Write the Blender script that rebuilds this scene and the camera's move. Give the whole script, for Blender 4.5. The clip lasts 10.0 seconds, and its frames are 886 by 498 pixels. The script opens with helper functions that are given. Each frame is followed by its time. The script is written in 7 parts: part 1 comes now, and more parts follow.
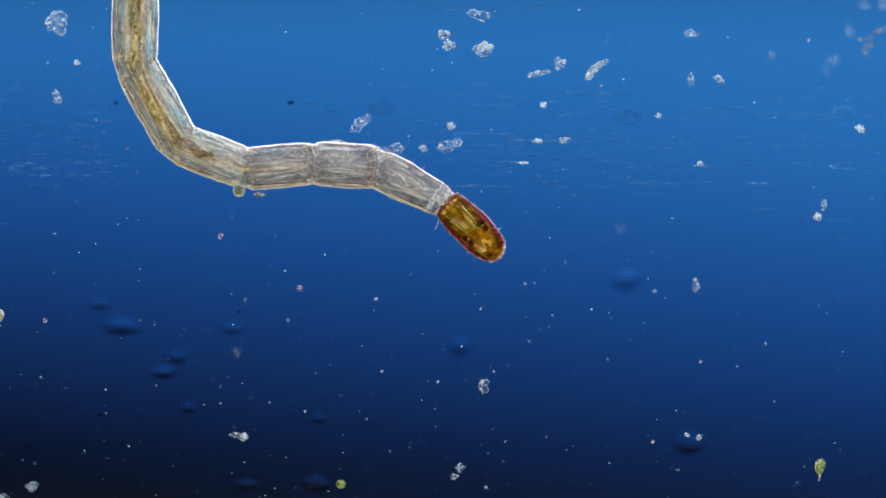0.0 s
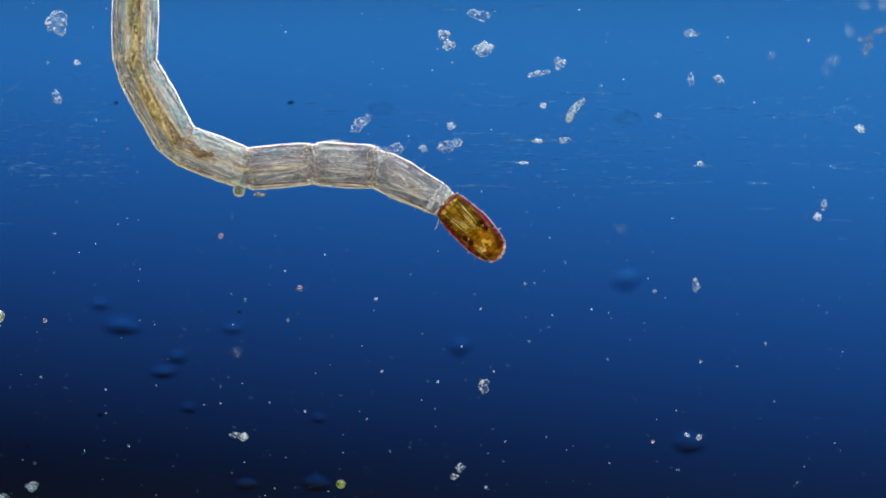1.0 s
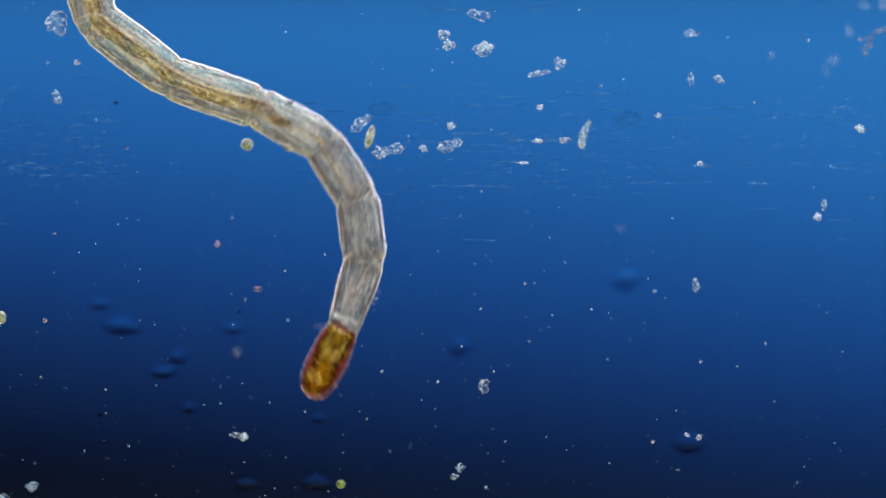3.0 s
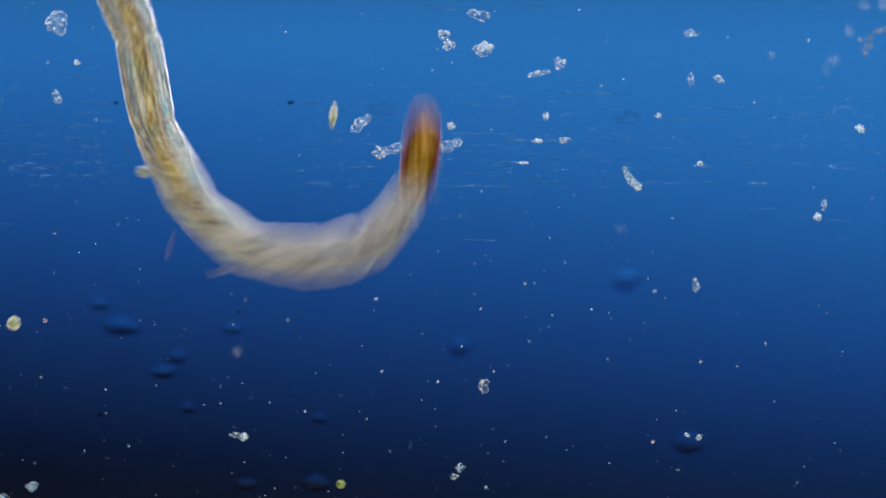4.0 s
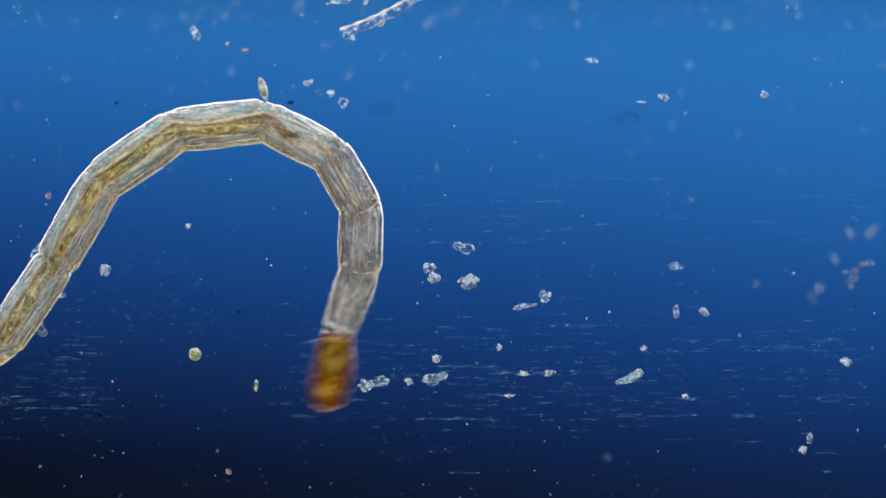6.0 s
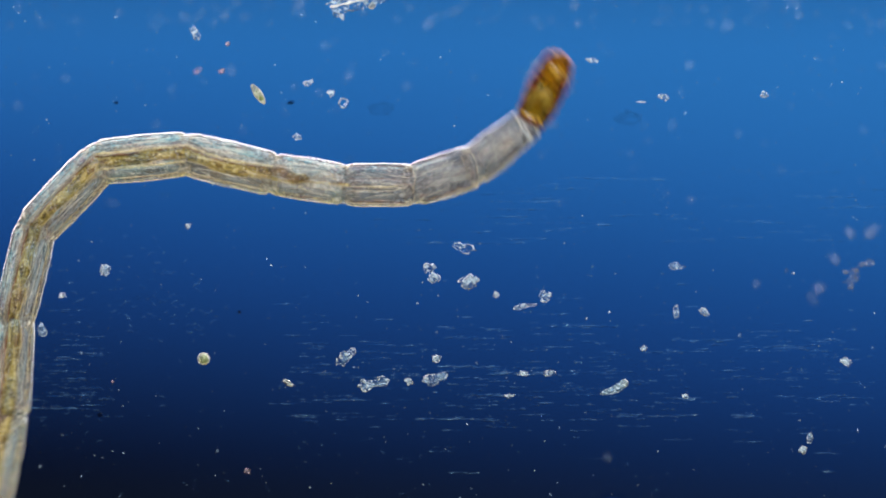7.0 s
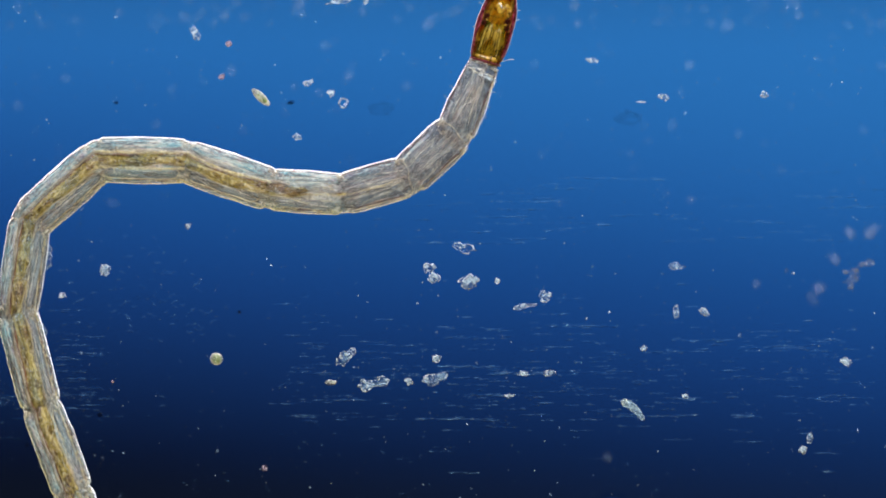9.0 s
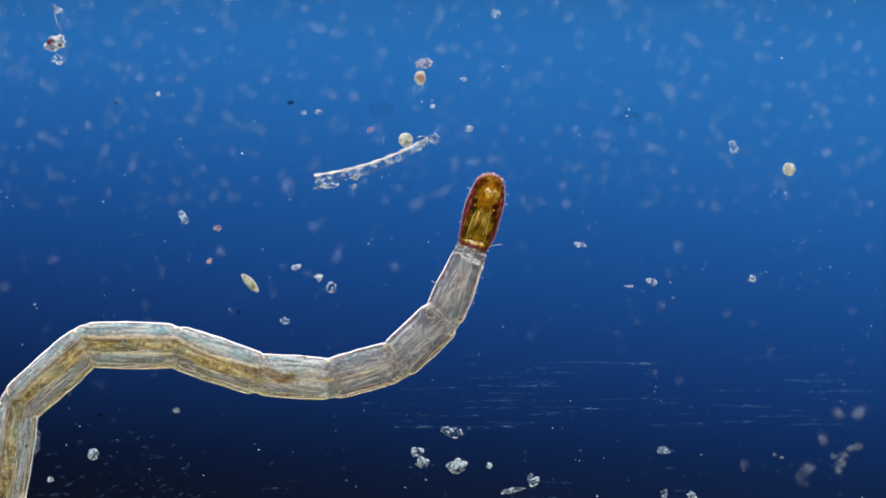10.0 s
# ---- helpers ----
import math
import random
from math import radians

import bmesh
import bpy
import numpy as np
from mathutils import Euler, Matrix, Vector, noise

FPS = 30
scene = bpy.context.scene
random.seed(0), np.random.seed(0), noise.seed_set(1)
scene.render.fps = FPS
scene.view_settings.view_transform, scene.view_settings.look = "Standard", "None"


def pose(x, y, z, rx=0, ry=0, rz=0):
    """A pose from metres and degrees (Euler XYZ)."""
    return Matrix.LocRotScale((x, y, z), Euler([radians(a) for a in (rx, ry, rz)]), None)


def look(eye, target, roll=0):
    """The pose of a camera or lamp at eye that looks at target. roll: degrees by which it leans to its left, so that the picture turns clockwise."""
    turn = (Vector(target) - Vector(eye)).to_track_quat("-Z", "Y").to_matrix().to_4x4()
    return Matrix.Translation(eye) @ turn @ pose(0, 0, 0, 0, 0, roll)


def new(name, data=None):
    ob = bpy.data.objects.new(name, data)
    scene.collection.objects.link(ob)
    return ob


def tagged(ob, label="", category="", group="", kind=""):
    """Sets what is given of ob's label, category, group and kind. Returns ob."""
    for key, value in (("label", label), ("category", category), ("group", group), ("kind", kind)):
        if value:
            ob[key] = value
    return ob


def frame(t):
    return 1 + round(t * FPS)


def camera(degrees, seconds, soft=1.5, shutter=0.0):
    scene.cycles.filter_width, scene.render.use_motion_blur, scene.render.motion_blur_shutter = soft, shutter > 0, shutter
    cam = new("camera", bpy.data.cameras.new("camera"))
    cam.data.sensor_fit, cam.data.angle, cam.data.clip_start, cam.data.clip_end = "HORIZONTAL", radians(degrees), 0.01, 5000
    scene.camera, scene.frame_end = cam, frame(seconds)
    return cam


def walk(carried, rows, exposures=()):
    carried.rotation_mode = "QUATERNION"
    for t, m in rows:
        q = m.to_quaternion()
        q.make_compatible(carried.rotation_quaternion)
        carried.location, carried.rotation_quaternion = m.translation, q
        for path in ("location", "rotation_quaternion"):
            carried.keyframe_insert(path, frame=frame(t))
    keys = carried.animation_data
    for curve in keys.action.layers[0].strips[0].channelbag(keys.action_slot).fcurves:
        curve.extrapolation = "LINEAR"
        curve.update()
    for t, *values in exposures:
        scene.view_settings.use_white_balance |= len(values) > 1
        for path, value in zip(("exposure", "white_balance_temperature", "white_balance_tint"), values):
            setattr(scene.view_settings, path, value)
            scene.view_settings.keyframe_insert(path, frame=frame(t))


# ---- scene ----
U = 3.0e-6  # working unit: three micrometres; the field is 1568 units (4.7 mm) wide

# The microscope's camera stands still and looks straight down; the stage carries the slide under it.
FIELD = 8.0
HEIGHT = 784 * U / math.tan(radians(FIELD / 2))
cam = camera(FIELD, 10.0, soft=1.78, shutter=0.8)
EYE = pose(0, 0, HEIGHT)
walk(cam, [(0.0, EYE), (10.0, EYE)])
cam.data.dof.use_dof = True
cam.data.dof.focus_distance = HEIGHT - 34 * U
cam.data.dof.aperture_fstop = 125.0

# ---------------------------------------------------------------- light
world = bpy.data.worlds.new("dark_room")
world.use_nodes = True
world.node_tree.nodes["Background"].inputs[0].default_value = (0.25, 0.4, 0.7, 1)
world.node_tree.nodes["Background"].inputs[1].default_value = 0.05
scene.world = world
scene.cycles.transparent_max_bounces = 48  # many clear skins lie over one another


def lamp(name, eye, target, size, watts, colour):
    data = bpy.data.lights.new(name, "AREA")
    data.size, data.energy, data.color = size, watts, colour
    ob = new(name, data)
    ob.matrix_world = look(eye, target)
    return ob


# Two unseen oblique lamps added above to brighten things, the one behind the slide stronger.
lamp("oblique_lamp", (0.004, 0.030, 0.024), (0, 0, 0), 0.008, 0.027, (1.0, 0.97, 0.97))
lamp("oblique_lamp", (-0.006, -0.034, 0.026), (0, 0, 0), 0.010, 0.0135, (1.0, 0.88, 0.60))

# ---------------------------------------------------------------- materials


class Nodes:
    """A small helper that builds a node material."""

    def __init__(self, name):
        self.mat = bpy.data.materials.new(name)
        self.mat.use_nodes = True
        self.tree = self.mat.node_tree
        self.tree.nodes.clear()
        self.out = self.tree.nodes.new("ShaderNodeOutputMaterial")

    def node(self, kind, *links, **values):
        n = self.tree.nodes.new(kind)
        for socket, source in links:
            self.tree.links.new(source, n.inputs[socket])
        for key, value in values.items():
            n.inputs[key.replace("_", " ")].default_value = value
        return n

    def coords(self, sx, sy, sz):
        """Object coordinates in units, stretched."""
        tc = self.tree.nodes.new("ShaderNodeTexCoord")
        m = self.node("ShaderNodeMapping", ("Vector", tc.outputs["Object"]))
        m.inputs["Scale"].default_value = (sx / U, sy / U, sz / U)
        info = self.tree.nodes.new("ShaderNodeObjectInfo")
        shift = self.node("ShaderNodeVectorMath", (0, info.outputs["Random"]))
        shift.operation = "SCALE"
        shift.inputs["Scale"].default_value = 37.0
        far = self.node("ShaderNodeVectorMath", (0, m.outputs[0]), (1, shift.outputs[0]))
        far.operation = "ADD"
        return far.outputs[0]

    def noise(self, vector, scale=1.0, detail=3.0, rough=0.6):
        n = self.node("ShaderNodeTexNoise", ("Vector", vector), Scale=scale, Detail=detail, Roughness=rough)
        return n.outputs["Fac"]

    def ramp(self, fac, *stops):
        r = self.node("ShaderNodeValToRGB", ("Fac", fac))
        e = r.color_ramp.elements
        while len(e) < len(stops):
            e.new(0.5)
        for k, (at_, c) in enumerate(stops):
            e[k].position = at_
            e[k].color = (c, c, c, 1) if isinstance(c, (int, float)) else (*c, 1)
        return r.outputs[0]

    def mix(self, fac, a, b):
        m = self.tree.nodes.new("ShaderNodeMixShader")
        if isinstance(fac, (int, float)):
            m.inputs[0].default_value = fac
        else:
            self.tree.links.new(fac, m.inputs[0])
        self.tree.links.new(a, m.inputs[1])
        self.tree.links.new(b, m.inputs[2])
        return m.outputs[0]

    def shade(self, kind, colour=None, **values):
        n = self.tree.nodes.new("ShaderNodeBsdf" + kind)
        if colour is not None:
            if isinstance(colour, tuple):
                n.inputs["Color"].default_value = (*colour, 1)
            else:
                self.tree.links.new(colour, n.inputs["Color"])
        for key, value in values.items():
            n.inputs[key].default_value = value
        return n

    def bump(self, height, strength, units, *shaders):
        b = self.node("ShaderNodeBump", ("Height", height), Strength=strength, Distance=units * U)
        for s in shaders:
            self.tree.links.new(b.outputs[0], s.inputs["Normal"])

    def done(self, shader):
        self.tree.links.new(shader, self.out.inputs[0])
        return self.mat


def tissue(name, dark, pale, clear, stretch, rim=0.5, scatter=0.5, dense=(0.25, 0.6), tint=(1, 1, 1), bend=0.0, gloss=0.06, edges=(0.32, 0.68)):
    """Translucent living tissue: fibres along x, partly clear, with a wet gloss towards its edges."""
    n = Nodes(name)
    v = n.coords(*stretch)
    fibre = n.noise(v, 1.0, 5.0, 0.65)
    fine = n.noise(n.coords(0.25, 0.25, 0.25), 1.0, 3.0)
    colour = n.ramp(fibre, (edges[0], dark), (edges[1], pale))
    d = n.shade("Diffuse", colour)
    t = n.shade("Translucent", colour)
    body = n.mix(scatter, d.outputs[0], t.outputs[0])
    see = n.shade("Transparent", tint)
    fac = n.ramp(fibre, (edges[0] + 0.02, dense[0]), (edges[1] - 0.02, dense[1]))
    base = n.mix(fac, see.outputs[0], body)
    if bend > 0:
        r = n.shade("Refraction", tint, IOR=1.12, Roughness=0.08)
        base = n.mix(bend, base, r.outputs[0])
    g = n.shade("Glossy", (1, 1, 1), Roughness=0.28)
    n.bump(fine, 0.35, 3.0, d, g)
    if rim > 0:
        lw = n.node("ShaderNodeLayerWeight", Blend=0.30)
        k = n.node("ShaderNodeMath", (0, lw.outputs["Facing"]))
        k.operation = "POWER"
        k.inputs[1].default_value = 2.2
        f = n.node("ShaderNodeMath", (0, k.outputs[0]))
        f.operation = "MULTIPLY"
        f.inputs[1].default_value = rim
        base = n.mix(f.outputs[0], base, g.outputs[0])
    else:
        base = n.mix(gloss, base, g.outputs[0])
    return n.done(base)




def cuticle_material(name, hues, low, high, spark):
    """The larva's clear skin: soft fibres, small bright granules, patches of colour, and a wet rim."""
    n = Nodes(name)
    fibre = n.noise(n.coords(0.024, 0.07, 0.07), 1.0, 4.0, 0.6)
    blotch = n.noise(n.coords(0.014, 0.04, 0.04), 1.0, 4.0)
    grains = n.noise(n.coords(0.24, 0.30, 0.30), 1.0, 3.0, 0.7)
    hue = n.ramp(blotch, *zip((0.38, 0.47, 0.54, 0.63), hues))
    tone = n.ramp(fibre, (0.36, 0.50), (0.62, 1.0))
    m = n.node("ShaderNodeMixRGB", (1, hue), (2, tone))
    m.blend_type = "MULTIPLY"
    m.inputs[0].default_value = 1.0
    light = n.ramp(grains, (0.56, 0.0), (0.68, 1.0))
    m2 = n.node("ShaderNodeMixRGB", (0, light), (1, m.outputs[0]))
    m2.inputs[2].default_value = (0.96, 0.93, 0.88, 1)
    d = n.shade("Diffuse", m2.outputs[0])
    t = n.shade("Translucent", m2.outputs[0])
    body = n.mix(0.5, d.outputs[0], t.outputs[0])
    see = n.shade("Transparent", (0.95, 0.945, 0.94))
    f1 = n.ramp(fibre, (0.40, low), (0.64, high))
    f2 = n.node("ShaderNodeMath", (0, light), (2, f1))
    f2.operation = "MULTIPLY_ADD"
    f2.inputs[1].default_value = spark
    base = n.mix(f2.outputs[0], see.outputs[0], body)
    g = n.shade("Glossy", (1, 1, 1), Roughness=0.15)
    n.bump(grains, 0.45, 3.0, d, g)
    lw = n.node("ShaderNodeLayerWeight", Blend=0.30)
    k = n.ramp(lw.outputs["Facing"], (0.20, 0.0), (0.48, 0.08), (0.64, 0.95))
    return n.done(n.mix(k, base, g.outputs[0]))


def crumb_material(name, dark, pale, least, most, shine):
    """Glassy detritus: half clear, cloudy in patches, with fine grains in it and bright wet edges."""
    n = Nodes(name)
    fine = n.noise(n.coords(0.22, 0.22, 0.22), 1.0, 3.0, 0.7)
    broad = n.noise(n.coords(0.07, 0.07, 0.07), 1.0, 3.0)
    both = n.node("ShaderNodeMath", (0, fine), (1, broad))
    both.operation = "ADD"
    half = n.node("ShaderNodeMath", (0, both.outputs[0]))
    half.operation = "MULTIPLY"
    half.inputs[1].default_value = 0.5
    # the brown stop puts the crumbs' shaded undersides into the colour, in patches
    colour = n.ramp(broad, (0.37, (0.13, 0.09, 0.08)), (0.43, dark), (0.58, pale))
    d = n.shade("Diffuse", colour)
    t = n.shade("Translucent", colour)
    body = n.mix(0.25, d.outputs[0], t.outputs[0])
    see = n.shade("Transparent", (0.90, 0.92, 0.95))
    base = n.mix(n.ramp(half.outputs[0], (0.43, least), (0.60, most)), see.outputs[0], body)
    g = n.shade("Glossy", (0.95, 0.98, 1.0), Roughness=0.2)
    n.bump(fine, 0.8, 4.0, d, g)
    lw = n.node("ShaderNodeLayerWeight", Blend=0.30)
    return n.done(n.mix(n.ramp(lw.outputs["Facing"], (0.32, 0.0), (0.62, shine)), base, g.outputs[0]))


def mass_material(name, stops, low, high, stretch=(0.03, 0.15, 0.15), tints=None):
    """Muscle and fluid just under the skin: streaked and granular, from dark to pale."""
    n = Nodes(name)
    streak = n.noise(n.coords(*stretch), 1.0, 6.0, 0.72)
    grain = n.noise(n.coords(0.16, 0.24, 0.24), 1.0, 3.0, 0.7)
    both = n.node("ShaderNodeMath", (0, grain), (2, streak))
    both.operation = "MULTIPLY_ADD"
    both.inputs[1].default_value = 0.6
    shifted = n.node("ShaderNodeMath", (0, both.outputs[0]))
    shifted.operation = "SUBTRACT"
    shifted.inputs[1].default_value = 0.30
    colour = n.ramp(shifted.outputs[0], *stops)
    if tints:  # patches of another hue
        patch = n.noise(n.coords(0.022, 0.06, 0.06), 1.0, 3.0)
        m = n.node("ShaderNodeMixRGB", (1, colour), (2, n.ramp(patch, (0.36, tints[0]), (0.46, (1, 1, 1)), (0.54, (1, 1, 1)), (0.64, tints[1]))))
        m.blend_type = "MULTIPLY"
        m.inputs[0].default_value = 1.0
        colour = m.outputs[0]
    d = n.shade("Diffuse", colour)
    t = n.shade("Translucent", colour)
    n.bump(grain, 0.6, 3.0, d)
    see = n.shade("Transparent", (0.96, 0.95, 0.94))
    dense = n.ramp(shifted.outputs[0], (0.40, low), (0.60, high))
    return n.done(n.mix(dense, see.outputs[0], n.mix(0.4, d.outputs[0], t.outputs[0])))


CUTICLE = cuticle_material("thorax_cuticle", ((0.42, 0.54, 0.66), (0.60, 0.62, 0.64), (0.54, 0.42, 0.50), (0.76, 0.64, 0.46)), 0.03, 0.20, 0.24)
CUTICLE_REAR = cuticle_material("abdomen_cuticle", ((0.34, 0.62, 0.78), (0.68, 0.74, 0.74), (0.62, 0.44, 0.52), (0.90, 0.74, 0.40)), 0.03, 0.25, 0.38)
CUTICLE_JOINT = cuticle_material("joint_cuticle", ((0.46, 0.64, 0.74), (0.72, 0.76, 0.76), (0.60, 0.54, 0.56), (0.86, 0.80, 0.66)), 0.0, 0.08, 0.18)
BLOCK = tissue("grey_muscle_block", (0.07, 0.085, 0.13), (0.42, 0.50, 0.56), 0.4, (0.016, 0.13, 0.13), rim=0.0, dense=(0.25, 0.68), edges=(0.38, 0.64), gloss=0.0)
SMOKE = tissue("smoky_muscle_block", (0.08, 0.09, 0.12), (0.36, 0.42, 0.48), 0.4, (0.024, 0.06, 0.06), rim=0.0, dense=(0.30, 0.65), edges=(0.38, 0.64), gloss=0.0)
FLANK = mass_material("pale_flank_band", ((0.36, (0.22, 0.22, 0.26)), (0.45, (0.38, 0.40, 0.48)), (0.52, (0.50, 0.74, 0.82)), (0.60, (1.0, 0.98, 0.94))), 0.50, 0.85, (0.014, 0.14, 0.14), ((0.55, 0.88, 1.0), (0.86, 0.66, 0.80)))
BROWN = tissue("brown_joint_tissue", (0.13, 0.075, 0.045), (0.40, 0.30, 0.20), 0.4, (0.07, 0.10, 0.10), rim=0.0, dense=(0.0, 0.28), edges=(0.38, 0.62), gloss=0.0)
RUST = tissue("rust_edge", (0.16, 0.045, 0.02), (0.42, 0.17, 0.06), 0.4, (0.05, 0.2, 0.2), rim=0.0, dense=(0.5, 0.95), gloss=0.02)
TUBULE = tissue("tan_tubule", (0.30, 0.25, 0.19), (0.74, 0.66, 0.52), 0.4, (0.05, 0.14, 0.14), rim=0.0, dense=(0.45, 0.85), edges=(0.38, 0.62))
DARK_LINE = tissue("brown_strand", (0.08, 0.03, 0.045), (0.28, 0.15, 0.13), 0.4, (0.05, 0.2, 0.2), rim=0.0, dense=(0.4, 0.9), gloss=0.02)
MUSCLE = tissue("muscle_fibre", (0.60, 0.44, 0.20), (0.98, 0.90, 0.66), 0.4, (0.03, 0.25, 0.25), rim=0.0, dense=(0.2, 0.8), edges=(0.4, 0.62))
MUSCLE_GREY = tissue("grey_muscle_fibre", (0.22, 0.22, 0.24), (0.60, 0.66, 0.70), 0.4, (0.03, 0.2, 0.2), rim=0.0, dense=(0.2, 0.6))
GUT = mass_material("gut_wall", ((0.34, (0.10, 0.06, 0.010)), (0.44, (0.24, 0.19, 0.045)), (0.56, (0.54, 0.43, 0.13)), (0.68, (0.95, 0.84, 0.46))), 0.80, 0.97, (0.016, 0.10, 0.10))
GUT_DARK = tissue("gut_content", (0.11, 0.055, 0.015), (0.36, 0.24, 0.07), 0.3, (0.05, 0.12, 0.12), rim=0.0, dense=(0.45, 0.9), gloss=0.0)
FAT = tissue("fat_globules", (0.66, 0.54, 0.22), (1.0, 0.93, 0.62), 0.3, (0.1, 0.1, 0.1), rim=0.0, dense=(0.4, 0.85))
FOLD = tissue("joint_fold", (0.48, 0.38, 0.24), (0.95, 0.88, 0.70), 0.3, (0.10, 0.10, 0.10), rim=0.0, dense=(0.20, 0.75))
AMBER = tissue("amber_chitin", (0.10, 0.058, 0.004), (0.50, 0.33, 0.03), 0.4, (0.05, 0.09, 0.09), rim=0.25, dense=(0.16, 0.46), tint=(0.72, 0.50, 0.05), edges=(0.38, 0.62))
RED_CHITIN = tissue("red_brown_chitin", (0.12, 0.008, 0.022), (0.46, 0.11, 0.18), 0.3, (0.12, 0.16, 0.16), rim=0.6, dense=(0.35, 0.75), tint=(0.55, 0.12, 0.16), edges=(0.38, 0.62))
STRAND = tissue("pale_strand", (0.60, 0.55, 0.44), (1.0, 0.97, 0.88), 0.4, (0.03, 0.25, 0.25), rim=0.0, dense=(0.3, 0.9), edges=(0.4, 0.60))
FLUID = mass_material("body_fluid", ((0.34, (0.13, 0.11, 0.13)), (0.45, (0.30, 0.31, 0.35)), (0.55, (0.48, 0.53, 0.58)), (0.66, (0.92, 0.91, 0.90))), 0.48, 0.70, (0.026, 0.06, 0.06), ((0.62, 0.86, 1.0), (0.84, 0.66, 0.62)))
FLUID_PALE = mass_material("flank_muscle", ((0.35, (0.17, 0.145, 0.13)), (0.45, (0.38, 0.38, 0.37)), (0.55, (0.56, 0.62, 0.62)), (0.66, (0.98, 0.95, 0.86))), 0.54, 0.76, (0.014, 0.10, 0.10), ((0.58, 0.84, 0.95), (0.92, 0.72, 0.52)))
ORANGE = tissue("golden_chitin", (0.30, 0.15, 0.006), (0.85, 0.55, 0.06), 0.3, (0.12, 0.16, 0.16), rim=0.0, dense=(0.35, 0.9), edges=(0.38, 0.62))
PINK = tissue("pink_lobes", (0.40, 0.14, 0.14), (0.92, 0.70, 0.68), 0.3, (0.12, 0.12, 0.12), rim=0.4, dense=(0.3, 0.8))
YELLOW = tissue("yellow_muscle", (0.42, 0.27, 0.03), (0.90, 0.70, 0.16), 0.3, (0.03, 0.2, 0.2), rim=0.0, dense=(0.3, 0.75))
DEEP = tissue("dark_olive_muscle", (0.035, 0.03, 0.006), (0.16, 0.13, 0.02), 0.3, (0.05, 0.10, 0.10), rim=0.0, dense=(0.35, 0.8), edges=(0.38, 0.62), gloss=0.0)
EYE_BLACK = tissue("eye_pigment", (0.020, 0.004, 0.003), (0.10, 0.018, 0.010), 0.1, (0.2, 0.2, 0.2), rim=0.1, dense=(0.7, 0.98))
BRISTLE = tissue("bristle", (0.8, 0.78, 0.72), (0.98, 0.97, 0.92), 0.3, (0.05, 0.2, 0.2), rim=0.0, dense=(0.25, 0.6))
GRIT = crumb_material("pale_detritus", (0.10, 0.20, 0.34), (0.62, 0.76, 0.86), 0.05, 0.54, 0.42)
GRIT_BLUE = crumb_material("clear_detritus", (0.09, 0.20, 0.40), (0.46, 0.66, 0.86), 0.02, 0.32, 0.22)
GRANULE = tissue("bright_granule", (0.56, 0.70, 0.84), (0.92, 0.98, 1.0), 0.3, (0.2, 0.2, 0.2), rim=0.2, dense=(0.14, 0.58))
GRIT_FAINT = tissue("faint_detritus", (0.34, 0.42, 0.58), (0.74, 0.78, 0.84), 0.7, (0.10, 0.10, 0.10), rim=0.0, dense=(0.0, 0.065), gloss=0.0, edges=(0.42, 0.60))
RED_FILL = tissue("red_cell_content", (0.22, 0.06, 0.05), (0.52, 0.24, 0.18), 0.3, (0.14, 0.14, 0.14), rim=0.0, dense=(0.45, 0.85))
FUZZ = tissue("brownish_fuzz", (0.09, 0.14, 0.21), (0.25, 0.29, 0.35), 0.5, (0.10, 0.10, 0.10), rim=0.0, dense=(0.04, 0.17), edges=(0.38, 0.62), gloss=0.01)
GRIT_RED = tissue("reddish_detritus", (0.13, 0.035, 0.06), (0.56, 0.50, 0.62), 0.4, (0.14, 0.14, 0.14), rim=0.35, dense=(0.15, 0.55))
GRIT_WARM = crumb_material("warm_detritus", (0.20, 0.22, 0.24), (0.66, 0.70, 0.66), 0.25, 0.9, 0.8)
GREEN = tissue("algal_green", (0.09, 0.14, 0.03), (0.40, 0.49, 0.18), 0.3, (0.10, 0.10, 0.10), rim=0.45, dense=(0.5, 0.9))
CELL_WALL = tissue("clear_cell_wall", (0.46, 0.50, 0.40), (0.92, 0.94, 0.84), 0.3, (0.12, 0.12, 0.12), rim=0.85, dense=(0.06, 0.26))
OLIVE = tissue("algal_olive", (0.28, 0.30, 0.22), (0.78, 0.80, 0.68), 0.3, (0.10, 0.10, 0.10), rim=0.8, dense=(0.35, 0.8))
YELLOW_GREEN = tissue("yellow_green_cell", (0.11, 0.17, 0.04), (0.46, 0.54, 0.27), 0.3, (0.12, 0.12, 0.12), rim=1.0, dense=(0.4, 0.85), edges=(0.38, 0.62))
CREAM = mass_material("animalcule_body", ((0.36, (0.14, 0.25, 0.38)), (0.50, (0.32, 0.46, 0.58)), (0.62, (0.70, 0.86, 0.94))), 0.24, 0.50, (0.08, 0.12, 0.12))
SPECK = tissue("bright_speck", (0.24, 0.46, 0.80), (0.78, 0.92, 1.0), 0.2, (0.02, 0.02, 0.02), rim=0.0, dense=(0.0, 0.78), gloss=0.006, edges=(0.42, 0.72))
SCRATCH_SHADE = tissue("scratch_shade", (0.004, 0.010, 0.03), (0.02, 0.05, 0.12), 0.7, (0.04, 0.15, 0.1), rim=0.0, dense=(0.0, 0.26), gloss=0.0, edges=(0.40, 0.64))
HAZE = tissue("underside_dust", (0.34, 0.46, 0.68), (0.68, 0.76, 0.92), 0.5, (0.02, 0.02, 0.02), rim=0.0, dense=(0.0, 0.10), gloss=0.0)
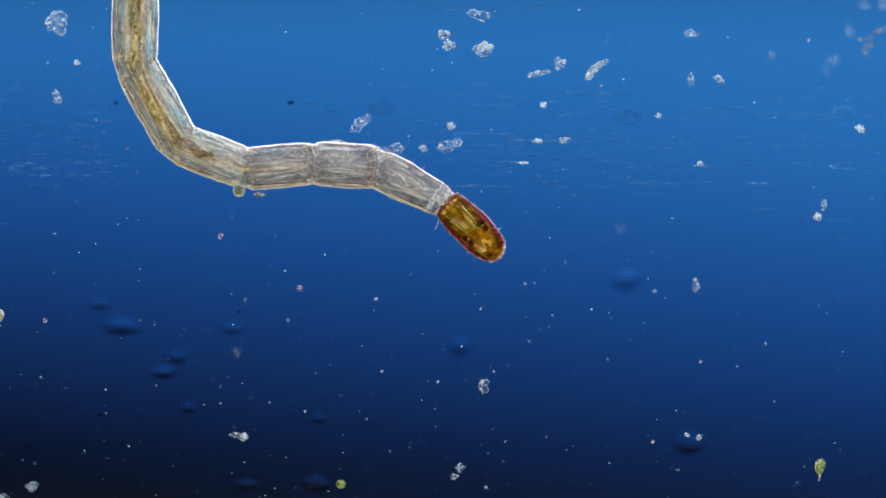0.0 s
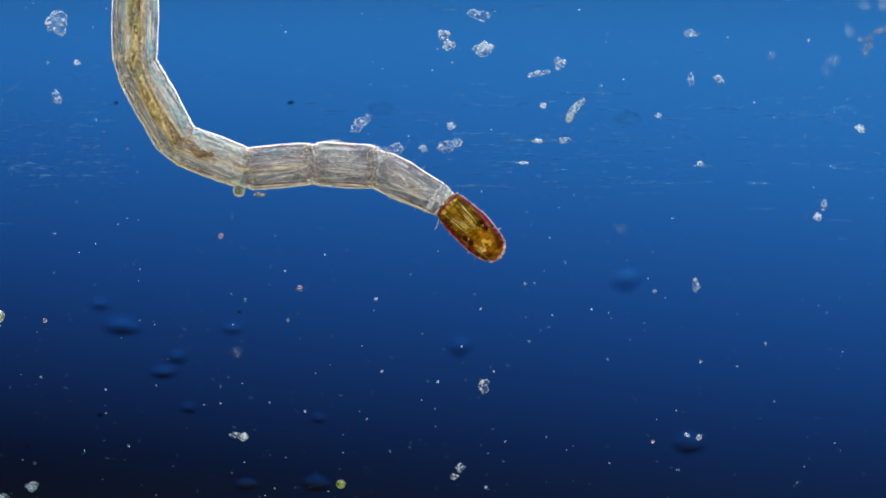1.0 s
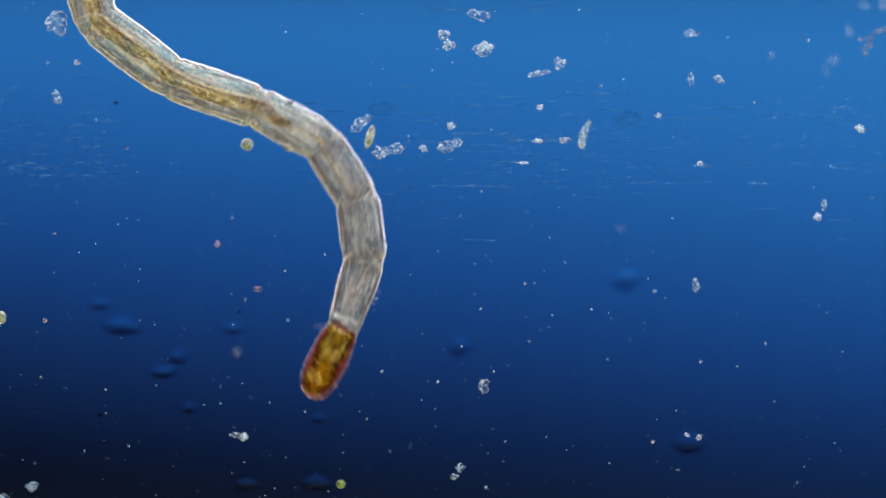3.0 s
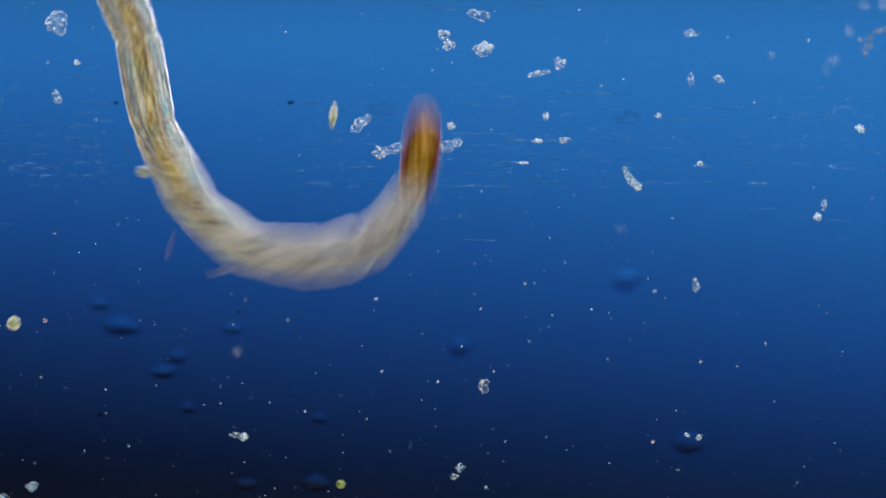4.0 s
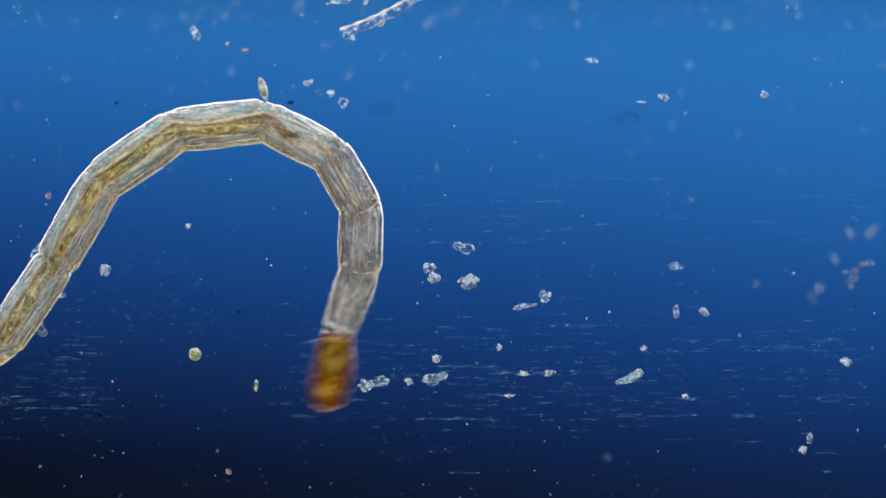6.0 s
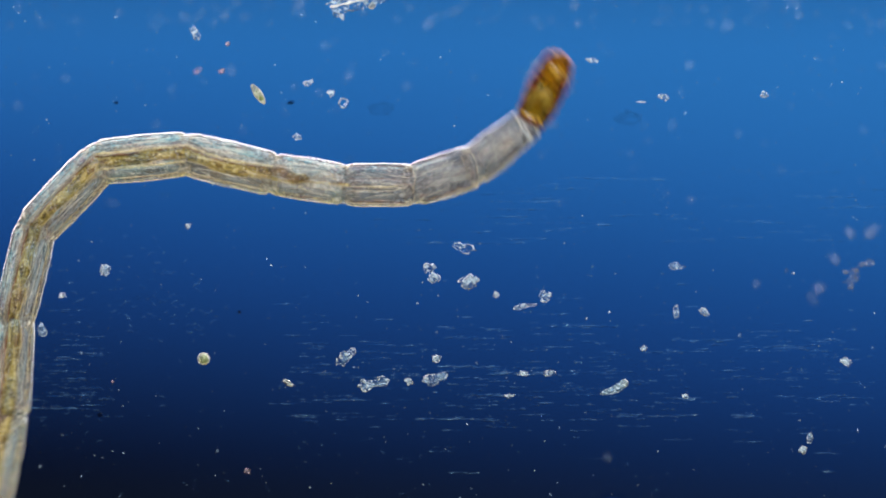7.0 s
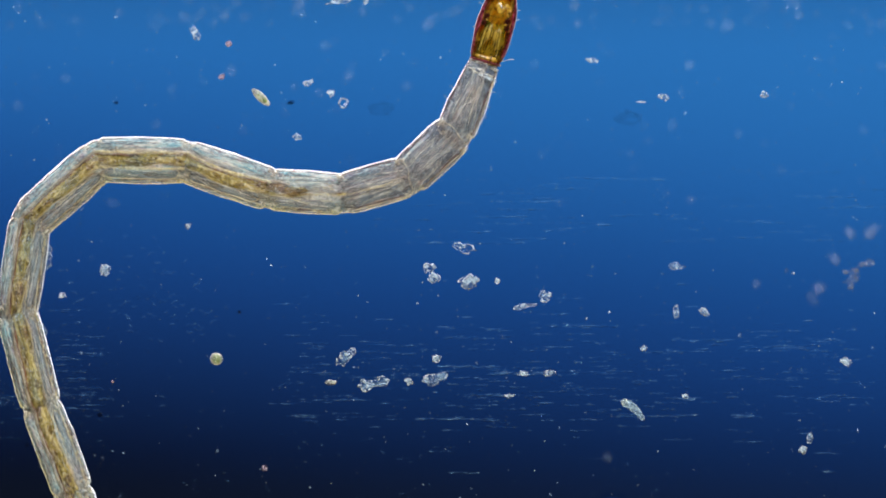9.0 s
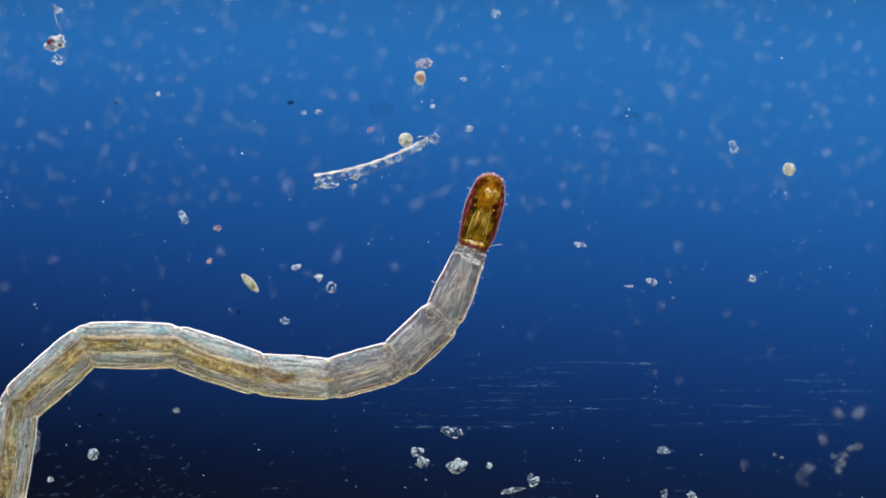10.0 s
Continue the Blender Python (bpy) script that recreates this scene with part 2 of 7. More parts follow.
SMUDGE = tissue("thin_grease", (0.002, 0.004, 0.012), (0.006, 0.012, 0.03), 0.1, (0.05, 0.08, 0.08), rim=0.0, dense=(0.0, 0.12), gloss=0.0, edges=(0.30, 0.70))
SOOT = tissue("black_dust", (0.002, 0.002, 0.004), (0.004, 0.004, 0.008), 0.1, (0.2, 0.2, 0.2), rim=0.0, dense=(0.45, 0.8), gloss=0.0)


def bubble_material():
    n = Nodes("trapped_air")
    r = n.shade("Refraction", (0.93, 0.94, 0.97), IOR=0.972, Roughness=0.0)
    return n.done(r.outputs[0])


def scratch_material(name, index, dense):
    """A shallow scratch: it bends the light of the field, and its broken edges scatter a little."""
    n = Nodes(name)
    grain = n.noise(n.coords(0.05, 0.15, 0.1), 1.0, 5.0, 0.65)
    r = n.shade("Refraction", (1, 1, 1), IOR=index, Roughness=0.0)
    d = n.shade("Diffuse", (0.30, 0.62, 1.0))
    clear = n.mix(0.7, n.shade("Transparent", (1, 1, 1)).outputs[0], r.outputs[0])
    return n.done(n.mix(n.ramp(grain, (0.42, 0.0), (0.66, dense)), clear, d.outputs[0]))


def glass_material():
    n = Nodes("microscope_glass")
    s = n.shade("Transparent", (0.985, 0.995, 0.995))
    g = n.shade("Glossy", (1, 1, 1), Roughness=0.02)
    lw = n.node("ShaderNodeLayerWeight", Blend=0.5)
    k = n.node("ShaderNodeMath", (0, lw.outputs["Facing"]))
    k.operation = "POWER"
    k.inputs[1].default_value = 5.0
    f = n.node("ShaderNodeMath", (0, k.outputs[0]))
    f.operation = "MULTIPLY_ADD"
    f.inputs[1].default_value, f.inputs[2].default_value = 0.9, 0.003
    return n.done(n.mix(f.outputs[0], s.outputs[0], g.outputs[0]))


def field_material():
    """The blue backdrop: it glows, with the light's fall-off painted in, strong at one side and almost dark at the
    other.
    """
    n = Nodes("blue_falloff_glow")
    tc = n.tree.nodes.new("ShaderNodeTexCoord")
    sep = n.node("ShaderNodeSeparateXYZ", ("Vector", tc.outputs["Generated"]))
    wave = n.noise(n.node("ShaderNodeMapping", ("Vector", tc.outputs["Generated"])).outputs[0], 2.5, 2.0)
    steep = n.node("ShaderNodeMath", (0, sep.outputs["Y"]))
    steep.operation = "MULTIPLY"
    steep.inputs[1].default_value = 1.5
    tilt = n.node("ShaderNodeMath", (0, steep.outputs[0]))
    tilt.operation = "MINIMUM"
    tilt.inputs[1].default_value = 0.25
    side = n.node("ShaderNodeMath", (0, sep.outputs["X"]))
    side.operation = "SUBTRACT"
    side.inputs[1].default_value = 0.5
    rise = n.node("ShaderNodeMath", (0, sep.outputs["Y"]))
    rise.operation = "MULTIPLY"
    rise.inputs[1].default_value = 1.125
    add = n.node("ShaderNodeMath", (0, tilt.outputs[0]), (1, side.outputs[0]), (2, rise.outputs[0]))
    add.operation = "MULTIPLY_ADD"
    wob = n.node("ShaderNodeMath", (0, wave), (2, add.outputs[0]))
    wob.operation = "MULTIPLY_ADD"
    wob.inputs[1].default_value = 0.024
    # ramp paints the field's brightness, from near black below to bright above
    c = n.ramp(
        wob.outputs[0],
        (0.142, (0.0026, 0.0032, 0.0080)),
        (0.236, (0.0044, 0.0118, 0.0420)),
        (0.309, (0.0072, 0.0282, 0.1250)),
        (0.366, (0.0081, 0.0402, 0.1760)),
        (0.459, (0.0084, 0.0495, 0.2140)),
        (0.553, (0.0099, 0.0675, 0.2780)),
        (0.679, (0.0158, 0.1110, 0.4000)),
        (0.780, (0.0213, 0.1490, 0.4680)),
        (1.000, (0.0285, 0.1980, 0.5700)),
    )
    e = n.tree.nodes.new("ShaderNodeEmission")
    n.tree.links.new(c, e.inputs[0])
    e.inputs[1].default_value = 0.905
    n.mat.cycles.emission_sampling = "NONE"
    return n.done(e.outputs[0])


def ring_material():
    """An unseen ring added to brighten rims as in dark field, white on one side and warm on the other."""
    n = Nodes("glowing_annulus")
    tc = n.tree.nodes.new("ShaderNodeTexCoord")
    sep = n.node("ShaderNodeSeparateXYZ", ("Vector", tc.outputs["Generated"]))
    lean = n.node("ShaderNodeMath", (0, sep.outputs["X"]), (2, sep.outputs["Y"]))
    lean.operation = "MULTIPLY_ADD"
    lean.inputs[1].default_value = 0.16
    level = n.node("ShaderNodeMath", (0, lean.outputs[0]))
    level.operation = "ADD"
    level.inputs[1].default_value = -0.08
    c = n.ramp(level.outputs[0], (0.25, (0.34, 0.26, 0.05)), (0.47, (0.22, 0.22, 0.20)), (0.60, (1.0, 0.93, 0.97)))
    e = n.tree.nodes.new("ShaderNodeEmission")
    n.tree.links.new(c, e.inputs[0])
    e.inputs[1].default_value = 3.8
    n.mat.cycles.emission_sampling = "NONE"
    return n.done(e.outputs[0])


GLASS = glass_material()
SCRATCH = scratch_material("scratched_glass", 0.985, 0.145)
RESIDUE = scratch_material("dried_residue", 0.993, 0.05)
BUBBLE = bubble_material()

# ---------------------------------------------------------------- mesh helpers


def link(name, bm, material, parent=None, label="", smooth=True):
    """One mesh object out of a bmesh in units."""
    bmesh.ops.scale(bm, vec=(U, U, U), verts=bm.verts)
    me = bpy.data.meshes.new(name)
    for f in bm.faces:
        f.smooth = smooth
    bm.to_mesh(me)
    bm.free()
    me.materials.append(material)
    ob = new(name, me)
    if parent is not None:
        ob.parent = parent
    if label:
        tagged(ob, label)
    return ob


part = link


def at(x, y, turn, z=42.0):
    """A pose in units."""
    return pose(x * U, y * U, z * U, 0, 0, turn)


def tube(bm, path, radii, around=16, flat=1.0, closed=True):
    """A round tube along a path, its rings square to the way; flat squeezes it in height."""
    pts = [Vector(p) for p in path]
    rings = []
    for i, p in enumerate(pts):
        d = (pts[min(i + 1, len(pts) - 1)] - pts[max(i - 1, 0)]).normalized()
        side = Vector((0, 0, 1)).cross(d)
        side = Vector((0, 1, 0)) if side.length < 1e-6 else side.normalized()
        up = d.cross(side)
        r = radii[i] if isinstance(radii, (list, tuple)) else radii
        rings.append([bm.verts.new(p + side * math.cos(a) * r + up * math.sin(a) * r * flat)
                      for a in (2 * math.pi * k / around for k in range(around))])
    made = []
    for a, b in zip(rings, rings[1:]):
        for k in range(around):
            made.append(bm.faces.new((a[k], a[(k + 1) % around], b[(k + 1) % around], b[k])))
    if closed:
        made.append(bm.faces.new(list(reversed(rings[0]))))
        made.append(bm.faces.new(rings[-1]))
    bmesh.ops.recalc_face_normals(bm, faces=made)
    return rings


BALLS = {}


def lump(bm, x, y, z, sx, sy, sz, rough, seed, detail=3, freq=1.0, turn=0.0):
    """A rough grain: a ball pushed in and out by noise."""
    if detail not in BALLS:
        ball = bmesh.new()
        bmesh.ops.create_icosphere(ball, subdivisions=detail, radius=1.0)
        ball.verts.index_update()
        BALLS[detail] = ([v.co.copy() for v in ball.verts], [[v.index for v in f.verts] for f in ball.faces])
        ball.free()
    off = Vector((seed * 3.7, seed * 1.3, seed * 2.1))
    c, s = math.cos(radians(turn)), math.sin(radians(turn))
    made = []
    for co in BALLS[detail][0]:
        n = noise.noise(co * 1.3 * freq + off) + 0.6 * noise.noise(co * 3.1 * freq + off)
        p = co * (1.0 + rough * n)
        px, py, pz = p.x * sx, p.y * sy, p.z * sz
        made.append(bm.verts.new((x + px * c - py * s, y + px * s + py * c, z + pz)))
    for f in BALLS[detail][1]:
        bm.faces.new([made[i] for i in f])


def spot(x, y):
    """Field coordinates (right and down from the field's corner) into units from its middle."""
    return x - 784.0, 441.0 - y


RIDERS = []  # things that the slide carries: object, place and turn on the slide

# ---------------------------------------------------------------- optics below and above


def optics():
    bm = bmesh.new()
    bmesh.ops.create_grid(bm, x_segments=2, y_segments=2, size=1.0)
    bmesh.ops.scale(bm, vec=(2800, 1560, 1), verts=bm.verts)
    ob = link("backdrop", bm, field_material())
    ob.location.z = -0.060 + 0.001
    tagged(ob, "glowing blue backdrop with the light fall-off painted in", "light filter", kind="structure")

    # added glowing ring, out of view, that lights the edges of things
    bm = bmesh.new()
    inner, outer, steps = 3350.0, 21000.0, 64
    a = [(math.cos(2 * math.pi * k / steps), math.sin(2 * math.pi * k / steps)) for k in range(steps)]
    vi = [bm.verts.new((c * inner, s * inner, 0)) for c, s in a]
    vo = [bm.verts.new((c * outer, s * outer, 0)) for c, s in a]
    for k in range(steps):
        j = (k + 1) % steps
        bm.faces.new((vi[k], vo[k], vo[j], vi[j]))
    ob = link("condenser_ring", bm, ring_material())
    ob.location.z = -0.060
    tagged(ob, "unseen glowing ring added to brighten the rims", "lamp", kind="structure")

    # a thin pane, added to hold the sensor's dust, which stays where it is
    bm = bmesh.new()
    bmesh.ops.create_cube(bm, size=1.0)
    bmesh.ops.scale(bm, vec=(2600, 1800, 10), verts=bm.verts)
    ob = link("dust_pane", bm, GLASS, smooth=False)
    ob.location.z = 104 * U
    tagged(ob, "clear thin glass pane added to carry the sensor dust", "glass window", kind="structure")
    for k, (x, y, w, h) in enumerate(((211, 185, 4, 2.2), (517, 185, 5.5, 3), (427, 552, 3.4, 2.4), (183, 733, 4, 3), (55, 786, 3, 2.4), (725, 333, 2.4, 1.8))):
        px, py = spot(x, y)
        bm = bmesh.new()
        lump(bm, 0, 0, 0, w, h, 2.0, 0.5, 60 + k, 2)
        ob = link("dust_speck", bm, SOOT)
        ob.location = (px * U, py * U, 111 * U)
        tagged(ob, "small black speck of sensor dust on the added pane", "dust speck", "dust on the window")
    for k, (x, y, w, h) in enumerate(((258, 527, 17, 5), (1108, 212, 22, 12), (677, 195, 22, 11))):
        px, py = spot(x, y)
        bm = bmesh.new()
        lump(bm, 0, 0, 0, w, h, 1.0, 0.4, 90 + k, 3)
        ob = link("grease_smudge", bm, SMUDGE)
        ob.location = (px * U, py * U, 110.5 * U)
        tagged(ob, "faint dark grease smudge on the glass window", "smudge", "smudges on the window")


def slide():
    bm = bmesh.new()
    bmesh.ops.create_cube(bm, size=1.0)
    bmesh.ops.scale(bm, vec=(8600, 25000, 220), verts=bm.verts)
    bmesh.ops.translate(bm, vec=(0, 0, -110), verts=bm.verts)
    ob = link("microscope_slide", bm, GLASS, smooth=False)
    tagged(ob, "clear glass microscope slide with fine horizontal scratches", "glass slide")
    RIDERS.append((ob, 0, 0, 0, 0))

    rnd = random.Random(5)
    bm = bmesh.new()
    dark = bmesh.new()

    def scratch(x, y, length, wide):
        a, end = x - length / 2, x + length / 2
        while a < end:
            dash = min(rnd.choice((4, 6, 9, 14, 22, 34)), end - a + 1)
            yy = y + rnd.uniform(-0.8, 0.8)
            w = wide * rnd.uniform(0.5, 1.35)
            # a dark dash just below paints the scratch's shaded side
            if rnd.random() < 0.28:
                tube(dark, [(a - 2, yy - 1.7, 0.3), (a + dash / 2, yy - 1.6, 0.3), (a + dash + 3, yy - 1.7, 0.3)], [0.2, 0.7, 0.2], 4, 0.6)
            n = 4
            tube(bm, [(a + dash * i / n, yy + rnd.uniform(-0.3, 0.3), 0.4) for i in range(n + 1)],
                 [w * f * rnd.uniform(0.7, 1.2) for f in (0.25, 0.9, 1.0, 0.8, 0.2)], 5, 0.6)
            a += dash + rnd.choice((0, 0, 1, 3, 8))

    # the band of scratches across the slide, and the long single ones
    for k in range(400):
        yy = rnd.gauss(255, 60)
        xx = rnd.uniform(520, 1560) if rnd.random() < 0.75 else rnd.uniform(-20, 200)
        px, py = spot(xx, yy)
        scratch(px, py, rnd.uniform(6, 60), rnd.uniform(0.4, 0.9))
    for x, y, ln in ((70, 290, 170), (110, 311, 120), (60, 297, 90), (1170, 325, 110), (1340, 323, 40), (850, 18, 210),
                     (1400, 203, 130), (1230, 210, 120), (890, 287, 110), (950, 248, 100), (620, 296, 130), (830, 330, 140),
                     (1500, 292, 130), (1240, 293, 60), (860, 237, 120), (1060, 165, 120), (1270, 190, 110)):
        px, py = spot(x, y)
        scratch(px, py, ln, 0.95)
        for _ in range(5):
            scratch(px + rnd.uniform(-0.5, 0.5) * ln, py + rnd.uniform(-4, 4), rnd.uniform(8, 30), 0.8)
    for k in range(70):
        px, py = spot(rnd.uniform(700, 1560), rnd.uniform(-110, 20))
        scratch(px, py, rnd.uniform(15, 120), rnd.uniform(0.35, 0.7))
    sc = part("scratches", bm, SCRATCH, ob, "fine pale scratches in the glass")
    tagged(sc, kind="stuff")
    tagged(part("grooves", dark, SCRATCH_SHADE, ob, "fine dark lines of shade painted beside the scratches"), kind="stuff")


def specks():
    """The countless bright grains, sharp on the slide's top, blurred on its underside."""
    rnd = random.Random(11)
    bm = bmesh.new()
    for k in range(1750):
        x, y = rnd.uniform(-40, 1620), rnd.uniform(-760, 900)
        r = rnd.choice((0.4, 0.5, 0.55, 0.6, 0.7, 0.8, 1.0, 1.2, 1.5))
        px, py = spot(x, y)
        lump(bm, px, py, r + rnd.uniform(0, 34), r * rnd.uniform(0.9, 1.5), r, r, 0.5, k, 1)
    ob = link("specks", bm, SPECK)
    tagged(ob, "countless tiny white mineral specks in the water", "specks", kind="stuff")
    RIDERS.append((ob, 0, 0, 0, 0))

    bm = bmesh.new()
    for k in range(1100):
        px, py = spot(rnd.uniform(-40, 1620), rnd.uniform(-760, 900))
        s = rnd.choice((0.6, 0.8, 1.0, 1.4, 2.0))
        lump(bm, px, py, 1, s * rnd.uniform(1.2, 3.0), s * 1.0, 0.7, 0.6, k, 1, 1.0, rnd.gauss(0, 25))
    for k in range(150):  # dried residue: fine wavy crinkles
        cx, cy, wide, high = ((265, 80, 70, 50), (130, 150, 60, 60), (330, 140, 70, 40), (150, 300, 70, 30))[k % 4]
        px, py = spot(rnd.gauss(cx, wide), rnd.gauss(cy, high))
        ln, tilt, ph = rnd.uniform(4, 16), rnd.gauss(0, 0.35), rnd.uniform(0, 6)
        tube(bm, [(px + ln * i / 6, py + tilt * ln * i / 6 + 1.5 * math.sin(i * 1.1 + ph), 0.5) for i in range(7)], [0.3, 1.0, 1.5, 0.8, 1.3, 1.0, 0.3], 6, 0.6)
    ob = link("flecks", bm, RESIDUE)
    tagged(ob, "faint bluish flecks scattered over the glass", "flecks", kind="stuff")
    RIDERS.append((ob, 0, 0, 0, 0))

    bm = bmesh.new()
    for k in range(1300):
        y = -790 + (420 if k % 6 else 740) * rnd.random() ** 1.15
        px, py = spot(rnd.uniform(-40, 1620), y)
        r = rnd.choice((2.5, 3.5, 4.5, 6.0))
        lump(bm, px, py, -223, r * rnd.uniform(0.8, 1.6), r * rnd.uniform(0.8, 1.5), 2, 0.4, k, 1)
    ob = link("underside_dust", bm, HAZE)
    tagged(ob, "pale dust grains under the glass slide", "dust", kind="stuff")
    RIDERS.append((ob, 0, 0, 0, 0))


def air_bubble(x, y, w, h, k):
    bm = bmesh.new()
    rings, steps = 10, 28
    deep = 0.22 * (w + h) / 2

    def disc(sign):
        rows = []
        for i in range(1, rings + 1):
            q = i / rings
            z = -deep * (1 - q * q) ** 2 if sign < 0 else 0.0
            rows.append([bm.verts.new((math.cos(a) * q * w / 2 * (1 + 0.12 * math.sin(2 * a + k)), math.sin(a) * q * h / 2 * (1 + 0.1 * math.sin(3 * a + k)), z))
                         for a in (2 * math.pi * s / steps for s in range(steps))])
        mid = bm.verts.new((0, 0, -deep if sign < 0 else 0.0))
        for s in range(steps):
            bm.faces.new((mid, rows[0][s], rows[0][(s + 1) % steps]))
            for i in range(rings - 1):
                bm.faces.new((rows[i][s], rows[i + 1][s], rows[i + 1][(s + 1) % steps], rows[i][(s + 1) % steps]))

    disc(-1)
    disc(1)
    bmesh.ops.remove_doubles(bm, verts=bm.verts, dist=0.01)
    bmesh.ops.recalc_face_normals(bm, faces=bm.faces)
    for e in bm.edges:  # a crisp rim between dome and flat
        if len(e.link_faces) == 2 and e.calc_face_angle() > 1.5:
            e.smooth = False
    ob = link("air_bubble", bm, BUBBLE)
    tagged(ob, "flat clear droplet under the glass slide", "droplet", "droplets under the slide")
    px, py = spot(x, y)
    RIDERS.append((ob, px, py, -221, 0))


# ---------------------------------------------------------------- detritus


def flake(x, y, w, h, material, label, seed, turn=0, lumps=4, high=None, z=0.0, rough=0.45, category="detritus", group="detritus on the slide"):
    """A crumb of detritus: some rough grains grown together, or one."""
    rnd = random.Random(seed)
    bm = bmesh.new()
    thick = high or max(3.0, min(w, h) * 0.38)
    if lumps == 1:
        lump(bm, 0, 0, thick * 0.8, w / 2, h / 2, thick * 0.8, rough, seed, 2, 1.2)
    elif z < 0:
        lump(bm, 0, 0, thick * 0.6, w * 0.36, h * 0.34, thick * 0.55, 0.5, seed, 3, 1.1)
        for k in range(lumps * 2):
            a, q = rnd.uniform(0, 2 * math.pi), 0.78 * math.sqrt(rnd.random())
            s = min(w, h) * rnd.choice((0.08, 0.12, 0.18, 0.26))
            lump(bm, math.cos(a) * q * w / 2, math.sin(a) * q * h / 2, thick * rnd.uniform(0.4, 1.2),
                 s * rnd.uniform(0.8, 1.7), s * rnd.uniform(0.6, 1.1), s * 0.7, 0.5, seed + k, 2, 1.3, rnd.uniform(-90, 90))
    else:
        # an irregular plate, domed and dented, with lobes along its edge
        steps, rings = 40, 7
        lobes = rnd.uniform(2.0, 3.4)
        edge = []
        for i in range(steps):
            a = 2 * math.pi * i / steps
            d = Vector((math.cos(a) * lobes * 0.5, math.sin(a) * lobes * 0.5, seed * 1.37))
            q = 0.92 + 0.62 * noise.noise(d) + 0.30 * noise.noise(d * 3.1) + 0.16 * noise.noise(d * 8.3)
            edge.append((math.cos(a) * max(0.4, min(1.15, q)) * w / 2, math.sin(a) * max(0.4, min(1.15, q)) * h / 2))
        rows = []
        for j in range(1, rings + 1):
            q = j / rings
            rows.append([bm.verts.new((ex * q, ey * q, thick * ((1 - q ** 4) * (0.75 + 0.55 * noise.noise(Vector((ex * q * 0.12, ey * q * 0.12, seed)))) + 0.12)))
                         for ex, ey in edge])
        mid = bm.verts.new((0, 0, thick * 0.8))
        base = [bm.verts.new((ex * 0.96, ey * 0.96, 0)) for ex, ey in edge]
        for i in range(steps):
            k = (i + 1) % steps
            bm.faces.new((mid, rows[0][i], rows[0][k]))
            for j in range(rings - 1):
                bm.faces.new((rows[j][i], rows[j + 1][i], rows[j + 1][k], rows[j][k]))
            bm.faces.new((rows[-1][i], base[i], base[k], rows[-1][k]))
        bm.faces.new(list(reversed(base)))
    ob = link("detritus_flake", bm, material)
    tagged(ob, label, category, group)
    if lumps > 1 and z == 0.0 and category == "detritus":
        bm = bmesh.new()
        thin = 0.55 if material is GRIT_BLUE else 0.9
        loop = [(ex * 0.95, ey * 0.95, thick * 0.30) for ex, ey in edge + edge[:1]]
        tube(bm, loop, [thin * (0.08 + 0.9 * abs(noise.noise(Vector((i * 0.22, seed * 0.7, 0.5))))) for i in range(steps)] + [0.2], 6, 0.8, closed=False)
        part("rim", bm, GRANULE, ob, "bright broken rim")
        bm = bmesh.new()  # bright granules caught in it
        for k in range(5 + lumps * 3):
            ex, ey = edge[rnd.randrange(steps)]
            q = math.sqrt(rnd.uniform(0.02, 1.05))
            s = rnd.choice((0.4, 0.5, 0.7, 0.9, 1.2, 1.6)) * min(1.2, max(0.7, min(w, h) / 20))
            lump(bm, ex * q, ey * q, thick * rnd.uniform(0.8, 1.1), s * 1.4, s, s, 0.5, seed + k, 2)
        tagged(part("granules", bm, GRANULE, ob, "bright whitish granules"), kind="stuff")
    px, py = spot(x, y)
    RIDERS.append((ob, px, py, z, turn))
    return ob


def grain(x, y, r, material, label, seed):
    r *= 0.62
    return flake(x, y, 2 * r, 2 * r, material, label, seed, lumps=1, high=r, rough=0.35, category="grain", group="grains on the slide")


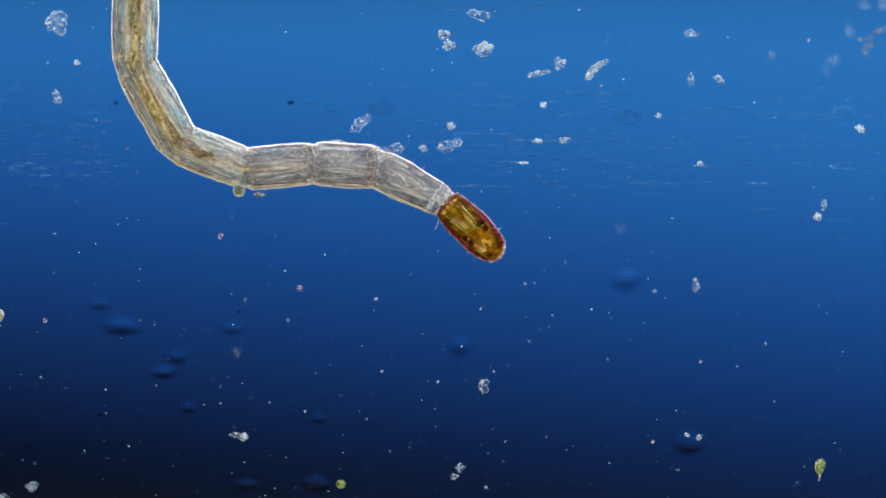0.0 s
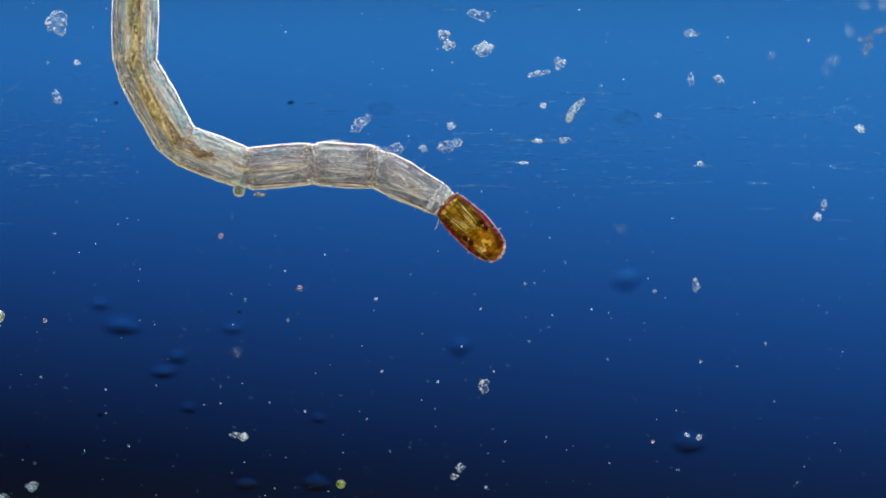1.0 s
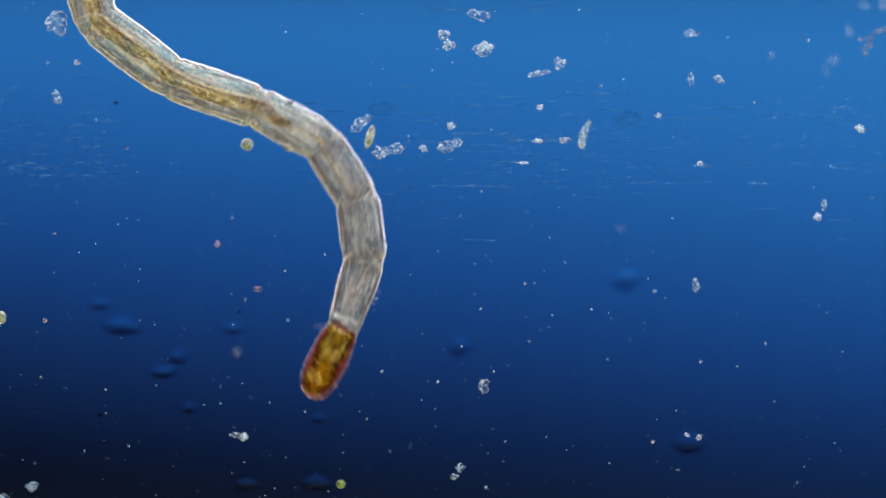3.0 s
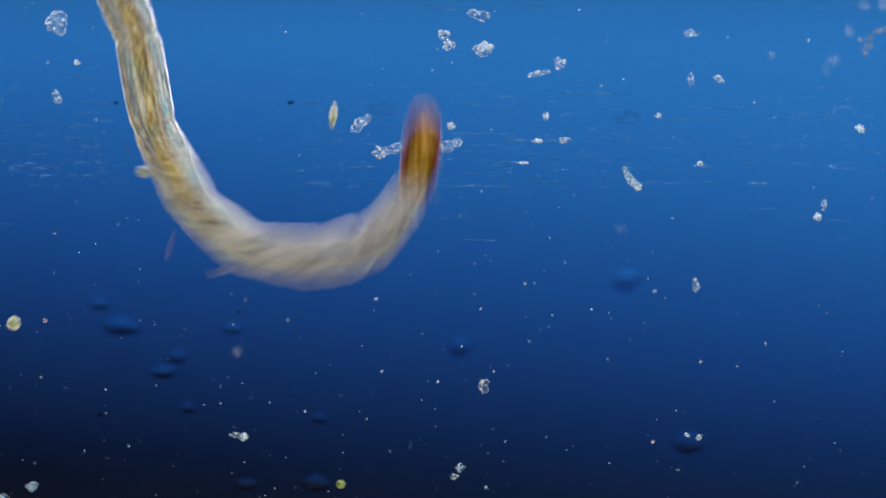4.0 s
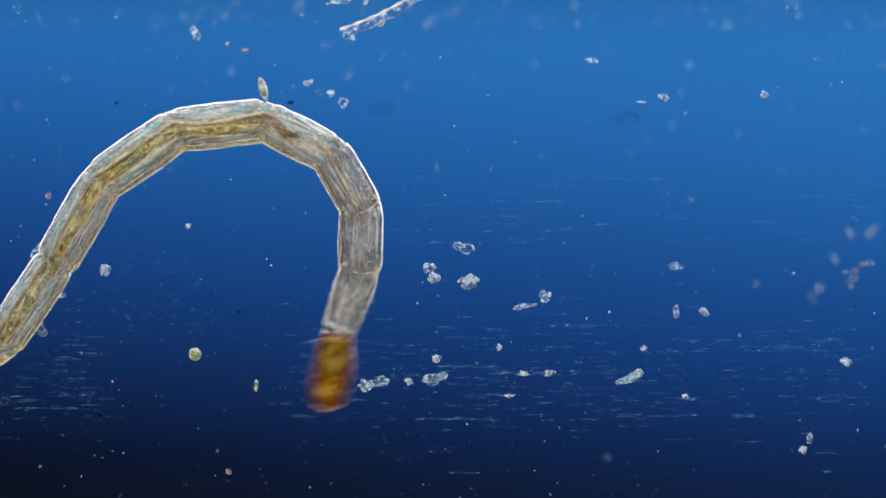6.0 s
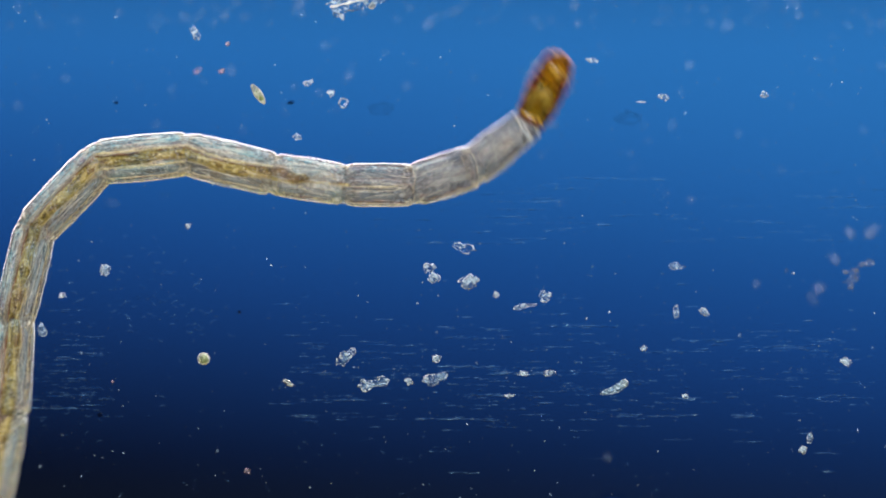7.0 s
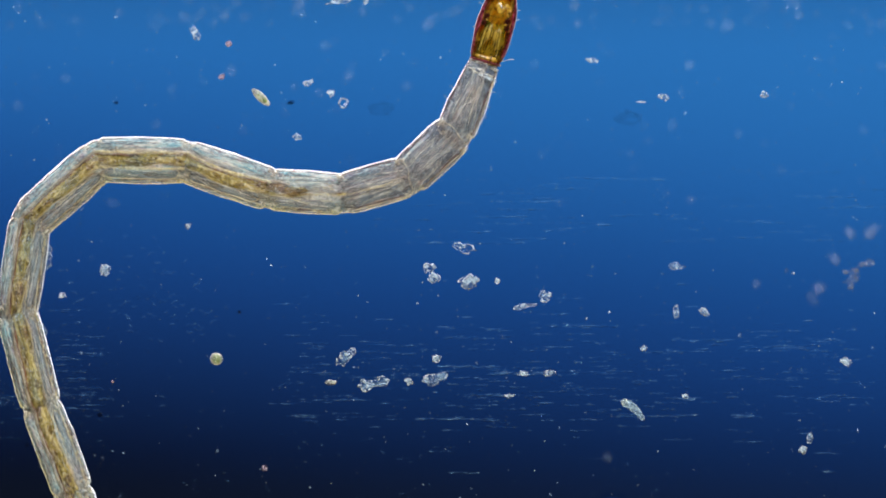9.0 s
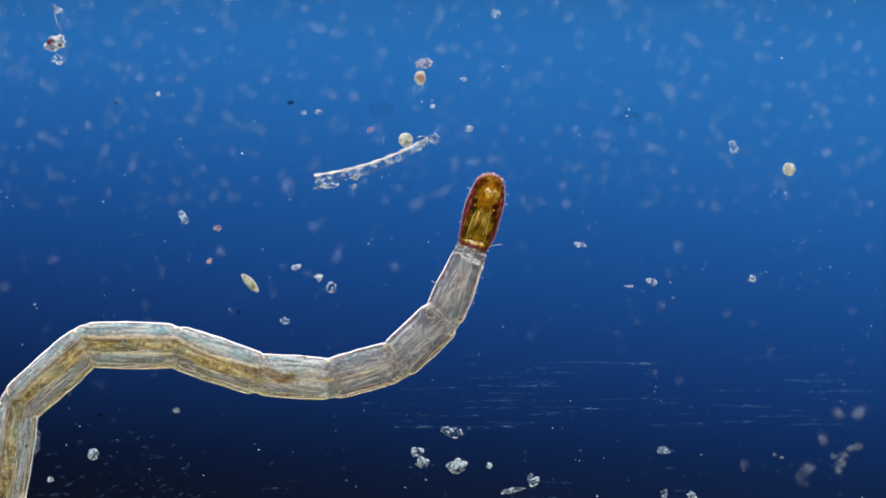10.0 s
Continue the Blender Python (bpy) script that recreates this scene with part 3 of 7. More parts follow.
def detritus():
    white = "pale crumbly white detritus flake lying on glass"
    clear = "bluish translucent detritus flake lying on glass"
    faint = "faint pinkish cloudy detritus under the glass"
    for k, (x, y, w, h, turn, lumps) in enumerate((
            (848, 27, 38, 18, -20, 4), (797, 258, 42, 22, 14, 6), (700, 264, 40, 18, 8, 5), (634, 222, 34, 22, 40, 5), (673, 273, 30, 28, 20, 5),
            (100, 42, 40, 42, 0, 9), (990, 113, 22, 24, 0, 4), (1222, 60, 34, 14, -5, 3), (854, 682, 22, 28, 0, 4), (212, 66, 20, 18, 0, 4), (100, 174, 16, 30, 20, 4),
            (1222, 140, 14, 26, 0, 3), (652, 210, 10, 14, 0, 3), (1165, 205, 12, 10, 0, 3), (1459, 364, 11, 20, -20, 3), (1231, 505, 14, 24, 10, 4), (814, 829, 13, 22, -30, 4),
            (56, 861, 24, 15, 20, 4), (5, 880, 20, 12, 0, 3), (416, 770, 18, 12, 0, 3), (1343, -478, 16, 28, 30, 4))):
        flake(x, y, w, h, GRIT_BLUE, clear, 100 + 9 * k, turn, lumps)
    for k, (x, y, w, h, turn, lumps) in enumerate((
            (785, 62, 22, 18, 10, 3), (794, 80, 22, 18, -20, 3), (855, 87, 36, 30, 0, 5), (954, 130, 40, 11, 10, 4), (1271, 140, 20, 13, -30, 3),
            (1522, 228, 22, 13, -25, 3), (797, 222, 18, 14, 0, 3), (750, 263, 18, 15, -40, 3), (998, 249, 22, 12, 0, 3), (952, 250, 20, 8, 0, 3),
            (928, 289, 20, 6, 0, 3), (1238, 290, 13, 9, 0, 3), (1447, 384, 15, 14, 0, 3), 
            (1238, 774, 13, 10, 20, 3), (1216, 770, 9, 6, 0, 2), (432, 773, 15, 14, 0, 2), (804, 843, 14, 10, 0, 3),
            (371, -352, 14, 32, 30, 4), (571, -265, 18, 10, 20, 3), (612, -247, 14, 14, 0, 3), (1073, -305, 22, 9, 0, 3),
            (1201, -239, 20, 12, -25, 3), (1379, -244, 14, 13, 0, 3), (1161, -231, 20, 3, 0, 2), (626, -409, 46, 10, 8, 5), (674, -409, 10, 9, 0, 2),
            (552, -169, 14, 14, 0, 2), (359, -12, 10, 10, 0, 2), (136, 111, 10, 10, 0, 2), (924, -713, 15, 14, 0, 2), (868, -596, 10, 9, 0, 2),
            (877, -510, 13, 12, 0, 2), (812, -550, 9, 8, 0, 2), (328, -571, 9, 9, 0, 2), (585, -538, 10, 8, 0, 2), (612, -539, 14, 8, 0, 3),
            (211, 66, 16, 18, 0, 4))):
        flake(x, y, w, h, GRIT, white, 300 + 7 * k, turn, lumps)
    for k, (x, y, w, h) in enumerate(((1490, 98, 17, 20), (1478, 121, 15, 22), (1515, 43, 20, 24), (1106, 404, 12, 18),
                                      (413, 627, 16, 20), (1376, 92, 9, 10), (1546, 0, 20, 20), (1586, -3, 22, 34))):
        flake(x, y, w, h, GRIT_FAINT, faint, 500 + 5 * k, 20 * k, 4, z=-224 - min(w, h) * 0.6)
    # a fuzzy brownish clump of threads and crumbs
    rnd = random.Random(19)
    bm = bmesh.new()
    for x, y, wide in ((1567, 52, 7), (1558, 55, 6), (1549, 57, 5), (1541, 66, 6), (1533, 74, 8), (1540, 78, 6), (1531, 88, 7), (1532, 97, 5), (1522, 70, 4)):
        for k in range(34):
            r = rnd.choice((0.7, 0.9, 1.3, 1.9))
            lump(bm, x - 1542 + rnd.gauss(0, 0.5) * wide, 72 - y + rnd.gauss(0, 0.5) * wide, rnd.uniform(2, 12), r * rnd.uniform(1, 2.2), r, r, 0.6, k + x, 1, 1.2, rnd.uniform(-80, 80))
    ob = link("fuzzy_clump", bm, FUZZ)
    tagged(ob, "fuzzy brownish clump of crumbs lying on glass", "detritus", "detritus on the slide")
    RIDERS.append((ob, *spot(1542, 72), 0, 0))
    for k, (x, y, r) in enumerate(((80, 568, 7), (429, -334, 7), (702, -508, 8), (1155, 782, 5), (225, 264, 4))):
        grain(x, y, r, GRIT_RED, "small reddish grain lying on glass", 600 + k)
    for k, (x, y, r) in enumerate(((137, 358, 5), (97, 414, 4), (930, 502, 5), (1000, 464, 4), (937, 605, 4), (665, 530, 5), (434, 530, 4), (505, 480, 3),
                                   (860, 862, 5), (85, 112, 5), (851, 547, 3), (628, 67, 4), (170, 213, 4), (540, 728, 4), (676, 658, 4), (775, 676, 4),
                                   (1047, 548, 3), (1075, 636, 4), (1200, 832, 4), (967, 774, 3), (228, 790, 4), (118, 664, 4), (73, 667, 4), (411, 386, 4),
                                   (1334, 182, 4), (1418, 66, 5), (1430, 72, 4), (472, 72, 4), (413, 95, 3), (510, 567, 5), (1063, 152, 4), (1075, 60, 4),
                                   (1159, 516, 6), (1355, 608, 4), (1240, 640, 4), (1016, 346, 3), (1544, 350, 3), (876, 20, 3), (649, 742, 3), (690, 798, 3))):
        grain(x, y, r, (SPECK, GRIT_BLUE, GRIT, SPECK)[k % 4], "small pale grain lying on glass", 700 + k)

    # a red cell with crumbs, and a clump with a thread, on the far part of the slide
    flake(796, -626, 32, 18, GRIT_RED, "reddish crumbly detritus flake beside a cell", 820, 10, 5)
    bm = bmesh.new()
    lump(bm, 0, 0, 9, 10, 13, 7, 0.10, 5, 3)
    cell = link("red_cell", bm, OLIVE)
    tagged(cell, "oval pale cell with a red content on glass", "cell")
    bm = bmesh.new()
    lump(bm, 1, 0, 14, 5.5, 7.5, 4, 0.3, 6, 3)
    part("red_content", bm, RED_FILL, cell, "red granular content")
    RIDERS.append((cell, *spot(791, -600), 0, 0))
    clump = flake(144, -662, 36, 26, GRIT_WARM, "reddish crumbly clump with a thin upright thread", 830, 10, 7)
    bm = bmesh.new()
    tube(bm, [(12 + 3 * math.sin(k * 0.8), 4 + 7 * k, 8) for k in range(9)], 1.0, 6)
    lump(bm, 16, 56, 8, 6, 5, 4, 0.7, 31, 3, 1.5)
    lump(bm, 12, 62, 8, 3, 5, 3, 0.7, 32, 3, 1.5)
    part("thread", bm, GRIT, clump, "pale thin thread")
    for x, y, s in ((-9, 2, 6), (-3, 5, 4), (9, -6, 4)):
        bm = bmesh.new()
        lump(bm, x, y, 12, s * 0.9, s * 0.6, s * 0.5, 0.6, 33 + s, 3, 1.4)
        part("inclusion", bm, RED_CHITIN, clump, "dark red inclusion")
    flake(150, -632, 30, 22, GRIT_FAINT, "faint pinkish cloudy detritus on glass", 840, 0, 4)

    # a cell like a clear ring
    bm = bmesh.new()
    tube(bm, [(8 * math.cos(a), 8 * math.sin(a), 4) for a in (2 * math.pi * k / 20 for k in range(20))] + [(8, 0.4, 4)], 1.7, 8, closed=False)
    lump(bm, 3, -2, 4, 2.5, 3, 2, 0.5, 8, 2)
    ob = link("ring_cell", bm, GRIT)
    tagged(ob, "round clear cell with a pale rim on glass", "cell")
    RIDERS.append((ob, *spot(634, -229), 0, 0))
    for k, (x, y, r) in enumerate(((1443, -438, 11.5), (765, -490, 12.5))):
        bm = bmesh.new()
        lump(bm, 0, 0, r * 0.8, r, r, r * 0.8, 0.05, 12 + k, 3)
        ob = link("round_cell", bm, OLIVE)
        tagged(ob, "round yellowish cell lying on glass", "cell", "round cells")
        bm = bmesh.new()
        lump(bm, 1, 1, r * 1.1, r * 0.45, r * 0.45, r * 0.5, 0.3, 14 + k, 2)
        part("nucleus", bm, GRIT_WARM, ob)
        RIDERS.append((ob, *spot(x, y), 0, 0))
    bm = bmesh.new()
    lump(bm, 0, 0, 6, 8, 8, 6, 0.08, 21, 3)
    ob = link("green_cell", bm, GREEN)
    tagged(ob, "small round green algal cell on glass", "alga")
    RIDERS.append((ob, *spot(603, 857), 0, 0))


def shed_skin():
    """The clear strip of shed skin: a folded film with a bright upper edge and crumbs on it."""
    bm = bmesh.new()
    rnd = random.Random(3)
    rows = []
    for k in range(41):
        u = k / 40
        x = (u - 0.5) * 210
        y = 22 * (u - 0.45) ** 2 * 2 - 6
        w = 17 - 8 * abs(u - 0.35) + rnd.uniform(-2.2, 2.2)
        ring = []
        for j in range(7):
            v = j / 6
            ring.append(bm.verts.new((x + rnd.uniform(-1.5, 1.5), y + 6 - v * w, 5 + 4 * math.sin(v * 9 + u * 14) * (0.4 + v) + rnd.uniform(-1, 1) + 3)))
        rows.append(ring)
    for a, b in zip(rows, rows[1:]):
        for j in range(6):
            bm.faces.new((a[j], a[j + 1], b[j + 1], b[j]))
    bmesh.ops.solidify(bm, geom=bm.faces[:], thickness=1.4)
    film = link("shed_skin", bm, GRIT)
    tagged(film, "clear crumpled strip of shed skin with a bright edge", "shed skin")
    bm = bmesh.new()
    tube(bm, [((k / 30 - 0.5) * 212, 22 * (k / 30 - 0.45) ** 2 * 2 + 1, 9) for k in range(31)], [2.2 + 0.8 * math.sin(k * 1.7) for k in range(31)], 8)
    part("edge", bm, BRISTLE, film, "bright thickened edge")
    for x, y, r in ((-35, -14, 6), (26, -3, 6), (116, 9, 9), (96, 12, 8), (-100, -6, 6), (-92, -14, 5)):
        bm = bmesh.new()
        lump(bm, x, y, 8, r, r, r * 0.8, 0.5, 40 + x, 3)
        part("crumb", bm, GRIT_WARM if x == -35 else GRIT, film, "crumb stuck to the skin")
    return film


# ---------------------------------------------------------------- algae and small animals


def round_alga(name, r, material, label):
    """A round cell: a clear bright wall round a green body."""
    bm = bmesh.new()
    lump(bm, 0, 0, 0, r, r, r * 0.9, 0.04, 3, 4)
    ob = link(name, bm, CELL_WALL)
    tagged(ob, label, "alga")
    bm = bmesh.new()
    lump(bm, 0, 0, -r * 0.05, r * 0.84, r * 0.84, r * 0.72, 0.10, 5, 3)
    part("cell_body", bm, material, ob, "yellow-green cell body")
    bm = bmesh.new()
    lump(bm, -r * 0.1, -r * 0.30, r * 0.42, r * 0.50, r * 0.36, r * 0.34, 0.35, 4, 3)
    part("chloroplast", bm, GREEN, ob, "green chloroplast")
    return ob


def spindle_alga(name, length, wide, label):
    bm = bmesh.new()
    n = 18
    tube(bm, [((k / n - 0.5) * length, 0, 0) for k in range(n + 1)],
         [max(0.8, wide / 2 * math.sin(math.pi * (0.05 + 0.9 * k / n)) ** 0.7) for k in range(n + 1)], 14, 0.7)
    ob = link(name, bm, OLIVE)
    tagged(ob, label, "alga")
    for s, big in ((-1, 1.0), (1, 0.55)):
        bm = bmesh.new()
        lump(bm, s * length * 0.15 - 2, 0, wide * 0.12, length * 0.17 * big, wide * 0.32 * big, wide * 0.25, 0.25, 9 + s, 2)
        part("chloroplast", bm, GREEN, ob, "yellow-green chloroplast")
    return ob


def stalked_alga(name, label):
    """A green drop of a cell with a thin pale stalk."""
    bm = bmesh.new()
    n = 20
    tube(bm, [(-18 + 28 * k / n, 0.8 * math.sin(k * 0.4), 0) for k in range(n + 1)],
         [max(0.8, 8.6 * math.sin(math.pi * (0.04 + 0.92 * (k / n) ** 0.85)) ** 0.6) for k in range(n + 1)], 14, 0.75)
    ob = link(name, bm, YELLOW_GREEN)
    tagged(ob, label, "alga")
    for x, y, r in ((-7, 2, 5), (-1, -3, 4), (4, 2, 3)):
        bm = bmesh.new()
        lump(bm, x, y, 4, r * 1.2, r * 0.8, 2.4, 0.4, 20 + r, 2)
        part("chloroplast", bm, GREEN, ob, "dark green chloroplast")
    bm = bmesh.new()
    tube(bm, [(9, 0.6, 0), (15, 1.2, 0), (21, 0.2, 0)], [2.2, 1.4, 0.8], 8)
    part("stalk", bm, OLIVE, ob, "thin pale stalk")
    return ob


def animalcule():
    """The little swimmer: a bent cream capsule with a pointed foot."""
    bm = bmesh.new()
    n = 24
    path, rad = [], []
    for k in range(n + 1):
        u = k / n
        path.append(((u - 0.5) * 50, 2.2 - 4.6 * (u - 0.5) ** 2 * 4, 0))
        e = max(0.0, 1 - u * 54 / 8)
        rad.append(max(1.0, 7.4 * math.sqrt(1 - e * e * 0.98) * (1 - 0.46 * max(0, u - 0.45) / 0.55)))
    tube(bm, path, rad, 16, 0.85)
    ob = link("rotifer", bm, CREAM)
    tagged(ob, "tiny greyish-white bent rotifer swimming over glass", "rotifer")
    bm = bmesh.new()
    lump(bm, -20, -0.6, 1.5, 6.2, 6.4, 5.6, 0.12, 12, 3)
    part("head", bm, CELL_WALL, ob, "round pale head")
    bm = bmesh.new()
    lump(bm, -10, 1, 3, 9, 4, 5, 0.3, 2, 2)
    part("gut", bm, GRIT, ob, "pale granular gut")
    bm = bmesh.new()
    tube(bm, [(23, -1.8, 0), (26, -2.6, 0), (29, -3.2, 0)], [2.8, 1.6, 0.4], 8)
    part("foot", bm, GRIT, ob, "short pointed pale foot")
    return ob


# ---------------------------------------------------------------- the larva

HEAD_LENGTH = 130
LENGTHS = (132, 112, 119, 126, 157, 157, 162, 165, 165, 160, 150, 120)
WIDTHS = (71, 78, 76, 75, 79, 81, 80, 76, 75, 74, 70, 60)


def segment(larva, k, rnd):
    """One ring of the body: a clear skin over bands of muscle, with the gut running through."""
    length, R = LENGTHS[k], WIDTHS[k] / 2
    thorax = k < 3
    bm = bmesh.new()
    path, rad = [], []
    n = 40
    seed = Vector((k * 5.1, 2.2, 0.7))
    x0, x1 = -length / 2 - 1.5, length / 2 + (8.0 if k == 0 else 1.5)
    for i in range(n + 1):
        x = x0 + (x1 - x0) * (0.5 - 0.5 * math.cos(math.pi * i / n))
        q = min(1.0, max(0.0, x / length + 0.5))
        r = R * (0.975 + 0.045 * math.sin(math.pi * q))
        inner = length / 2 - abs(x)
        if inner < 13:  # rounded shoulders at every joint
            e = max(0.0, inner / 13)
            r *= 0.84 + 0.16 * math.sqrt(1 - (1 - e) ** 2)
        if k == 0:  # the first ring narrows towards the head
            r *= 1.0 - 0.26 * max(0.0, q - 0.35) / 0.65
            if 0.76 < q < 1.0:
                r += 1.4 * math.sin(q * 110)
        path.append((x, 0, 0))
        rad.append(r)
    tube(bm, path, rad, 40, 0.92, closed=False)
    for v in bm.verts:
        v.co += Vector((0, v.co.y, v.co.z)).normalized() * 1.1 * noise.noise(v.co * 0.045 + seed)
    seg = part("segment", bm, CUTICLE if thorax else CUTICLE_REAR, larva, "translucent grey body segment" if thorax else "translucent body segment with the yellow gut showing through")

    def squeeze(x):
        return 1.0 - (0.25 * max(0.0, x / length + 0.15) if k == 0 else 0.0)

    def strand(name, material, x0, x1, y0, y1, z, w, sway, label="", flat=0.6):
        """A thin wavering thread along the segment."""
        ph = rnd.uniform(0, 6)
        pts, ws = [], []
        for i in range(15):
            u = i / 14
            x = x0 + (x1 - x0) * u
            y = y0 + (y1 - y0) * u + sway * math.sin(u * 4.2 + ph) + 0.4 * sway * math.sin(u * 9 + 2 * ph)
            top = 0.86 * math.sqrt(max(0.0, 0.95 * R * R - y * y))
            pts.append((x, y * squeeze(x), max(-top, min(top, z + 1.2 * math.sin(u * 7 + ph))) * squeeze(x)))
            ws.append(w * rnd.uniform(0.7, 1.2) * (0.25 + 0.75 * math.sin(math.pi * (0.04 + 0.92 * u))))
        bm = bmesh.new()
        tube(bm, pts, ws, 7, flat)
        return part(name, bm, material, seg, label)

    def block(name, material, x0, x1, y, z, hw, flat, label, bow=0.0):
        """A long rounded body lying along the segment; gives its outline."""
        pts, ws = [], []
        for i in range(21):
            u = i / 20
            x = x0 + (x1 - x0) * u
            pts.append((x, (y + bow * math.sin(math.pi * u)) * squeeze(x), z * squeeze(x)))
            e = min(u, 1 - u) * (x1 - x0) / (hw * 1.7)
            ws.append(max(0.6, hw * squeeze(x) * (math.sqrt(max(0.0, 1 - (1 - e) ** 2)) if e < 1 else 1.0) * (1 + 0.10 * noise.noise(Vector((u * 5, k, y))))))
        bm = bmesh.new()
        tube(bm, pts, ws, 14, flat)
        part(name, bm, material, seg, label)
        return pts, ws

    def outline(pts, ws, lift, w):
        """A pale seam round a block."""
        loop = [(p[0], p[1] + r, p[2] + lift) for p, r in zip(pts, ws)] + [(p[0], p[1] - r, p[2] + lift) for p, r in reversed(list(zip(pts, ws)))]
        loop.append(loop[0])
        bm = bmesh.new()
        tube(bm, loop, [w * rnd.uniform(0.35, 1.25) for _ in loop], 6, 0.7, closed=False)
        part("muscle_seam", bm, STRAND if thorax else MUSCLE, seg, "pale seam round the muscle")

    def granules(name, material, count, where, sizes, label):
        bm = bmesh.new()
        for i in range(count):
            x, y, z = where(i)
            r = rnd.choice(sizes)
            lump(bm, x, y * squeeze(x), z * squeeze(x), r * rnd.uniform(0.9, 1.7), r, r, 0.3, i + k, 1)
        tagged(part(name, bm, material, seg, label), kind="stuff")

    # muscle and cloudy fluid under the skin, with rounded ends that meet at the joints
    pts, ws = [], []
    for i in range(37):
        x = (length + 1.4 * R) * (i / 36 - 0.5)
        over = max(0.0, abs(x) - length / 2)
        pts.append((x, 0, -2))
        e = max(0.0, min(1.0, (length / 2 - abs(x)) / 13))
        ws.append(R * 0.95 * (0.84 + 0.16 * math.sqrt(1 - (1 - e) ** 2)) * squeeze(x) * math.sqrt(max(0.05, 1 - (over / (0.8 * R)) ** 2)))
    bm = bmesh.new()
    tube(bm, pts, ws, 24, 0.60)
    part("muscle_sheet", bm, FLUID if thorax else FLUID_PALE, seg, "soft grey muscle under the skin")

    # the soft skin between this ring and the next one forward
    if k > 0:
        bm = bmesh.new()
        rj = min(R, WIDTHS[k - 1] / 2) * 0.885
        xs = [-2 + 28 * i / 8 for i in range(9)]
        tube(bm, [(length / 2 + x, 0, 0) for x in xs], [rj * math.sqrt(1 - (max(0, x) / rj) ** 2) for x in xs], 32, 0.92, closed=False)
        part("joint_skin", bm, CUTICLE_JOINT, seg, "clear soft skin of the joint")
    # bright beads at the shoulders
    for s in (-1, 1):
        for end in (-1, 1):
            if k == 0 and end > 0:
                continue
            granules("joint_granules", STRAND, 10, lambda i: (end * (length / 2 - rnd.uniform(0, 13)), s * R * rnd.uniform(0.62, 0.88), R * rnd.uniform(0.3, 0.5)),
                     (1.0, 1.4, 2.0, 2.6), "small bright granules at the joint")

    if thorax:
        for y, hw in ((-0.52, 0.20), (-0.04, 0.22), (0.46, 0.22)):
            b = block("muscle_block", SMOKE, -length * rnd.uniform(0.40, 0.46), length * rnd.uniform(0.32, 0.42), y * R, R * (0.58 - 0.35 * abs(y)), hw * R, 0.5, "smoky grey muscle block", rnd.uniform(-2, 2))
            if y < 0:
                strand("muscle_seam", STRAND, b[0][2][0], b[0][-3][0], b[0][0][1] + hw * R, b[0][-1][1] + hw * R, R * 0.8, 0.55, 0.8)
        if k > 0:  # a bluish band along one flank, and a yellow cord from the gut
            block("flank_band", FLANK, -length * 0.47, length * (0.42 if k == 2 else 0.2), R * 0.60, R * 0.30, R * (0.22 if k == 2 else 0.15), 0.6, "pale bluish muscle band", 1.5)
        if k == 2:
            for y, w in ((-0.12, 1.1), (-0.30, 0.8), (0.22, 0.9)):
                strand("yellow_cord", MUSCLE if y < 0 else DARK_LINE, -length * 0.49, length * 0.40, y * R, (y + 0.12) * R, R * 0.80, w, 1.8, "fine cord running on from the gut")
        for j in range(9):  # long fine fibres that draw together towards the head
            y0 = R * (-0.66 + 1.32 * (j + rnd.uniform(-0.35, 0.35)) / 9)
            strand("fine_strand", (STRAND, STRAND, MUSCLE_GREY, STRAND)[j % 4], -length * rnd.uniform(0.10, 0.46), length * rnd.uniform(0.30, 0.48),
                   y0, y0 * 0.62 + rnd.uniform(-4, 4), R * 0.84, rnd.uniform(0.34, 0.72), 1.6)
        for j in range(3):  # branching threads
            s = rnd.choice((-1, 1))
            strand("fine_strand", STRAND, rnd.uniform(-0.45, -0.15) * length, rnd.uniform(-0.05, 0.30) * length,
                   s * R * rnd.uniform(0.3, 0.7), -s * R * rnd.uniform(0.0, 0.5), R * 0.84, rnd.uniform(0.3, 0.5), 3.5)
        granules("skin_granules", STRAND, 60, lambda i: (rnd.uniform(-0.47, 0.46) * length, R * rnd.uniform(0.35, 0.84), R * 0.50), (0.4, 0.6, 0.9, 1.2), "tiny pale granules in the skin")
        granules("bright_flecks", GRANULE, 30, lambda i: (rnd.uniform(-0.46, 0.44) * length, R * rnd.uniform(-0.78, 0.78), R * 0.58), (0.5, 0.7, 1.0), "bright whitish flecks")
        strand("dark_seam", DARK_LINE, -length * 0.47, length * 0.46, R * 0.88, R * 0.87, R * 0.42, 1.5, 0.6)
        strand("dark_seam", DARK_LINE, -length * 0.46, length * 0.44, -R * 0.80, -R * 0.80, R * 0.50, 1.7, 0.8)
        strand("pale_seam", MUSCLE, -length * 0.47, length * 0.45, -R * 0.87, -R * 0.88, R * 0.40, 1.2, 0.6)
        granules("flank_beads", GUT_DARK, 16, lambda i: ((i / 15 - 0.5) * length * 0.88, -R * rnd.uniform(0.76, 0.82), R * 0.54), (0.9, 1.3, 1.7), "small brown beads along the flank")
        if k > 0:  # brown bands under the front joint
            for y, big in ((0.35, 1.0), (-0.25, 0.8), (0.05, 0.5)):
                bm = bmesh.new()
                lump(bm, length * 0.41, y * R, R * 0.5, 12 * big, R * 0.38, R * 0.2, 0.5, 3 * k + y, 3)
                part("brown_band", bm, BROWN, seg, "soft brown band behind the joint")
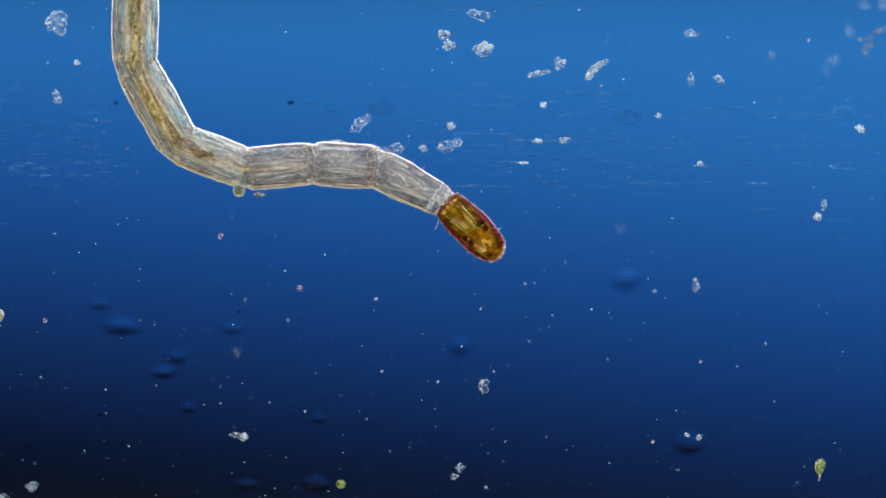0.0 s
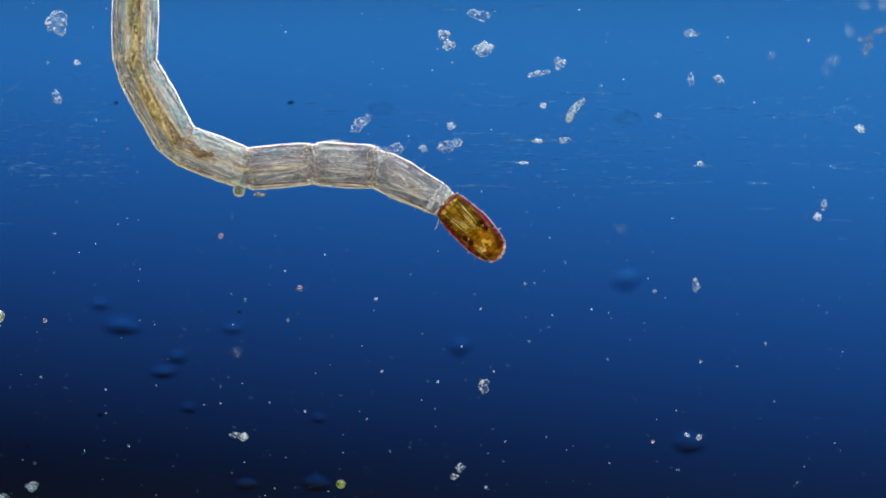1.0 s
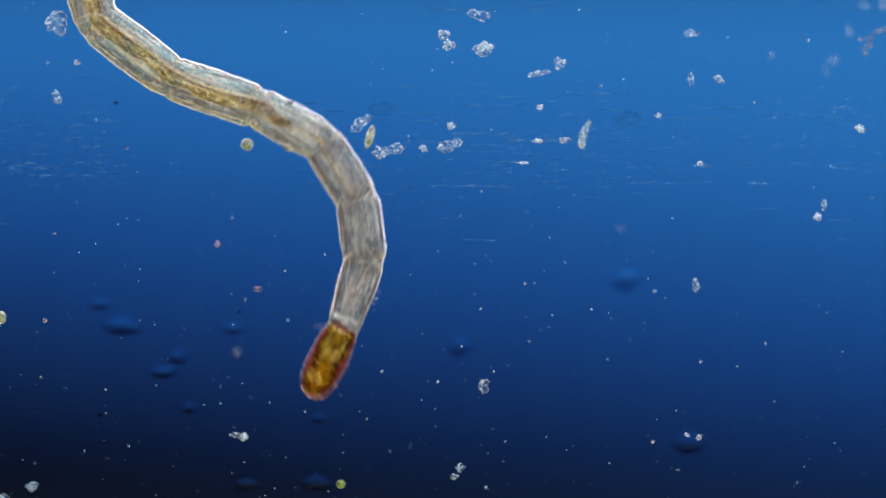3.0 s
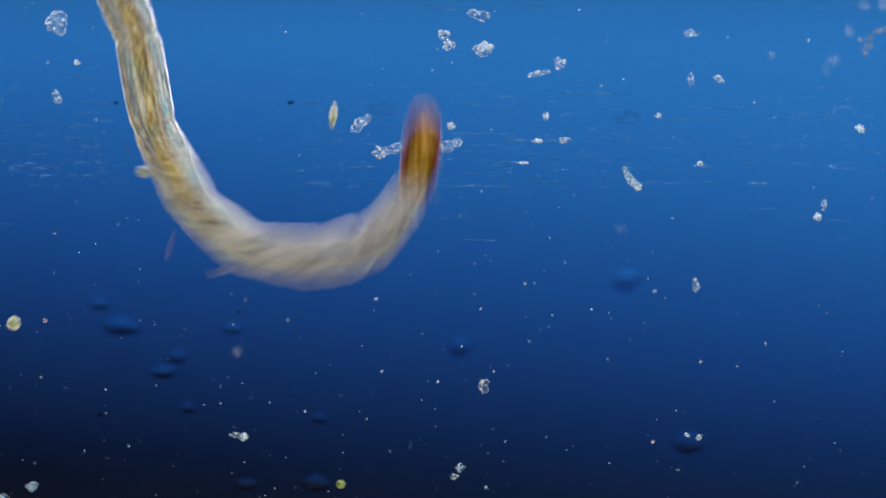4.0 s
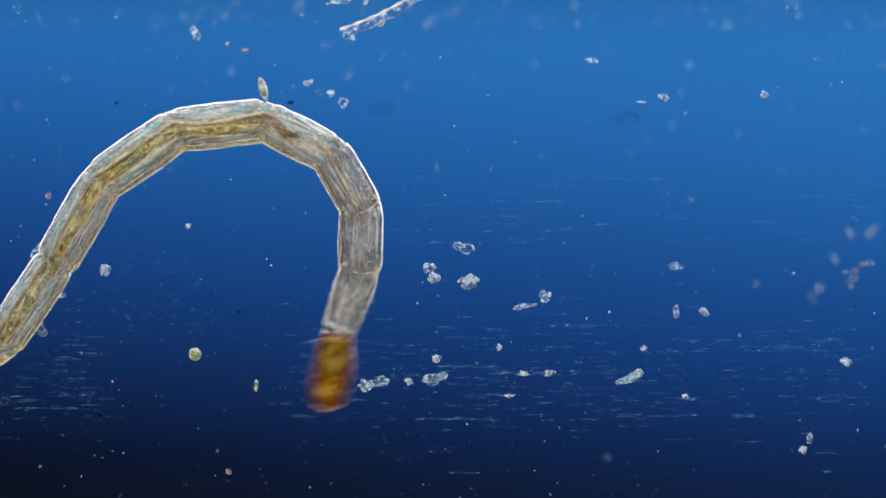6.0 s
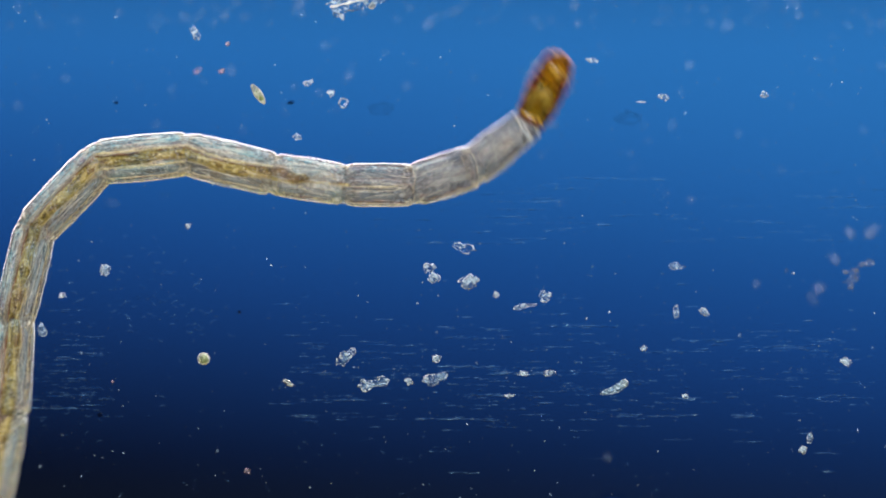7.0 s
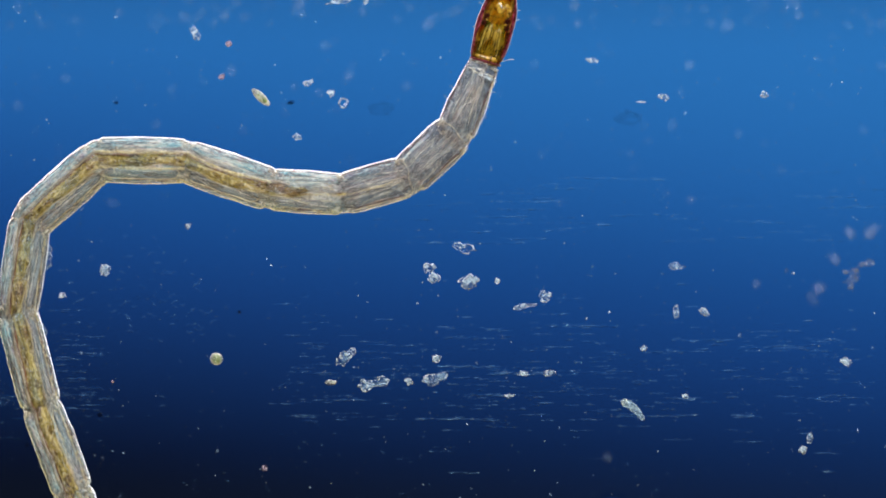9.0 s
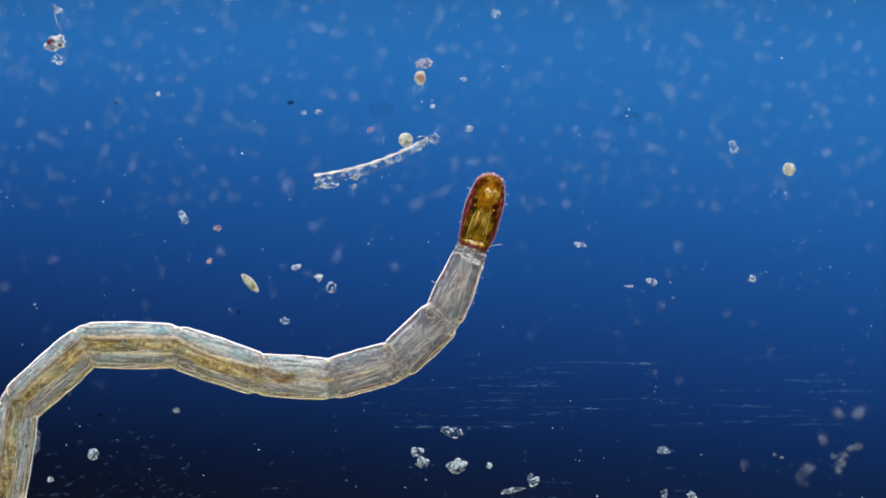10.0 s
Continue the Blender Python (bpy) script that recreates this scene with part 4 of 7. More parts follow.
        # pale folds where one ring slips into the next
        rr = R * 0.88 * (0.74 if k == 0 else 1)
        for shift, bend, w in ((-1, -4, 1.0), (-9, 9, 0.45)) if k > 0 else ((-1, -3, 1.0),):
            bm = bmesh.new()
            tube(bm, [(length / 2 + shift - bend * math.sin(a) + 1.6 * math.sin(5 * a + k), rr * math.cos(a), rr * 0.92 * math.sin(a)) for a in (math.pi * (0.06 + 0.88 * i / 30) for i in range(31))],
                 [w * (0.35 + 0.9 * abs(math.sin(1.1 * i + k)) * abs(math.cos(0.37 * i))) for i in range(31)], 6)
            part("joint_fold", bm, FOLD, seg, "pale fold of skin at the joint")
    else:
        # pale blue band along one flank, grey block along the other
        block("flank_band", FLANK, -length * 0.49, length * 0.48, R * 0.62, R * 0.30, R * 0.27, 0.7, "pale bluish muscle band", 1.5)
        for j in range(4):
            y0 = R * (0.44 + 0.11 * j)
            strand("muscle_band", (STRAND, MUSCLE_GREY, STRAND, DARK_LINE)[j], -length * rnd.uniform(0.25, 0.48), length * rnd.uniform(0.2, 0.47),
                   y0, y0 + rnd.uniform(-3, 3), R * 0.72, rnd.uniform(0.5, 0.9), 1.2)
        hw = R * rnd.uniform(0.19, 0.24)
        b = block("muscle_block", BLOCK, -length * rnd.uniform(0.43, 0.47), length * rnd.uniform(0.38, 0.45), -R * 0.54, R * 0.44, hw, 0.6, "smoky grey muscle block", -1.5)
        outline(*b, R * 0.16, 0.8)
        strand("fine_strand", STRAND, -length * 0.4, length * 0.38, -R * 0.5, -R * 0.58, R * 0.74, 0.6, 1.5)
        for j in range(5):  # short wrinkles over the block and the gut, their glints put in as pale strands
            x = rnd.uniform(-0.44, 0.2) * length
            y0 = R * (-0.66 + 0.24 * j) + rnd.uniform(-2, 2)
            strand("wrinkle", (STRAND, FAT, STRAND, FAT, STRAND)[j], x, x + length * rnd.uniform(0.14, 0.28), y0, y0 + rnd.uniform(-5, 5), R * 0.82, rnd.uniform(0.4, 0.75), 1.6)
        granules("flank_beads", FAT, int(length / 2.6), lambda i: (rnd.uniform(-0.47, 0.47) * length, -R * rnd.uniform(0.76, 0.90), R * rnd.uniform(0.30, 0.46)),
                 (0.7, 0.9, 1.3, 1.8), "golden beads along the flank")
        strand("dark_seam", DARK_LINE, -length * 0.45, length * 0.44, -R * 0.84, -R * 0.84, R * 0.34, 1.4, 0.9)
        strand("dark_seam", DARK_LINE, -length * 0.47, length * 0.46, R * 0.89, R * 0.88, R * 0.38, 1.3 if k < 6 else 0.8, 0.6)
        granules("skin_granules", STRAND, 70, lambda i: (rnd.uniform(-0.48, 0.48) * length, R * rnd.choice((-1, 1, 1)) * rnd.uniform(0.45, 0.85), R * 0.50), (0.4, 0.6, 0.8, 1.1), "tiny pale granules in the skin")
        granules("bright_flecks", GRANULE, 56, lambda i: (rnd.uniform(-0.48, 0.48) * length, R * rnd.uniform(-0.80, 0.80), R * 0.56), (0.6, 0.9, 1.2), "bright whitish flecks")

    if k == 0:
        for j in range(34):
            a = rnd.uniform(0.08, 0.92) * math.pi
            q = rnd.uniform(0.32, 0.50)
            rr = R * (0.86 - 0.2 * (q - 0.3) / 0.2)
            bm = bmesh.new()
            lump(bm, length * q, rr * math.cos(a), rr * 0.9 * math.sin(a), rnd.uniform(1.0, 2.2), rnd.uniform(2, 7), 1.6, 0.6, j, 2)
            part("neck_wrinkle", bm, GRANULE if j % 3 else STRAND, seg, "whitish wrinkle of the neck")

    # the gut, a tubule beside it and the fat that lies along it
    if k >= 2:
        first = k == 2  # the gut's thin fore end
        side = (0, 0, -5, -5, -6, -1, 3, 3, -2, 2, 0, 0)[k]
        thick = (0, 0, 0.06, 0.24, 0.25, 0.27, 0.28, 0.31, 0.32, 0.32, 0.32, 0.30)[k]
        ahead = (0, 0, 0.05, 0.06, 0.24, 0.25, 0.27, 0.28, 0.31, 0.32, 0.32, 0.32)[k]
        m = 28
        pts, ws = [], []
        lead = length * 0.25 if first else length / 2
        for i in range(m + 1):
            u = i / m
            x = -length / 2 - 11 + (lead + length / 2 + 22) * u
            q = max(0.0, min(1.0, (x + length / 2) / length))
            pts.append((x, side * math.sin(math.pi * q) + 7 * math.sin(math.pi * q) * noise.noise(Vector((u * 3, k * 1.7, 0.3))), R * 0.46))
            blend = min(1.0, max(0.0, (q - 0.25) / 0.2)) if k == 3 else max(0.0, q * 2 - 1)
            r = R * (thick + (ahead - thick) * blend) * (1 + 0.30 * noise.noise(Vector((u * 5, k * 1.3, 4))))
            tip = max(0.0, -length / 2 - x, x - lead)
            ws.append(max(0.8, r * math.sqrt(max(0.0, 1 - (tip / 11.5) ** 2))))
        bm = bmesh.new()
        tube(bm, pts, ws, 16, 0.8)
        part("gut", bm, GUT, seg, "olive-yellow gut")
        bm = bmesh.new()
        tube(bm, [(p[0], p[1] + 0.25 * w * math.sin(i * 0.45 + k), p[2] + w * 0.62) for i, (p, w) in enumerate(zip(pts, ws))], [w * (0.28 + 0.16 * math.sin(i * 0.9 + k)) for i, w in enumerate(ws)], 8, 0.5)
        part("gut_content", bm, GUT_DARK, seg, "brown gut content")
        bm = bmesh.new()
        tube(bm, [(p[0], p[1] + w * 0.98, p[2] + w * 0.35) for p, w in zip(pts, ws)], [0.5 + 1.0 * abs(math.sin(i * 0.31 + k)) for i in range(m + 1)], 7, 0.6)
        part("gut_edge", bm, RUST, seg, "rust-brown edge of the gut")
        bm = bmesh.new()
        tube(bm, [(p[0], p[1] + w * 1.0 + R * (0.10 + 0.03 * math.sin(i * 0.3 + 2 * k)) * min(1, w / (0.2 * R)), p[2] + w * 0.28) for i, (p, w) in enumerate(zip(pts, ws))],
             [R * 0.075 * (1 + 0.2 * math.sin(i * 0.5)) * min(1, w / (0.2 * R)) for i, w in enumerate(ws)], 8, 0.8)
        part("tubule", bm, TUBULE, seg, "pale tan tubule beside the gut")
        bm = bmesh.new()
        tube(bm, [(p[0], p[1] - w * 0.95 + 1.5 * math.sin(i * 0.4 + k), p[2] + w * 0.4) for i, (p, w) in enumerate(zip(pts, ws))], [0.5 + 0.8 * abs(math.sin(i * 0.37 + 2 * k)) for i in range(m + 1)], 7, 0.6)
        part("gut_fold", bm, MUSCLE, seg, "golden fold along the gut")

        if k == 3:
            for x, y, w in ((-0.42, 0.10, 10), (-0.22, -0.04, 9), (-0.06, 0.06, 6)):
                bm = bmesh.new()
                lump(bm, x * length, y * R, R * 0.60, w * 1.9, w * 0.75, w * 0.5, 0.6, w, 3, 1.4)
                part("gut_lobe", bm, GUT_DARK, seg, "brown lobe at the front of the gut")

        def on_gut(i):
            p, w = rnd.choice(list(zip(pts, ws))[3:-3])
            a = rnd.uniform(0.1, 0.9) * math.pi
            return p[0] + rnd.uniform(-4, 4), p[1] + w * math.cos(a), p[2] + 0.8 * w * math.sin(a)

        granules("fat_body", FAT, 20 if first else int(length * 0.65), on_gut, (0.7, 0.9, 1.2, 1.6), "yellow fat globules on the gut")
        if k in (4, 5):  # neat rows of beads beside the gut
            for s in (-1, 1):
                if k == 4 and s < 0:
                    continue
                count = int(length / 5.0)
                granules("bead_row", FAT, count, lambda i: ((i / count - 0.5) * length, side * math.sin(math.pi * i / count) + s * R * (thick + 0.08) + rnd.uniform(-1, 1), R * 0.72), (2.0, 2.4, 2.8), "neat row of yellow fat beads")
    if k == 0:  # stiff bristles on the ring behind the head
        for j in range(8):
            bm = bmesh.new()
            s = 1 if j % 2 else -1
            x = -length * 0.34 + j * length * 0.085 + rnd.uniform(-7, 7)
            y = s * R * (0.97 - 0.02 * j)
            ln = rnd.uniform(4, 13)
            back = rnd.uniform(-0.5, 0.5)
            tube(bm, [(x, y * 0.96, 4), (x + ln * back * 0.4, y + s * ln * 0.6, 5), (x + ln * back, y + s * ln, 5)], [0.55, 0.4, 0.2], 5)
            part("bristle", bm, BRISTLE, seg, "fine pale bristle")
    return seg


def larva_head(larva, rnd):
    """The horny head: an amber capsule with dark eyes, red-brown sides, jaws, feelers and bristles."""
    H = HEAD_LENGTH
    bm = bmesh.new()
    n = 28
    path, rad = [], []
    for i in range(n + 1):
        u = i / n
        x = (u - 0.5) * (H + 6)
        r = 24.5 + 6.0 * math.sin(math.pi * min(1, 0.10 + u * 0.90)) - 1.5 * u * u
        e = min(u * 1.6, 1 - u) * (H + 6)
        if e < 26:
            r -= 17 * (1 - math.sqrt(max(0, 1 - (1 - e / 26) ** 2))) * (0.35 if u < 0.5 else 0.95)
        path.append((x, 0, 0))
        rad.append(r)
    tube(bm, path, rad, 36, 0.9)
    for v in bm.verts:
        v.co += Vector((0, v.co.y, v.co.z)).normalized() * 0.9 * noise.noise(v.co * 0.06)
    head = part("head", bm, AMBER, larva, "amber-brown glossy head capsule")

    for s in (-1, 1):  # red-brown side plates
        bm = bmesh.new()
        pts, ws = [], []
        for i in range(15):
            u = 0.05 + 0.87 * i / 14
            k = min(n, int(u * n))
            pts.append(((u - 0.5) * (H + 6), s * (rad[k] - 3.4), 1))
            ws.append((6.4 + 0.7 * math.sin(i * 0.9 + s) + (1.0 if s < 0 else 2.6) * u) * math.sin(math.pi * (0.08 + 0.84 * i / 14)) ** 0.4)
        tube(bm, pts, ws, 10, 1.6)
        part("side_plate", bm, RED_CHITIN, head, "red-brown side plate")
        for dx, dy, r in ((14, 20.5, 5.6), (2, 22.5, 5.2)):  # eye spots
            bm = bmesh.new()
            lump(bm, dx, s * dy * 0.9, 25, r * 1.1, r * 0.85, 5, 0.4, dx, 3)
            part("eye_spot", bm, EYE_BLACK, head, "blackish eye spot")
        bm = bmesh.new()
        lump(bm, 8, s * 17.5, 30, 2.0, 1.7, 1.4, 0.3, 3, 2)
        part("eye_glint", bm, ORANGE, head, "yellow glint beside the eye")
        bm = bmesh.new()  # jaw
        lump(bm, 50, s * 12, 6, 11, 7, 9, 0.25, 4 + s, 2, 1.0, -s * 25)
        part("jaw", bm, RED_CHITIN, head, "dark red-brown jaw")
        bm = bmesh.new()  # feeler
        tube(bm, [(54, s * 15, 4), (61, s * 17, 5), (66, s * 18, 5)], [1.4, 1.0, 0.4], 6)
        part("feeler", bm, BRISTLE, head, "short pale feeler")
        for j in range(5):
            bm = bmesh.new()
            x = -50 + 22 * j + rnd.uniform(-8, 8)
            y = s * (31 - 0.04 * abs(x))
            ln = 20 if s < 0 and j == 0 else rnd.uniform(3, 9)
            tube(bm, [(x, y * 0.95, 3), (x + ln * 0.35, y + s * ln * 0.55, 4), (x + ln * 0.5, y + s * ln, 4)], [0.6, 0.5, 0.25], 5)
            part("bristle", bm, BRISTLE, head, "fine pale bristle")
    for j, y in enumerate((-15, -10.5, -6, -2, 2.5, 7, 11, 15.5)):  # jaw muscles showing through
        bm = bmesh.new()
        w = (0.8, 1.2, 0.9, 1.3)[j % 4]
        tube(bm, [(-54 + 5 * (j % 3), y * 1.1, 21), (-34, y, 25), (-12, y * 0.9 + rnd.uniform(-1, 1), 27), (10 - 3 * abs(j - 3.5), y * 0.75, 26)], [0.5, w, w * 0.9, 0.4], 7, 0.6)
        part("jaw_muscle", bm, YELLOW, head, "yellow jaw muscle")
    bm = bmesh.new()  # pale upper plate between the jaws
    lump(bm, 30, 0, 12, 27, 19, 13, 0.22, 9, 3)
    part("front_plate", bm, ORANGE, head, "orange front plate")
    bm = bmesh.new()
    tube(bm, [(-63, 27 * math.cos(a), 24 * math.sin(a)) for a in (2 * math.pi * i / 24 for i in range(25))], 1.7, 8, closed=False)
    part("neck_ring", bm, RED_CHITIN, head, "dark red-brown neck ring")
    bm = bmesh.new()
    lump(bm, 59, 0, 2, 8, 15, 9, 0.4, 11, 3)
    part("mouth_brush", bm, PINK, head, "pinkish lobed mouth brush")
    for j, (x, y, r) in enumerate(((63, -15, 4.5), (67, -8, 4), (68, 0, 5), (67, 8, 4.2), (63, 15, 4.6), (58, 20, 4))):
        bm = bmesh.new()
        lump(bm, x, y, 5, r * 0.9, r * 1.15, r, 0.4, 70 + j, 2)
        part("mouth_lobe", bm, PINK, head, "small pinkish mouth lobe")
    for j, (x, y, a, w) in enumerate(((-36, -13, 20, 9), (-34, 12, 22, 9), (-26, 1, 16, 7))):
        bm = bmesh.new()
        lump(bm, x, y, 12, a, w, 8, 0.4, 80 + j, 3)
        part("inner_muscle", bm, DEEP, head, "dark olive muscle inside the head")
    bm = bmesh.new()
    lump(bm, -57, 0, 22, 4.5, 19, 5, 0.4, 15, 3)
    part("neck_plate", bm, ORANGE, head, "golden crescent at the neck")
    return head


def midge_larva():
    larva = new("midge_larva")
    tagged(larva, "wriggling translucent midge larva with an amber head on glass", "insect larva")
    rnd = random.Random(21)
    parts = [larva_head(larva, rnd)]
    for k in range(12):
        parts.append(segment(larva, k, rnd))
    return larva, parts


optics()
slide()
larva, larva_parts = midge_larva()
detritus()
for k, (x, y, w, h) in enumerate(((1115, 495, 66, 44), (815, 616, 46, 44), (1228, 790, 58, 42), (205, 580, 80, 36), (165, 540, 50, 24), (305, 635, 46, 26), (280, 662, 60, 20),
                                  (405, 584, 50, 22), (430, 862, 44, 22), (556, 860, 56, 30), (560, 745, 34, 16), (325, 726, 36, 18))):
    air_bubble(x, y, w, h, k)
skin = shed_skin()
swimmer = animalcule()
green_ball = round_alga("round_alga", 11, YELLOW_GREEN, "round yellow-green algal cell drifting beside the larva")
spindle = spindle_alga("spindle_alga", 42, 15, "spindle-shaped yellow-green alga drifting beside the larva")
drop_alga = stalked_alga("stalked_alga", "drop-shaped green alga sinking through the water")
yellow_cell = round_alga("yellow_cell", 12, YELLOW_GREEN, "round yellowish cell drifting over glass")
bm = bmesh.new()
lump(bm, 0, 0, 0, 4.6, 4.2, 3.2, 0.6, 77, 3, 1.6)
lump(bm, 3, 2, 1, 2.5, 2.2, 2.0, 0.7, 78, 3, 1.6)
pale_grain = link("pale_grain", bm, GRANULE)
tagged(pale_grain, "small pale crumb drifting over glass", "grain")
red_grains = []
for k in range(3):
    bm = bmesh.new()
    lump(bm, 0, 0, 0, 5.4, 5.0, 4, 0.5, 50 + k, 3)
    lump(bm, 3, 2, 1, 2.6, 2.2, 2, 0.5, 54 + k, 2)
    ob = link("red_grain", bm, GRIT_RED)
    tagged(ob, "small reddish grain drifting over glass", "grain", "drifting red grains")
    red_grains.append(ob)
bm = bmesh.new()
lump(bm, 0, 0, 0, 7, 4, 3.5, 0.6, 71, 3, 1.4)
lump(bm, 6, 0, 0, 4, 3, 3, 0.6, 72, 3, 1.4)
lump(bm, -6, -1, 0, 3, 2.4, 2, 0.6, 73, 2, 1.4)
pale_crumb = link("pale_crumb", bm, GRIT_WARM)
tagged(pale_crumb, "pale greyish crumb clinging under the larva", "detritus")
specks()

# ---------------------------------------------------------------- movement

STAGE = ((0.0, 0, 0), (5.1, 0, 0), (5.2, -1, -21), (5.3, -6, -98), (5.4, -19, -272), (5.5, -24, -368), (5.6, -25, -405), (5.7, -26, -411), (5.9, -26, -412),
         (9.1, -26, -412), (9.2, -26, -416), (9.3, -29, -457), (9.4, -35, -558), (9.5, -39, -636), (9.6, -46, -718), (9.7, -47, -737), (10.0, -47, -738))


def drift(ob, rows, z):
    """Keys a drifting thing; rows: seconds, field x and y, turn."""
    walk(ob, [(t, at(*spot(x, y), a, z)) for t, x, y, a in rows])


def motions():
    for ob, x, y, z, turn in RIDERS:
        walk(ob, [(t, at(x + dx, y + dy, turn, z)) for t, dx, dy in STAGE])
    drift(swimmer, DRIFT_SWIMMER, 22)
    drift(green_ball, DRIFT_GREEN, 30)
    drift(spindle, DRIFT_SPINDLE, 16)
    drift(drop_alga, ((0.0, 1450, 830, -95), (0.3, 1448, 855, -97), (0.6, 1444, 882, -99), (0.9, 1440, 905, -100), (1.5, 1436, 935, -100), (10.0, 1430, 1400, -100)), 12)
    drift(yellow_cell, ((0.0, -4, 558, 0), (2.7, -2, 562, 5), (3.8, 8, 570, 10), (3.9, 10, 597, 10), (4.0, 25, 572, 20), (4.1, 37, 566, 25), (5.1, 40, 565, 30),
                        (5.2, 41, 590, 30), (5.3, 38, 670, 30), (5.4, 31, 846, 30), (5.5, 25, 935, 30), (5.7, 20, 985, 30), (10.0, 10, 1300, 30)), 14)
    drift(pale_grain, ((0.0, 961, 186, 0), (2.1, 960, 188, 0), (2.7, 957, 188, 5), (3.8, 948, 200, 20), (3.9, 947, 195, 20), (4.0, 966, 206, 25), (4.1, 957, 243, 30),
                       (4.2, 942, 248, 30), (5.1, 935, 254, 40), (5.2, 927, 272, 40), (5.3, 912, 352, 40), (5.4, 880, 530, 50), (5.5, 866, 625, 50), (5.6, 858, 658, 55),
                       (5.7, 846, 672, 60), (5.8, 856, 655, 60), (5.9, 879, 635, 65), (6.0, 883, 615, 65), (6.2, 890, 618, 65), (7.3, 875, 500, 80), (9.1, 880, 498, 80),
                       (9.3, 878, 543, 80), (9.5, 868, 722, 80), (9.6, 860, 804, 80), (10.0, 866, 824, 80)), 12)
    drift(red_grains[0], ((0.0, 390, 418, 0), (2.4, 391, 412, 5), (2.7, 386, 410, 10), (3.8, 383, 535, 60), (3.9, 377, 512, 60), (4.0, 392, 480, 70), (4.1, 405, 461, 80),
                          (4.2, 409, 455, 80), (5.1, 411, 452, 85), (5.2, 413, 476, 85), (5.3, 409, 552, 85), (5.4, 399, 718, 85), (5.5, 391, 807, 85), (5.7, 386, 845, 85),
                          (5.9, 404, 836, 85), (6.2, 405, 836, 85), (7.3, 456, 832, 95), (7.6, 468, 829, 95), (9.1, 468, 829, 95), (9.6, 448, 1135, 95), (10.0, 447, 1155, 95)), 8)
    drift(red_grains[1], ((0.0, 530, 510, 0), (2.1, 530, 510, 0), (2.4, 527, 506, 10), (2.5, 522, 505, 15), (2.6, 511, 511, 20), (2.7, 509, 512, 20), (3.8, 243, 515, 60),
                          (3.9, 258, 545, 70), (4.0, 303, 432, 80), (4.1, 380, 250, 85), (4.2, 432, 131, 90), (5.0, 430, 125, 90), (5.1, 415, 108, 90), (5.2, 385, 124, 95),
                          (5.3, 352, 180, 100), (5.4, 300, 305, 110), (5.5, 277, 390, 120), (5.6, 248, 415, 125), (5.7, 242, 414, 125), (5.8, 185, 322, 130), (5.9, 103, 372, 135),
                          (6.0, 86, 347, 140), (6.2, 86, 350, 140), (7.3, 408, 76, 220), (7.6, 402, 78, 225), (9.1, 406, 78, 225), (9.3, 404, 118, 225), (9.5, 394, 296, 225),
                          (9.6, 387, 383, 225), (10.0, 387, 404, 225)), 8)
    drift(red_grains[2], ((0.0, 600, -340, 0), (5.1, 600, -330, 0), (5.5, 432, 38, 10), (5.6, 427, 80, 15), (5.7, 432, 87, 15), (5.8, 417, 89, 20), (5.9, 423, 86, 20),
                          (6.0, 434, 90, 20), (6.2, 433, 91, 20), (7.3, 385, 135, 40), (9.1, 393, 137, 40), (9.5, 378, 361, 40), (9.6, 372, 443, 40), (10.0, 371, 463, 40)), 8)
    drift(pale_crumb, ((0.0, 459, 345, 0), (2.1, 459, 345, 0), (2.2, 470, 335, 5), (2.3, 492, 307, 10), (2.4, 540, 285, 0), (2.5, 568, 238, -25), (2.6, 556, 258, -40),
                        (2.7, 557, 258, -40), (3.8, 240, 455, -80), (3.9, 232, 500, -85), (4.0, 390, 480, -40), (4.1, 480, 392, -100), (4.2, 484, 363, -100), (5.0, 484, 358, -100),
                        (5.1, 486, 348, -100), (5.2, 497, 360, -100), (5.3, 490, 418, -95), (5.4, 468, 558, -95), (5.5, 457, 645, -95), (5.6, 450, 668, -95), (5.7, 439, 673, -95),
                        (5.8, 466, 625, -95), (5.9, 458, 632, -95), (6.0, 453, 683, -95), (6.1, 468, 660, -95), (6.2, 467, 659, -95), (7.3, 560, 682, -10), (7.4, 578, 677, -5),
                        (7.6, 585, 677, 0), (9.1, 585, 677, 0), (9.3, 583, 723, 0), (9.5, 572, 902, 0), (9.6, 565, 984, 0), (10.0, 564, 1003, 0)), 8)
    drift(skin, ((0.0, 690, -430, 28), (5.1, 690, -430, 28), (5.2, 690, -409, 28), (5.3, 688, -330, 28), (5.4, 685, -160, 28), (5.5, 690, -42, 28), (5.6, 700, 8, 28),
                 (5.7, 704, 14, 27), (5.8, 688, 5, 26), (5.9, 690, 6, 26), (6.0, 700, 12, 28), (6.2, 700, 12, 28), (7.3, 678, -28, 16), (7.6, 672, -34, 12), (9.1, 672, -38, 10),
                 (9.2, 672, -34, 10), (9.3, 674, 8, 13), (9.4, 669, 104, 14), (9.5, 664, 183, 16), (9.6, 661, 266, 16), (9.7, 661, 285, 17), (10.0, 660, 289, 17)), 4)
